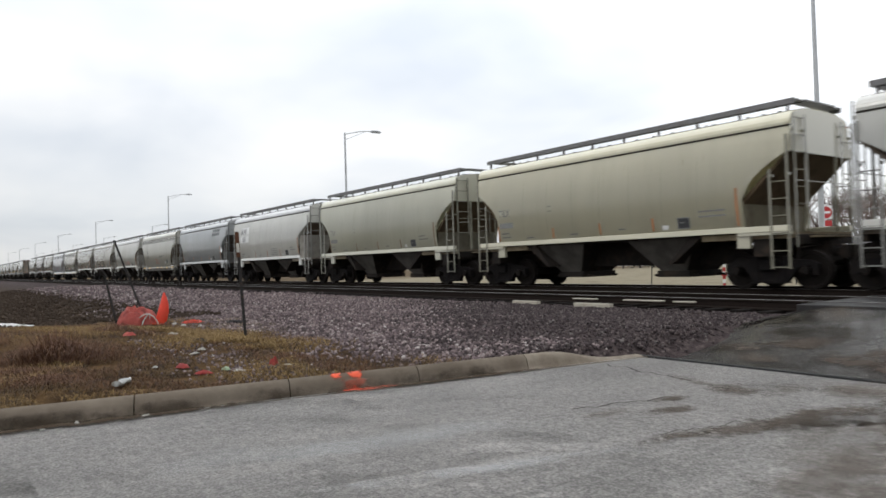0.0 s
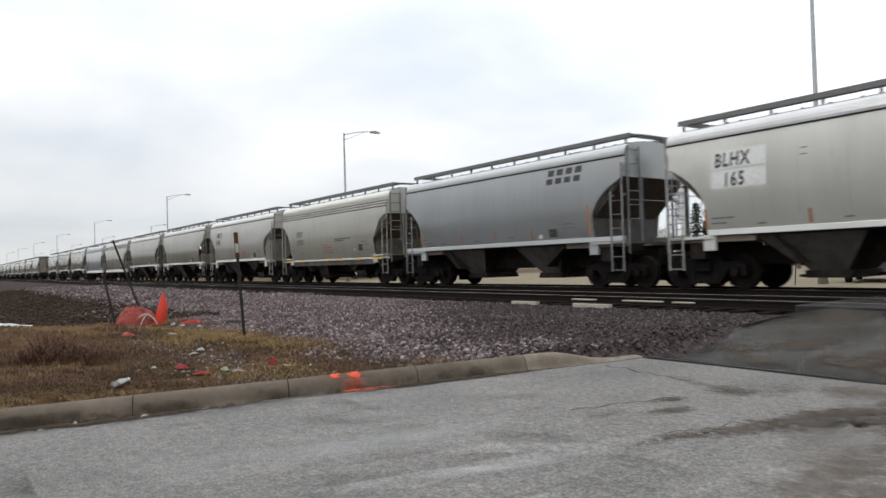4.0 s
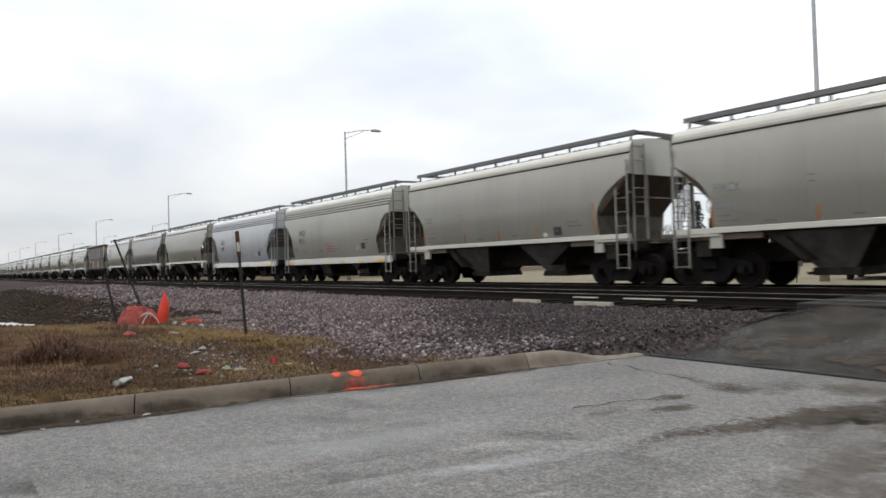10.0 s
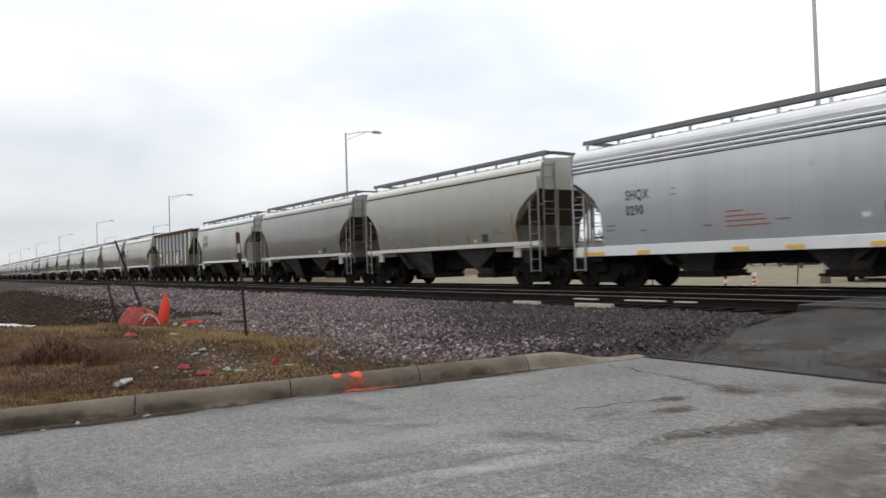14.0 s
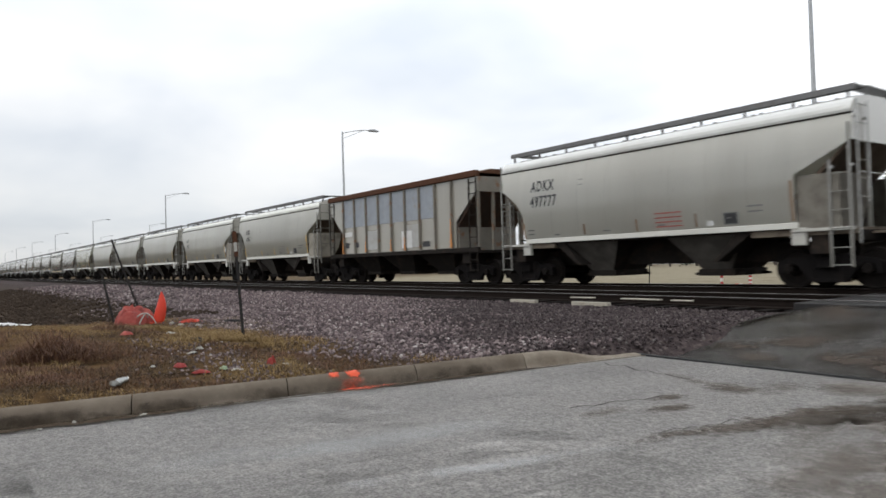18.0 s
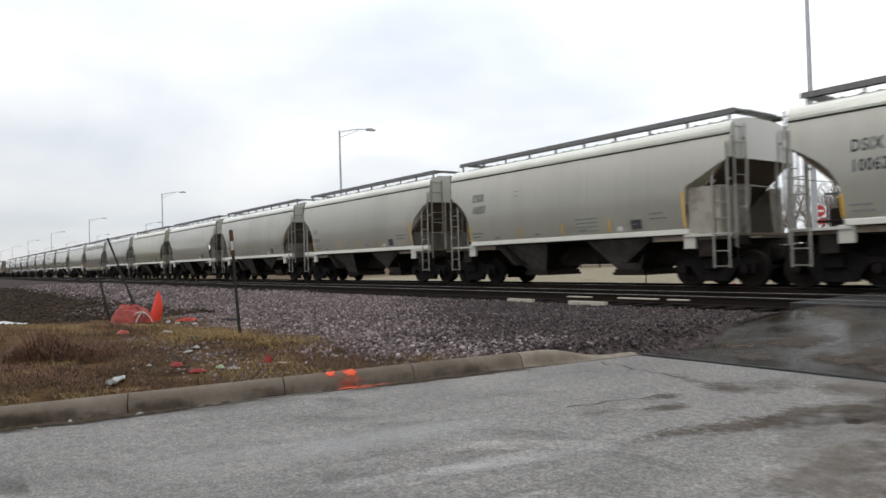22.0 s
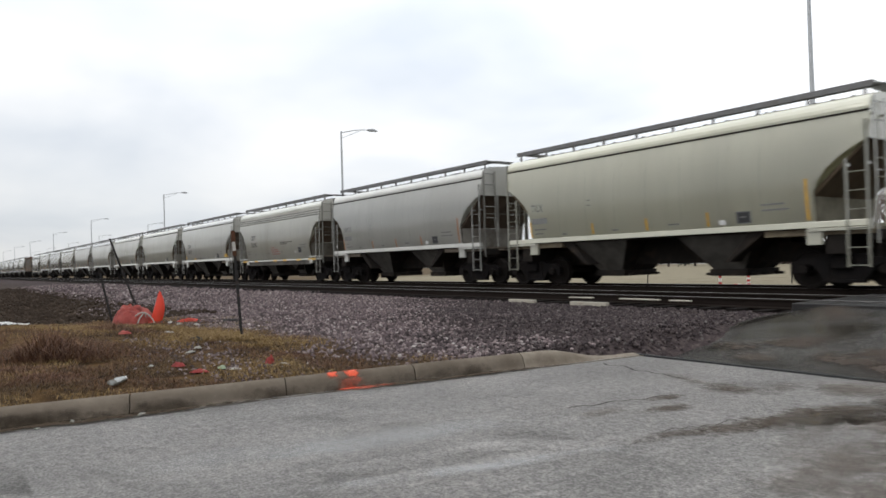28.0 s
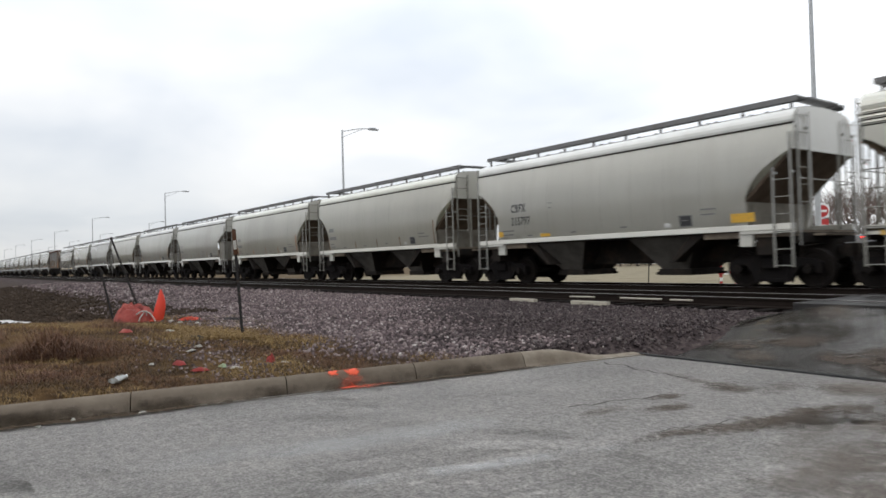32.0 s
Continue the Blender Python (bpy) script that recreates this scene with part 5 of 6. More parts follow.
    size, z, x = {"small": (0.32, 2.39, -6.3), "mid": (0.37, 2.94, -6.1), "large": (0.48, 3.06, -5.9), "plates": (0.48, 3.08, -6.0), "red": (0.38, 2.50, -5.1)}[style]
    if words == "CBFX 315797":
        z, x = 2.42, -5.45
    ink = GREY_INK if style == "small" else BLACK_INK
    if style == "plates":
        for a, w in ((z, 1.9), (z - 0.50, 1.9)):
            bm = bmesh.new()
            plate(bm, x - 0.12, x + w, a - 0.05, a + size * 0.72 + 0.05, 0.004, n=4)
            piece("pale_patch", bm, WHITE_INK, car)
    piece("reporting_mark", text_mesh(top, size, ink, z, x), ink, car)
    if rest:
        piece("car_number", text_mesh(rest[0], size, ink, z - (0.43 if size < 0.45 else 0.50), x + (0.35 if style == "plates" else 0.0)), ink, car)
    else:
        bm = bmesh.new()
        plate(bm, x, x + 0.95, z - 0.40, z - 0.22, 0.006, n=2)
        piece("faded_mark", bm, GREY_INK, car)
    bm = bmesh.new()
    plate(bm, -2.95, -2.75, z + 0.02, z + 0.05, 0.006, n=2)
    plate(bm, -2.95, -2.75, z + 0.17, z + 0.20, 0.006, n=2)
    piece("small_mark", bm, GREY_INK, car)


LABELS = {
    PALE: "pale cream-grey covered hopper car with white number patches",
    TAN: "tan covered hopper car with rust stains, on the far track", COOL: "blue-grey covered hopper car with a dark company mark", SILVER: "pale silver-grey covered hopper car with white sill and yellow reflectors",
    OLIVE: "olive-beige covered hopper car with faded stencils",
    GRIME: "dark grimy covered hopper car with rusty streaks",
    DUN: "grimy dun covered hopper car with rusty streaks", GREY: "plain grey covered hopper car with arched end openings", BEIGE: "beige-grey covered hopper car with roof walkway", WARM: "pale cream-grey covered hopper car in a freight train",
}
templates = {}
rng = random.Random(11)
for kind in ("arched", "diagonal", "ribbed", "deep"):
    templates[kind] = build_hopper(kind)
templates["old"] = build_old_hopper()
cars = [None] * len(ORDER)
# copies first, while the templates carry no marks; the first car of each kind is the template itself
first = {}
FAR = 31               # cars from here on never come near, and carry no loose rungs, brackets or springs
for kind in ("arched", "diagonal", "ribbed"):
    templates["far_" + kind] = build_hopper(kind, False)
for i, (kind, colour, strip, words, style) in enumerate(ORDER):
    key = "far_" + kind if i >= FAR and kind != "old" else kind
    if key in first:
        cars[i] = copy_thing(templates[key], Matrix.Identity(4))
    else:
        first[key] = i
        cars[i] = templates[key]
for car, (kind, colour, strip, words, style) in zip(cars, ORDER):
    paint_car(car, colour, kind, style == "mid", rng.choice((0.26, 0.34, 0.45)))
    mark_car(car, kind, strip, words, style, rng)
    if colour in LABELS:
        text = LABELS[colour]
        if kind in ("ribbed", "deep") and colour == BEIGE:
            text = "beige covered hopper car with ribbed top, white sill and yellow reflectors"
        elif kind == "diagonal":
            text = LABELS[PALE] if colour == PALE else "pale covered hopper car with diagonal end cuts and dark stencils" if colour == WARM else "beige covered hopper car with diagonal ends and yellow reflectors"
        tagged(car, text)
    elif colour[0] < 0.24:
        tagged(car, "rust-brown old hopper car with vertical posts")


# ---- things on the road and the verge ----
def water_material():
    m = bpy.data.materials.new("rain_water")
    m.use_nodes = True
    add, link = nodes_of(m.node_tree)
    shade = add("ShaderNodeBsdfPrincipled", Roughness=0.06, Base_Color=(0.045, 0.038, 0.03, 1))
    place = add("ShaderNodeNewGeometry").outputs["Position"]
    n = add("ShaderNodeTexNoise", Scale=5.0, Detail=4.0)
    link(place, n.inputs["Vector"])
    b = add("ShaderNodeBump", Strength=0.06, Distance=0.01)
    link(n.outputs["Fac"], b.inputs["Height"])
    link(b.outputs[0], shade.inputs["Normal"])
    link(shade.outputs[0], add("ShaderNodeOutputMaterial").inputs[0])
    return m


WATER = water_material()


def puddle(x, y, rx, ry, turn, seed):
    """A flat, ragged film of water on the asphalt."""
    bm = bmesh.new()
    ring, inner = [], []
    for k in range(56):
        a = k * math.tau / 56
        r = 1 + 0.5 * noise.noise((math.cos(a) * 1.6 + seed, math.sin(a) * 1.6, seed)) + 0.22 * noise.noise((math.cos(a) * 5, math.sin(a) * 5 + seed, 3))
        p = Vector((math.cos(a) * rx * r, math.sin(a) * ry * r, 0))
        p.rotate(Euler((0, 0, radians(turn))))
        p += Vector((x, y, 0))
        base = road_surface(p.x, p.y)
        ring.append(bm.verts.new((p.x, p.y, base - 0.004)))
        q = p * 0.93 + Vector((x, y, 0)) * 0.07
        inner.append(bm.verts.new((q.x, q.y, road_surface(q.x, q.y) + 0.005)))
    for i in range(56):
        j = (i + 1) % 56
        bm.faces.new((ring[i], ring[j], inner[j], inner[i]))
    bm.faces.new(inner)
    return solid("puddle", laid(bm), WATER, "shallow rain puddle on the asphalt", "puddle", "puddles")


def road_surface(x, y):
    if y < JOINT:
        k = (x - kerb_x(y) - 0.05) / (9.5 - kerb_x(y))
        return 0.012 * math.sin(k * 3.1) + 0.006 * noise.noise((k * 9, y * 0.5, 0))
    k = (x - apron_left(y)) / 26.0
    return road_z(y) + 0.01 * noise.noise((k * 12, y * 0.6, 3))


for spec in ((-6.45, 6.3, 0.30, 0.10, 62, 4.0), (-5.4, 7.0, 0.9, 0.4, 50, 5.0), (-11.4, 10.0, 0.26, 0.10, 45, 6.0), (-9.1, 10.1, 0.9, 0.28, 50, 7.0), (-7.4, 9.9, 1.2, 0.5, 40, 8.0)):
    puddle(*spec)


def strip(name, line, width, mat, label, category, lift=0.003, seed=0.0):
    """A narrow flat band along a line of (x, y), uneven in width, on the road."""
    bm = bmesh.new()
    rows = []
    for i, (x, y) in enumerate(line):
        a, b = line[max(0, i - 1)], line[min(len(line) - 1, i + 1)]
        d = Vector((b[0] - a[0], b[1] - a[1])).normalized()
        w = width * (0.5 + 0.35 * noise.noise((x * 2.1, y * 2.1, seed)))
        rows.append([bm.verts.new((x + s * d.y * w, y - s * d.x * w, road_surface(x, y) + lift)) for s in (-1, 1)])
    for a, b in zip(rows, rows[1:]):
        bm.faces.new((a[0], a[1], b[1], b[0]))
    return solid(name, laid(bm), mat, label, category, kind="structure")


def wander(p, q, n, amount, seed):
    out = []
    for i in range(n):
        k = i / (n - 1)
        s = amount * noise.noise((k * 6, seed, 0))
        out.append((p[0] + (q[0] - p[0]) * k + s, p[1] + (q[1] - p[1]) * k - s))
    return out


DAMP = stain_material("damp_brown_asphalt", (0.070, 0.052, 0.037), 0.55, 0.66, 3.2, 0.65, 0.15)
DAMP_FAINT = stain_material("drying_asphalt", (0.115, 0.092, 0.070), 0.6, 0.38, 2.2, 0.8, 0.15)
WET = stain_material("wet_film", (0.060, 0.050, 0.040), 0.14, 0.85, 1.7, 0.6, 0.5)
MUD = stain_material("thin_brown_mud", (0.052, 0.038, 0.027), 0.65, 0.78, 2.0, 0.6, 0.15)
MUD_FAINT = stain_material("drying_mud", (0.085, 0.064, 0.047), 0.60, 0.60, 1.6, 0.8, 0.15)
TINGED = stain_material("brown_tinged_asphalt", (0.120, 0.096, 0.075), 0.6, 0.55, 1.1, 1.3, 0.2)
DIRT = stain_material("gutter_dirt", (0.050, 0.036, 0.024), 0.95, 0.9, 4.0, 0.5, 0.1)
PALE_WEAR = stain_material("worn_white_line", (0.46, 0.46, 0.455), 0.7, 0.42, 3.0, 0.9, 0.3)


def stain(name, x, y, rx, ry, turn, mat, label, category, lift=0.003):
    """A flat oval film on the road; its material lets it fade at the rim."""
    bm = bmesh.new()
    m = pose(x, y, 0, 0, 0, turn)

    def place(a, r):
        p = m @ Vector((math.cos(a) * rx * r, math.sin(a) * ry * r, 0))
        return (math.cos(a) * rx * r, math.sin(a) * ry * r, road_surface(p.x, p.y) + lift)
    grid(bm, spread(0, math.tau, 33), (0.001, 0.25, 0.5, 0.75, 1.0), place)
    far = site(math.cos(radians(turn)), math.sin(radians(turn)))
    at = pose(*site(x, y), 0, 0, math.degrees(math.atan2(far.y, far.x)))
    bm.transform(at.inverted() @ GRID @ m)
    return solid(name, bm, mat, label, category, kind="structure", at=at)


for i, (x, y, rx, ry, turn, mat) in enumerate((
        (-8.21, 6.67, 0.52, 0.30, 166, DAMP), (-7.9, 6.95, 0.60, 0.25, 120, DAMP_FAINT), (-7.46, 5.38, 0.44, 0.22, 103, DAMP), (-7.56, 4.88, 0.40, 0.20, 110, DAMP_FAINT), (-8.04, 5.83, 0.36, 0.15, 112, DAMP),
        (-6.30, 4.60, 0.50, 0.16, 104, DAMP), (-6.36, 5.24, 0.75, 0.27, 114, DAMP), (-6.43, 5.85, 0.85, 0.34, 119, DAMP), (-6.40, 6.30, 0.70, 0.36, 125, DAMP), (-6.35, 6.95, 1.35, 0.50, 125, DAMP), (-7.43, 7.26, 0.60, 0.37, 131, DAMP_FAINT),
        (-5.1, 5.0, 1.7, 0.70, 127, TINGED), (-5.3, 5.9, 2.3, 0.75, 129, TINGED), (-4.3, 4.4, 1.8, 0.9, 127, TINGED), (-7.2, 7.5, 1.5, 0.5, 160, TINGED), (-8.9, 6.75, 0.9, 0.14, 165, DAMP_FAINT),
        (-6.0, 7.2, 2.0, 1.1, 75, WET), (-4.4, 6.4, 1.5, 0.9, 60, WET),
        (-11.10, 10.10, 0.75, 0.55, 152, MUD), (-9.30, 9.30, 1.6, 0.60, 135, MUD), (-10.5, 8.85, 0.8, 0.35, 144, MUD_FAINT), (-11.45, 9.43, 0.8, 0.45, 146, MUD), (-12.73, 12.42, 1.6, 0.6, 137, MUD_FAINT), (-8.3, 9.9, 1.4, 0.6, 135, MUD), (-9.9, 11.3, 1.3, 0.5, 137, MUD_FAINT), (-8.4, 8.9, 1.1, 0.5, 135, MUD), (-7.4, 10.8, 1.6, 0.8, 135, MUD))):
    stain("damp_patch", x, y, rx, ry, turn, mat, "brown damp patch drying on the asphalt", "damp patch", 0.003 + 0.0005 * i)
stain("faded_line", -6.02, 3.0, 1.45, 0.20, 95, PALE_WEAR, "worn pale road line, nearly gone", "road marking")
stain("gutter_dirt", -9.53, 0.5, 2.8, 0.22, 105.4, DIRT, "dark brown dirt lying along the gutter", "gutter dirt", 0.014)
stain("gutter_dirt", -10.72, 4.9, 2.0, 0.14, 105.4, DIRT, "dark brown dirt lying along the gutter", "gutter dirt", 0.014)
stain("pale_wear", -7.4, 2.6, 2.2, 0.5, 97, stain_material("paler_worn_asphalt", (0.36, 0.36, 0.355), 0.7, 0.4, 2.0, 1.0, 0.3), "paler worn wheel path on the asphalt", "road wear", 0.002)

CRACK = material("crack_dirt", (0.045, 0.038, 0.032), 0.9, scale=20.0, world_space=True)
for p, q, w, seed in (((-11.1, 7.15), (-8.98, 6.79), 0.020, 1), ((-7.95, 4.76), (-8.14, 5.90), 0.026, 2), ((-6.45, 4.5), (-6.6, 5.4), 0.012, 3), ((-8.6, 7.0), (-7.0, 7.45), 0.010, 5)):
    strip("road_crack", wander(p, q, 26, 0.16, seed), w, CRACK, "ragged dark crack in the worn asphalt", "crack", seed=seed)


def stake(x, y, height, lean, heading, label, tip=True):
    """A rolled-steel fence stake with a T section and studs."""
    base = thing("fence_stake", label, "stake", "fence stakes", at=pose(*site(x, y, land(x, y) - 0.02)) @ Matrix.Rotation(radians(heading), 4, "Z") @ Matrix.Rotation(radians(lean), 4, "Y"))
    bm = bmesh.new()
    box(bm, -0.022, 0.022, -0.003, 0.003, -0.1, height)
    box(bm, -0.003, 0.003, -0.001, 0.032, -0.1, height)
    for i in range(int(height / 0.09)):
        box(bm, -0.008, 0.008, -0.010, -0.002, 0.12 + i * 0.09, 0.14 + i * 0.09)
    part("post", bm, STEEL_DARK, base)
    if tip:
        bm = bmesh.new()
        box(bm, -0.032, 0.032, -0.016, -0.0105, height - 0.40, height - 0.01, 0.002)
        part("tag", bm, RUST, base, "weathered orange-brown tag at the top")
        bm = bmesh.new()
        box(bm, -0.024, 0.024, -0.022, -0.0165, height - 0.32, height - 0.18, 0.001)
        part("tag_patch", bm, LITTER, base)
    return base


stake(-17.02, 4.35, 1.70, -3.4, 65.4, "upright black steel fence stake with a rusty tag")
stake(-26.4, 4.4, 2.05, -19.0, 65.4, "leaning black steel fence stake among fallen orange netting", False)
stake(-24.69, 3.50, 1.15, -12.0, 65.4, "short leaning black steel stake beside fallen netting", False)


def crumple(bm, x, y, z, sx, sy, sz, seed, n=14, folds=1.0):
    """A crushed, folded sheet with a ragged outline."""
    def place(u, v):
        a, b = u * 2 - 1, v * 2 - 1
        # square to round, with a torn rim
        px, py = a * math.sqrt(max(0.0, 1 - b * b / 2)), b * math.sqrt(max(0.0, 1 - a * a / 2))
        turn = math.atan2(py, px)
        rim = 1 + 0.35 * noise.noise((math.cos(turn) * 1.7 + seed, math.sin(turn) * 1.7, seed))
        fold = 0.5 + 0.5 * noise.noise((px * 2.3 + seed, py * 1.4, seed * 1.7))
        fine = noise.noise((px * 6.0, py * 6.0 + seed, seed))
        fall = max(0.0, 1 - (px * px + py * py)) ** 0.6
        return (x + px * sx * 0.5 * rim, y + py * sy * 0.5 * rim, z + sz * fall * (0.72 + folds * (0.75 * fold - 0.37 + 0.35 * fine)))
    grid(bm, spread(0, 1, n), spread(0, 1, n), place)
    bmesh.ops.solidify(bm, geom=bm.faces[:], thickness=0.006)
    return bm


def netting_material():
    """Orange safety netting: a plastic mesh with real holes."""
    m = bpy.data.materials.new("orange_netting")
    m.use_nodes = True
    add, link = nodes_of(m.node_tree)
    shade = add("ShaderNodeBsdfPrincipled", Roughness=0.55)
    n = add("ShaderNodeTexNoise", Scale=6.0, Detail=5.0)
    link(add("ShaderNodeNewGeometry").outputs["Position"], n.inputs["Vector"])
    tone = ramp(add("ShaderNodeValToRGB"), [(0.3, (0.26, 0.040, 0.030)), (0.5, (0.46, 0.075, 0.055)), (0.75, (0.55, 0.15, 0.115))])
    link(n.outputs["Fac"], tone.inputs[0])
    link(tone.outputs[0], shade.inputs["Base Color"])
    link(shade.outputs[0], add("ShaderNodeOutputMaterial").inputs[0])
    return m


NETTING = netting_material()
bm = bmesh.new()
crumple(bm, 0, 0, 0, 0.85, 0.80, 0.60, 7.3, 26, 0.45)
solid("safety_netting", bm, NETTING, "crumpled heap of faded orange safety netting", "netting", at=pose(*site(-24.2, 3.82, land(-24.2, 3.82) - 0.04)))
# a flattened traffic cone standing on edge, and one lying
bm = bmesh.new()
rings = []
for k in range(9):
    h = k / 8
    r = 0.17 * (1 - h) ** 0.7 + 0.02 * h + 0.035 * math.sin(h * math.pi)
    rings.append([bm.verts.new((math.cos(a * math.tau / 18) * r * 0.72 + 0.07 * math.sin(h * 2.2), math.sin(a * math.tau / 18) * r * 0.35, 0.03 + h * 0.64 - 0.02 * math.sin(a * 0.7))) for a in range(18)])
for a, b in zip(rings, rings[1:]):
    for i in range(18):
        bm.faces.new((a[i], a[(i + 1) % 18], b[(i + 1) % 18], b[i])).smooth = True
bm.faces.new(rings[-1])
cone = thing("traffic_cone", "squashed bright orange traffic cone leaning on edge", "traffic cone", at=pose(*site(-24.05, 4.30, land(-24.05, 4.30) - 0.01), 0, 3, 54))
part("cone_body", bm, ORANGE, cone)
bm = bmesh.new()
box(bm, -0.20, 0.14, -0.10, 0.10, 0.0, 0.03, 0.01)
part("cone_base", bm, ORANGE, cone)
bm = bmesh.new()
crumple(bm, 0, 0, 0, 0.28, 0.50, 0.07, 5.0, 10)
solid("plastic_scrap", bm, ORANGE, "flat orange-red plastic scrap on the gravel", "litter", "litter", at=pose(*site(-23.9, 4.95, land(-23.9, 4.95)), 0, 0, 20))
# pale straps round the netting
for pts in (((-23.9, 3.75), (-23.6, 3.95), (-23.7, 4.2)), ((-24.0, 4.05), (-23.75, 4.1), (-23.65, 3.85))):
    line = []
    for k in range(13):
        u = k / 12
        x, y = ((1 - u) ** 2 * pts[0][i] + 2 * u * (1 - u) * pts[1][i] + u * u * pts[2][i] for i in (0, 1))
        line.append(site(x, y, land(x, y) + 0.02 + 0.22 * math.sin(u * math.pi) ** 0.7))
    solid("strap", sweep(bmesh.new(), line, 0.014, 6), LITTER, "pale webbing strap over the fallen netting", "strap", "straps")

GREENISH = material("pale_green_plastic", (0.30, 0.38, 0.24), 0.5, scale=18.0)
SCRAPS = (
    (-18.43, 3.49, 0.10, 0.22, 0.05, LITTER, "white scrap of litter in the dry grass"), (-14.17, 2.95, 0.06, 0.26, 0.03, LITTER, "white scrap of litter in the dry grass"), (-14.9, 3.2, 0.14, 0.14, 0.05, LITTER, "white scrap of litter in the dry grass"),
    (-12.64, 2.50, 0.16, 0.22, 0.07, RED_LITTER, "red plastic scrap in the dry grass"), (-11.98, 2.59, 0.14, 0.26, 0.05, RED_LITTER, "red plastic scrap in the dry grass"), (-12.34, 3.47, 0.12, 0.12, 0.14, RED_LITTER, "bright red cup lying in the verge"),
    (-9.80, 1.61, 0.07, 0.13, 0.03, LITTER, "white paper scrap in the gutter"), (-9.66, 1.03, 0.05, 0.06, 0.04, LITTER, "white paper scrap in the gutter"),
    (-9.45, 0.74, 0.05, 0.06, 0.02, LITTER, "white paper scrap in the gutter"), (-32.2, 1.65, 1.1, 1.0, 0.18, SIGN_WHITE, "pale slab of debris in the ditch"), (-29.4, 1.95, 0.6, 0.6, 0.14, SIGN_WHITE, "pale slab of debris in the ditch"),
    (-22.6, 4.5, 0.15, 0.12, 0.05, LITTER, "white scrap of litter in the dry grass"), (-22.2, 4.75, 0.12, 0.14, 0.05, LITTER, "white scrap of litter in the dry grass"), (-17.6, 3.3, 0.10, 0.12, 0.04, RED_LITTER, "red plastic scrap in the dry grass"),
    (-16.1, 3.43, 0.24, 0.3, 0.10, RUBBER, "black rubber scrap in the verge"), (-11.9, 2.95, 0.10, 0.14, 0.03, LITTER, "white scrap of litter in the dry grass"), (-12.7, 2.2, 0.08, 0.12, 0.03, LITTER, "white scrap of litter in the dry grass"),
    (-12.16, 2.88, 0.12, 0.20, 0.05, GREENISH, "pale green plastic scrap in the dry grass"), (-23.2, 5.68, 0.18, 0.55, 0.06, RUBBER, "black rubber scrap in the verge"), (-23.3, 4.45, 0.16, 0.14, 0.06, LITTER, "white scrap of litter in the dry grass"),
    (-30.0, 3.6, 0.4, 0.3, 0.1, NETTING, "scrap of orange netting in the ditch"), (-17.1, 2.6, 0.22, 0.2, 0.08, NETTING, "scrap of orange netting in the dry grass"), (-12.2, 3.6, 0.08, 0.2, 0.02, LITTER, "white scrap of litter in the dry grass"),
)
for i, (x, y, sx, sy, sz, mat, label) in enumerate(SCRAPS):
    bm = bmesh.new()
    crumple(bm, 0, 0, 0, sx * 0.8, sy * 0.8, sz * 0.8, 10.0 + i, 8)
    z = road_surface(x, y) + 0.006 if x > kerb_x(y) + 0.02 else land(x, y) + 0.02
    solid("litter", bm, mat, label, "litter", "litter", at=pose(*site(x, y, z), 0, 0, 37 * i))
bm = bmesh.new()
tube(bm, site(-9.25, 0.18, 0.02), site(-9.15, 0.34, 0.022), 0.010, 7, 0.006)
solid("stick", bm, BARK, "brown broken stick lying on the road", "stick")


CLEAR = material("clear_plastic", (0.26, 0.265, 0.25), 0.25, scale=18.0, spots=[((0.12, 0.10, 0.07), 14.0, 0.5, 0.65, 0.7)])
# a crushed bottle with its neck and cap
bottle = thing("plastic_bottle", "crushed clear plastic bottle lying in the verge", "bottle", "litter", at=pose(*site(-11.35, 1.65, land(-11.35, 1.65) + 0.045), 0, 0, 148))
bm = bmesh.new()
rows = []
for k, (u, r) in enumerate(((-0.16, 0.028), (-0.15, 0.042), (-0.08, 0.044), (-0.04, 0.034), (0.0, 0.043), (0.05, 0.036), (0.09, 0.042), (0.125, 0.026), (0.15, 0.014), (0.17, 0.013))):
    rows.append([bm.verts.new((u, math.cos(a * math.tau / 14) * r * 1.15, math.sin(a * math.tau / 14) * r * 0.7 + 0.006 * math.sin(k * 2.0))) for a in range(14)])
for p, q in zip(rows, rows[1:]):
    for i in range(14):
        bm.faces.new((p[i], p[(i + 1) % 14], q[(i + 1) % 14], q[i])).smooth = True
bm.faces.new(rows[0][::-1])
bm.faces.new(rows[-1])
part("bottle_body", bm, CLEAR, bottle)
bm = bmesh.new()
tube(bm, (0.168, 0, 0), (0.188, 0, 0), 0.016, 12)
part("cap", bm, SIGN_WHITE, bottle)

# ---- dry grass ----
def grass_material(name, stops):
    m = bpy.data.materials.new(name)
    m.use_nodes = True
    add, link = nodes_of(m.node_tree)
    shade = add("ShaderNodeBsdfPrincipled", Roughness=0.85)
    tone = ramp(add("ShaderNodeValToRGB"), stops)
    link(add("ShaderNodeNewGeometry").outputs["Random Per Island"], tone.inputs[0])
    link(tone.outputs[0], shade.inputs["Base Color"])
    link(shade.outputs[0], add("ShaderNodeOutputMaterial").inputs[0])
    return m


DRY = grass_material("dry_grass", [(0.0, (0.022, 0.012, 0.007)), (0.4, (0.052, 0.029, 0.011)), (0.75, (0.098, 0.056, 0.020)), (1.0, (0.17, 0.106, 0.044))])
WEED = grass_material("dead_weed", [(0.0, (0.050, 0.020, 0.012)), (0.6, (0.12, 0.052, 0.026)), (1.0, (0.20, 0.11, 0.05))])


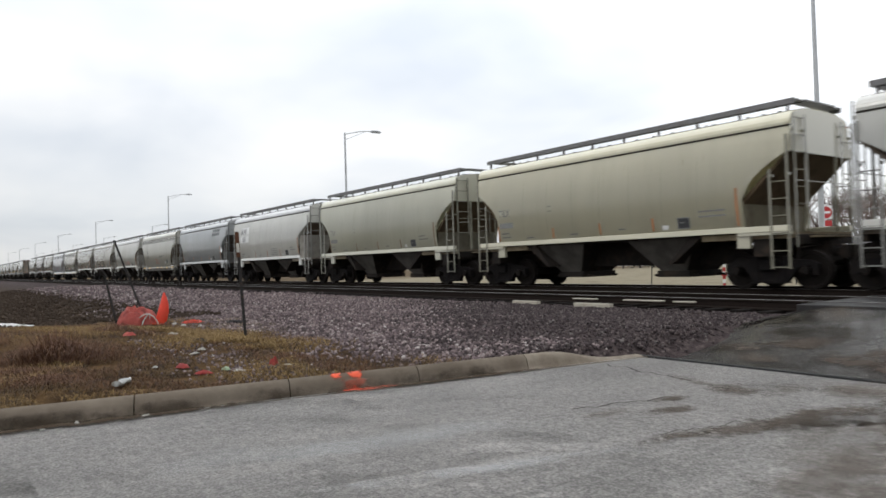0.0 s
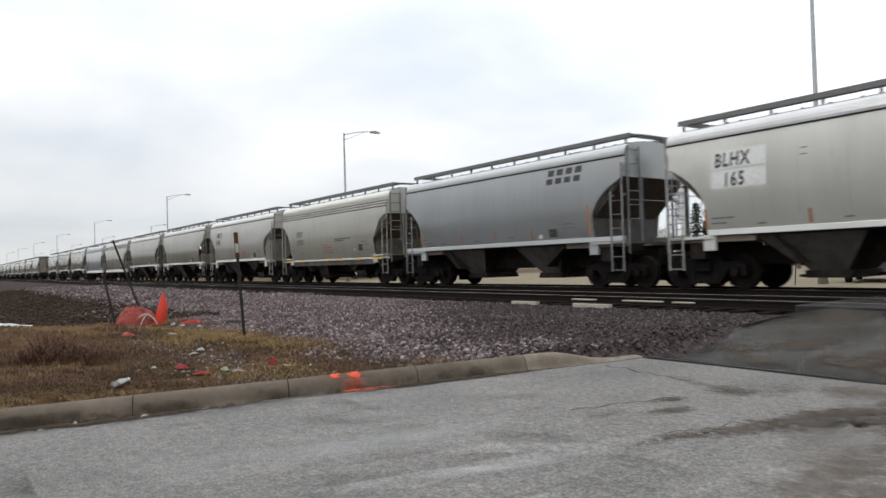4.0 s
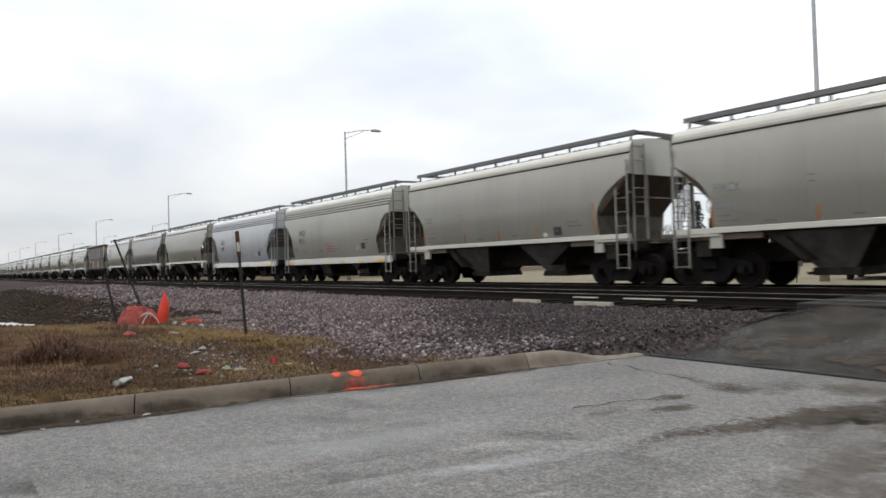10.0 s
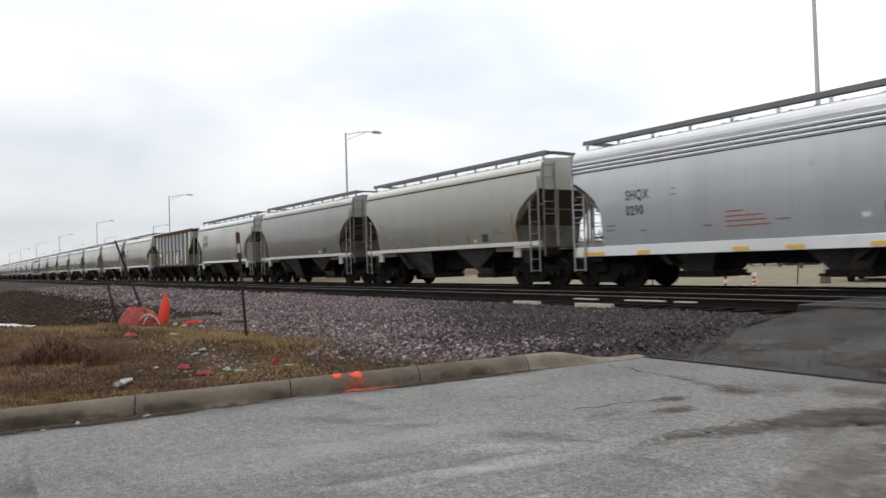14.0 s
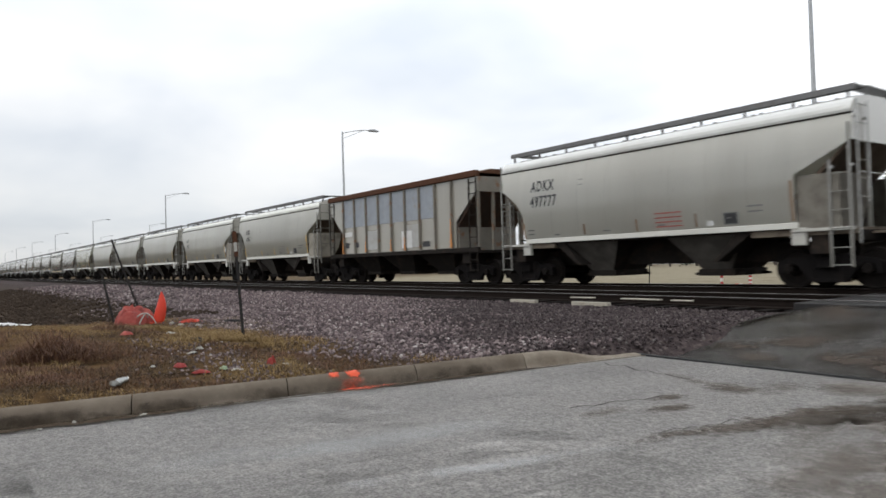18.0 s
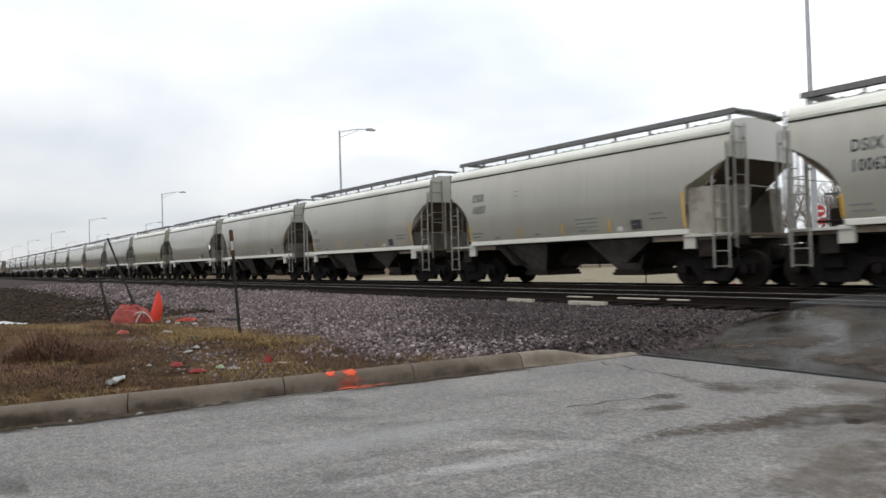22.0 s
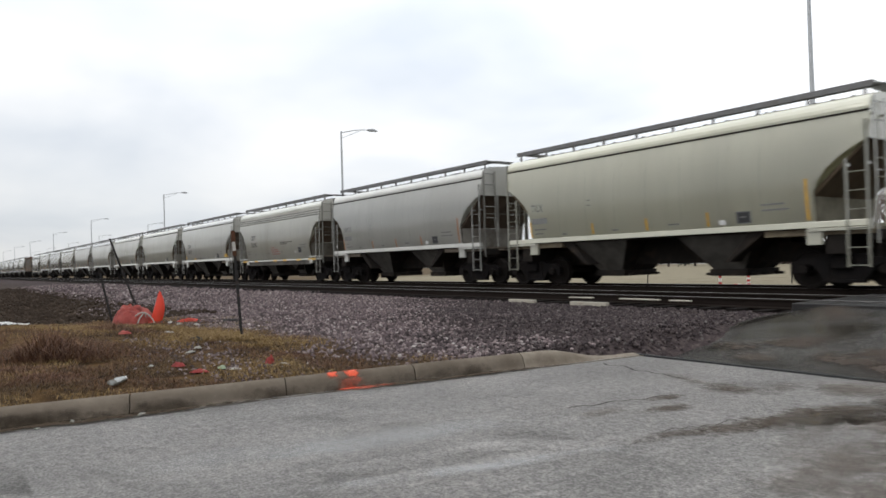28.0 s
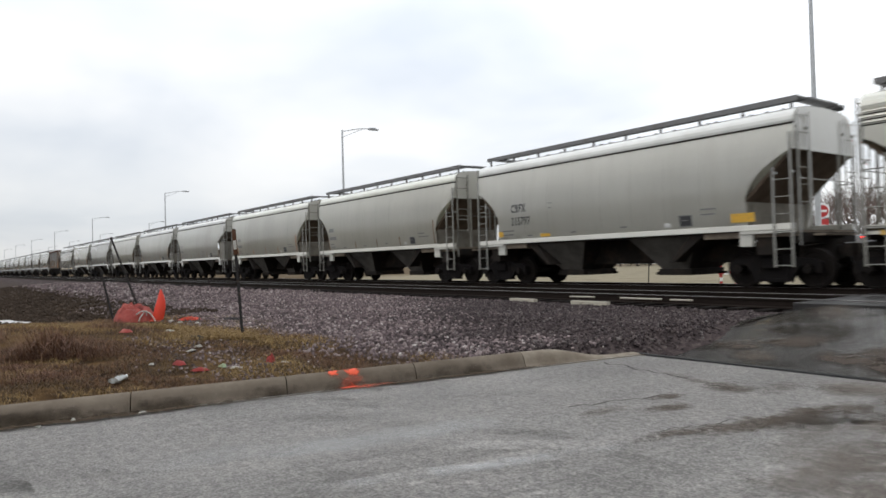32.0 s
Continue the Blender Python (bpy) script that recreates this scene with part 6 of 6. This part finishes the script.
def blades(name, count, spot, height, width, mat, label, seed, kind="stuff", category="grass"):
    rng = random.Random(seed)
    verts, faces = [], []
    while count:
        p = spot(rng)
        if p is None:
            continue
        count -= 1
        x, y = p[0], p[1]
        h = height * rng.uniform(0.4, 1.2) * (p[2] if len(p) > 2 else 1.0)
        a, bend = rng.uniform(0, math.tau), rng.uniform(0.5, 2.2) * h
        b = a + rng.uniform(-0.8, 0.8)
        w = width * rng.uniform(0.6, 1.3)
        x, y, z = site(x, y, land(x, y) - 0.01)
        sx, sy = -math.sin(a) * w, math.cos(a) * w
        mx, my, mz = x + math.cos(b) * bend * 0.3, y + math.sin(b) * bend * 0.3, z + h * 0.62
        tx, ty, tz = x + math.cos(b) * bend, y + math.sin(b) * bend, z + h * (1 - 0.36 * bend / h)
        i = len(verts)
        verts += [(x - sx, y - sy, z), (x + sx, y + sy, z), (mx + sx * 0.7, my + sy * 0.7, mz), (mx - sx * 0.7, my - sy * 0.7, mz), (tx, ty, tz)]
        faces += [(i, i + 1, i + 2, i + 3), (i + 3, i + 2, i + 4)]
    me = bpy.data.meshes.new(name)
    me.from_pydata(verts, [], faces)
    me.materials.append(mat)
    return tagged(new(name, me), label, category, kind=kind)


def verge_spot(rng):
    x, y = -10.0 - 20.0 * rng.random() ** 1.25, rng.uniform(-3.0, 5.6)
    edge = 4.7 + 1.1 * noise.noise((x * 0.4, 2.0, 0)) + 0.6 * rng.uniform(-1, 1)
    if y > edge or x > kerb_x(y) - 0.22:
        return None
    thick = noise.noise((x * 0.9, y * 0.9, 7.0)) + 0.6 * noise.noise((x * 2.7, y * 2.7, 2.0))
    if thick < -0.22 + 0.35 * rng.random() - 0.25:
        return None
    # bare dark soil where the verge falls to the ditch
    if ((x + 18.5) / 3.4) ** 2 + ((y - 1.0) / 0.8) ** 2 < 1 and rng.random() < 0.8:
        return None
    # barer gravelly ground along the middle
    if 2.7 < y < 3.6 and -16.5 < x < -12 and rng.random() < 0.75:
        return None
    return x, y, 0.7 + 0.9 * max(0.0, thick)


def far_verge_spot(rng):
    x, y = rng.uniform(-95, -29), rng.uniform(-9, 1.2)
    return x, y, 1.4


PALE_DRY = grass_material("pale_dry_grass", [(0.0, (0.100, 0.056, 0.016)), (0.6, (0.200, 0.122, 0.038)), (1.0, (0.30, 0.205, 0.080))])


def tuft_spot(rng):
    p = verge_spot(rng)
    if p is None or noise.noise((p[0] * 0.55, p[1] * 0.75, 11.0)) < 0.08:
        return None
    return p[0], p[1], p[2] * 1.35


RED_DRY = grass_material("red_dry_grass", [(0.0, (0.040, 0.017, 0.009)), (0.5, (0.095, 0.043, 0.018)), (1.0, (0.17, 0.085, 0.034))])


def red_spot(rng):
    p = verge_spot(rng)
    if p is None or noise.noise((p[0] * 0.45, p[1] * 0.8, 31.0)) < 0.02:
        return None
    return p[0], p[1], p[2] * 1.25


blades("red_tufts", 30000, red_spot, 0.085, 0.0035, RED_DRY, "reddish-brown tufts of dry grass on the verge", 24)
blades("pale_tufts", 26000, tuft_spot, 0.085, 0.0035, PALE_DRY, "paler golden tufts of dry grass on the verge", 23)
blades("dry_grass", 120000, verge_spot, 0.065, 0.0035, DRY, "matted dry tan grass on the verge", 21)
def crest_spot(rng):
    u, v = rng.uniform(-24.5, -15.0), rng.gauss(0, 0.5)
    v += 3.9 if u > -18.5 else 3.9 - 0.28 * (-18.5 - u)
    if noise.noise((u * 0.8, v * 0.8, 3.0)) < -0.1:
        return None
    return u, v, 1.0


blades("crest_grass", 16000, crest_spot, 0.13, 0.004, PALE_DRY, "golden dry grass along the crest of the verge", 25)
blades("far_dry_grass", 9000, far_verge_spot, 0.22, 0.02, DRY, "far dry tan grass along the ditch", 22)
for cx, cy, r, h, n, seed in ((-14.2, 1.25, 0.34, 0.50, 1100, 31), (-14.3, 1.35, 0.75, 0.30, 1100, 39), (-12.9, 0.7, 0.55, 0.12, 1600, 36), (-12.2, 1.0, 0.45, 0.10, 1300, 37), (-13.3, 0.25, 0.6, 0.14, 1600, 38), (-14.5, 1.55, 0.26, 0.28, 500, 32), (-13.4, 3.9, 0.3, 0.13, 600, 33), (-18.6, 2.7, 0.5, 0.20, 900, 34), (-16.6, 0.2, 0.6, 0.28, 1000, 35)):
    blades("weed_clump", n, lambda g: (lambda a, q: (cx + math.cos(a) * q, cy + math.sin(a) * q * 1.2, 1.25 - q / r * 0.7))(g.uniform(0, math.tau), r * g.random() ** 0.7), h, 0.003, WEED,
           "dead reddish-brown weed clump in the dry grass", seed, kind="thing", category="weeds")


# a bare sandy strip between the verge and the ballast
SAND = stain_material("bare_sandy_soil", (0.155, 0.118, 0.078), 1.0, 0.8, 1.4, 0.8, 0.05)
for x, y, rx, ry, turn in ((-22.3, 5.6, 1.7, 0.8, 62), (-20.2, 5.0, 1.3, 0.6, 60), (-24.6, 5.9, 1.2, 0.7, 60)):
    m = pose(*site(x, y, land(x, y)), 0, 0, turn - 15)
    bm = bmesh.new()

    def place(a, r):
        p = GRID.inverted() @ (m @ Vector((math.cos(a) * rx * r, math.sin(a) * ry * r, 0)))
        return (math.cos(a) * rx * r, math.sin(a) * ry * r, land(p.x, p.y) - land(x, y) + 0.012)
    grid(bm, spread(0, math.tau, 33), (0.001, 0.2, 0.4, 0.6, 0.8, 1.0), place)
    solid("sandy_patch", bm, SAND, "bare sandy soil among the ballast stones", "soil", kind="structure", at=m)


# ---- beyond the track ----
def street_lamp(x, y, height, label, ground=0.08):
    lamp = thing("street_lamp", label, "street lamp", "street lamps", at=pose(*site(x, y, ground)))
    bm = bmesh.new()
    tube(bm, (0, 0, 0), (0, 0, height), 0.115, 14, 0.065)
    part("pole", bm, GALV, lamp)
    bm = bmesh.new()
    tube(bm, (0, 0, 0), (0, 0, 0.35), 0.19, 12, 0.16)
    part("base", bm, CONCRETE, lamp)
    bm = bmesh.new()
    pts = [Vector((0, 0.02 + 2.45 * k / 8, height - 0.12 + 0.42 * math.sin(k / 8 * math.pi / 2))) for k in range(9)]
    for p, q in zip(pts, pts[1:]):
        tube(bm, p, q, 0.034, 8)
    tube(bm, (0, 0.02, height - 0.55), (0, 1.75, height + 0.20), 0.022, 6)
    part("arm", bm, GALV, lamp)
    bm = bmesh.new()
    prism(bm, [(2.4, height + 0.24), (2.65, height + 0.22), (3.2, height + 0.23), (3.25, height + 0.30), (2.85, height + 0.40), (2.4, height + 0.36)], -0.14, 0.14, "x")
    part("lamp_head", bm, STEEL_LIGHT, lamp)
    return lamp


STEEL_LIGHT = material("lamp_head_grey", (0.30, 0.31, 0.32), 0.5, 0.2, scale=8.0)


for x in (-81.3, -154.3, -231.5, -308.5, -385.5, -462.5, -539.5):
    street_lamp(x, 29.0, 11.55, "grey galvanised street lamp with a curved arm")
for x in (-242.0, -319.0, -396.0, -473.0, -550.0):
    street_lamp(x, 42.0, 11.0, "far grey street lamp with a curved arm")
street_lamp(-32.3, 30.6, 11.6, "tall grey street lamp behind the crossing")


def bare_tree(x, y, height, seed, label="leafless grey-brown tree beyond the track"):
    rng = random.Random(seed)
    tree = thing("bare_tree", label, "tree", "background trees", at=pose(*site(x, y, land(x, y))))
    trunk, crown = bmesh.new(), bmesh.new()
    tube(trunk, (0, 0, -0.1), (0.05, 0.03, height * 0.30), height * 0.022, 8, height * 0.016)

    def limb(p, d, length, r, depth):
        q = p + d * length
        tube(trunk if depth < 2 else crown, p, q, r, 5 if depth < 2 else 3, r * 0.6)
        if depth == 5:
            return
        for _ in range(3 if depth < 4 else 4):
            e = (d + Vector((rng.gauss(0, 0.5), rng.gauss(0, 0.5), rng.gauss(0.12, 0.35)))).normalized()
            limb(p + d * length * rng.uniform(0.55, 1.0), e, length * rng.uniform(0.58, 0.85), r * 0.55, depth + 1)
    for _ in range(4):
        d = Vector((rng.gauss(0, 0.45), rng.gauss(0, 0.45), 1)).normalized()
        limb(Vector((0.05, 0.03, height * 0.29)), d, height * 0.24, height * 0.012, 1)
    part("trunk", trunk, BARK, tree)
    part("crown", crown, TWIG, tree, "fine bare twigs")
    return tree


TWIG = material("bare_twigs", (0.135, 0.098, 0.085), 0.9, scale=8.0)


def conifer(x, y, height, seed):
    rng = random.Random(seed)
    tree = thing("conifer", "dark green conifer beyond the track", "tree", "background trees", at=pose(*site(x, y, land(x, y))))
    bm = bmesh.new()
    tube(bm, (0, 0, -0.1), (0, 0, height), height * 0.02, 7, 0.02)
    part("trunk", bm, BARK, tree)
    verts, faces = [], []
    levels = int(height * 3.2)
    for i in range(levels):
        z = height * (0.10 + 0.90 * i / levels)
        reach = height * 0.24 * (1 - (i / levels)) ** 0.85 + 0.06
        for _ in range(9):
            a = rng.uniform(0, math.tau)
            r = reach * rng.uniform(0.65, 1.1)
            for s in range(5):
                k = (s + rng.random()) / 5
                p = Vector((math.cos(a) * r * k, math.sin(a) * r * k, z - 0.35 * r * k + rng.uniform(-0.06, 0.06)))
                for _ in range(3):
                    d = Vector((math.cos(a) + rng.gauss(0, 0.6), math.sin(a) + rng.gauss(0, 0.6), rng.gauss(-0.1, 0.4))).normalized() * rng.uniform(0.16, 0.34)
                    w = d.orthogonal().normalized() * 0.06
                    n = len(verts)
                    verts += [tuple(p - w), tuple(p + w), tuple(p + d)]
                    faces.append((n, n + 1, n + 2))
    me = bpy.data.meshes.new("crown")
    me.from_pydata(verts, [], faces)
    me.materials.append(NEEDLES)
    part("crown", me, NEEDLES, tree)
    return tree


def spot(px, distance):
    """The ground place seen in a direction, at a distance ahead."""
    x = (px - 784) / 1960.0 * distance
    return -0.909 * distance + 0.417 * x, 0.417 * distance + 0.909 * x


rng = random.Random(5)
for i, (px, far, h) in enumerate(((1372, 96, 6.4), (1410, 84, 7.2), (1452, 92, 7.6), (1488, 80, 6.6), (1512, 95, 8.2), (1548, 84, 7.2), (1590, 90, 8.0), (1640, 86, 7.4), (1710, 92, 8.4), (1800, 95, 8.0), (1430, 120, 8.0), (1530, 118, 8.8), (1470, 106, 6.4), (1500, 104, 6.0), (1560, 102, 6.6), (1390, 108, 5.6), (1615, 100, 6.8), (965, 124, 4.6), (1000, 118, 5.0), (1032, 122, 4.4), (1066, 116, 5.2), (1098, 120, 4.8), (1185, 112, 5.4), (1215, 118, 5.0))):
    x, y = spot(px, far)
    bare_tree(x, y, h, 100 + i)
for i, (px, far, h) in enumerate(((1128, 118, 7.2), (1152, 122, 6.2), (1232, 110, 6.6), (1268, 114, 7.4), (1300, 108, 5.6), (1345, 112, 7.6))):
    x, y = spot(px, far)
    conifer(x, y, h, 200 + i)

# low brush between them
BRUSH = grass_material("grey_brush", [(0.0, (0.050, 0.036, 0.034)), (0.6, (0.10, 0.075, 0.068)), (1.0, (0.16, 0.125, 0.11))])
blades("far_brush", 22000, lambda g: (lambda a, d: (*spot(a, d), 1.0))(g.uniform(1380, 1900), g.uniform(105, 150)), 2.6, 0.05, BRUSH, "brown brush below the far trees", 44)

x, y = spot(1459, 50)
sign = thing("road_sign", "red and white no-entry sign on a pale post", "road sign", at=pose(*site(x, y, land(x, y)), 0, 0, 51))
bm = bmesh.new()
box(bm, -0.05, 0.05, 0.012, 0.06, -0.1, 3.3, 0.004)
part("post", bm, SIGN_WHITE, sign)
bm = bmesh.new()
box(bm, -0.30, 0.30, -0.004, 0.004, 2.62, 3.22, 0.003)
part("panel", bm, SIGN_WHITE, sign)
bm = bmesh.new()
tube(bm, (0, -0.005, 2.92), (0, -0.010, 2.92), 0.27, 28)
part("disc", bm, SIGN_RED, sign)
bm = bmesh.new()
box(bm, -0.20, 0.20, -0.016, -0.011, 2.87, 2.97)
part("bar", bm, SIGN_WHITE, sign)
bm = bmesh.new()
box(bm, -0.26, 0.26, -0.004, 0.004, 2.30, 2.56, 0.003)
part("lower_panel", bm, SIGN_RED, sign)

# a thin marker stake and fallen red-and-white barrier boards in the field
for px, far, h in ((1147, 47.3, 0.95), (1402, 42.0, 0.75)):
    x, y = spot(px, far)
    bm = bmesh.new()
    tube(bm, (0, 0, -0.05), (0.06, 0, h), 0.022, 6)
    solid("marker_stake", bm, STEEL_DARK, "thin dark marker stake in the pale field", "stake", "marker stakes", at=pose(*site(x, y, land(x, y))))
def striped(board, x0, x1, y, z0, z1, upright):
    """Red and white stripes along a board or a post."""
    n = 6
    for j in range(n):
        bm = bmesh.new()
        if upright:
            box(bm, x0, x1, y - 0.02, y + 0.02, z0 + (z1 - z0) * j / n, z0 + (z1 - z0) * (j + 1) / n)
        else:
            box(bm, x0 + (x1 - x0) * j / n, x0 + (x1 - x0) * (j + 1) / n, y - 0.02, y + 0.02, z0, z1)
        part("stripe", bm, (SIGN_RED, SIGN_WHITE)[j % 2], board)


barricade = thing("barricade", "red-and-white striped barricade standing in the pale field", "barricade", at=pose(*site(-33.8, 27.1, land(-33.8, 27.1)), 0, 0, 40))
striped(barricade, -0.05, 0.05, 0.0, 0.0, 0.9, True)
striped(barricade, 0.95, 1.05, 0.0, 0.0, 0.45, True)
striped(barricade, -0.1, 1.1, -0.05, 0.42, 0.52, False)
for i, (x, y) in enumerate(((-32.6, 27.3), (-35.0, 27.0), (-29.4, 27.4))):
    board = thing("barrier_board", "fallen red-and-white barrier board in the pale field", "barrier", "barrier boards", at=pose(*site(x, y, land(x, y) + 0.03), 70, 4, 30 + 35 * i))
    striped(board, -0.4, 0.4, 0.0, -0.05, 0.05, False)


def glow(name, colour, strength):
    m = bpy.data.materials.new(name)
    m.use_nodes = True
    add, link = nodes_of(m.node_tree)
    e = add("ShaderNodeEmission", Strength=strength, Color=(*colour, 1))
    link(e.outputs[0], add("ShaderNodeOutputMaterial").inputs[0])
    return m


TAIL = glow("tail_lamp_glow", (1.0, 0.03, 0.02), 3.0)
VEHICLE = material("vehicle_paint", (0.1, 0.1, 0.1), 0.3, own=True, scale=2.0)


def vehicle(name, label, colour, length, high, at):
    """A closed car that faces +x."""
    car = thing(name, label, "car", "road traffic", at=at)
    h = length / 2
    bm = bmesh.new()
    prism(bm, [(-h, 0.42), (-h, 1.0), (-h + 0.12, 1.06), (h - 1.1, 1.02), (h - 0.1, 0.88), (h, 0.62), (h, 0.38), (h - 0.5, 0.30), (-h + 0.4, 0.30)], -0.88, 0.88, "y")
    part("body", bm, VEHICLE, car).color = (*colour, 1)
    bm = bmesh.new()
    prism(bm, [(-h + 0.10, 1.06), (-h + 0.38, high - 0.06), (-h + 0.7, high), (h - 2.3, high), (h - 1.9, high - 0.08), (h - 1.15, 1.02)], -0.76, 0.76, "y")
    part("cabin", bm, VEHICLE, car).color = (*colour, 1)
    for k in (-1, 1):
        bm = bmesh.new()
        prism(bm, [(-h + 0.45, 1.10), (-h + 0.62, high - 0.14), (h - 2.3, high - 0.14), (h - 1.55, 1.10)], k * 0.762, k * 0.772, "y")
        part("side_window", bm, GLASS_DARK, car)
        bm = bmesh.new()
        box(bm, -h - 0.012, -h + 0.05, k * 0.72 - 0.12, k * 0.72 + 0.12, 0.78, 0.98)
        part("tail_lamp", bm, TAIL, car, "glowing red tail lamp")
        for x in (-h + 0.85, h - 0.9):
            bm = bmesh.new()
            tube(bm, (x, k * 0.70, 0.33), (x, k * 0.90, 0.33), 0.33, 18)
            part("wheel", bm, RUBBER, car)
    bm = bmesh.new()
    box(bm, -h + 0.30, -h + 0.36, -0.22, 0.22, high - 0.12, high - 0.06)
    part("high_brake_lamp", bm, TAIL, car, "glowing red brake lamp")
    return car


x, y = spot(1548, 44)
parked = vehicle("parked_car", "dark parked car with glowing red tail lamps", (0.05, 0.05, 0.055), 4.6, 1.72, pose(*site(x, y, land(x, y)), 0, 0, 106))
van = vehicle("passing_van", "white van with red lamps passing on the far road", (0.62, 0.62, 0.6), 5.0, 2.05, pose(*site(-70, 34.5, land(-70, 34.5))))


# ---- motion ----
def travelled(t):
    """Metres that the train has gone by since the start; it gathers speed slowly."""
    return 8.390 * (t + 0.00165 * t * t)


def motions():
    times = [0.0, 4.0, 8.0, 12.0, 16.0, 20.0, 24.0, 28.0, 32.0]
    for i, car in enumerate(cars):
        # the rear end of the car at place 2 stands at x = -19.61 at the start
        rear = -19.61 - PITCH * (i - 2)
        walk(car, [(t, pose(rear + HALF * LONG + travelled(t), TRACK, RAIL_TOP)) for t in times])
    walk(van, [(t, pose(-11.8 + 8.83 * (t - 9.0), 30.65, 0.10)) for t in times])
    # every wheelset of the train rolls alike, so the cars' wheelsets share two sets of keys: one for each axle of a truck
    shared = {}
    for car in cars:
        for ob in car.children_recursive:
            if kind_of(ob) != "wheelset":
                continue
            side = ob.matrix_basis.translation.x > 0
            if side not in shared:
                x = ob.matrix_basis.translation.x
                rows = []
                for n in range(961):
                    t = n / 30
                    rows.append((t, pose(x, 0, 0.457, 0, math.degrees(travelled(t) / 0.457) % 360, 0)))
                walk(ob, rows)
                shared[side] = ob
            else:
                keys = ob.animation_data_create()
                ob.rotation_mode = "QUATERNION"
                keys.action = shared[side].animation_data.action
                keys.action_slot = shared[side].animation_data.action_slot


motions()
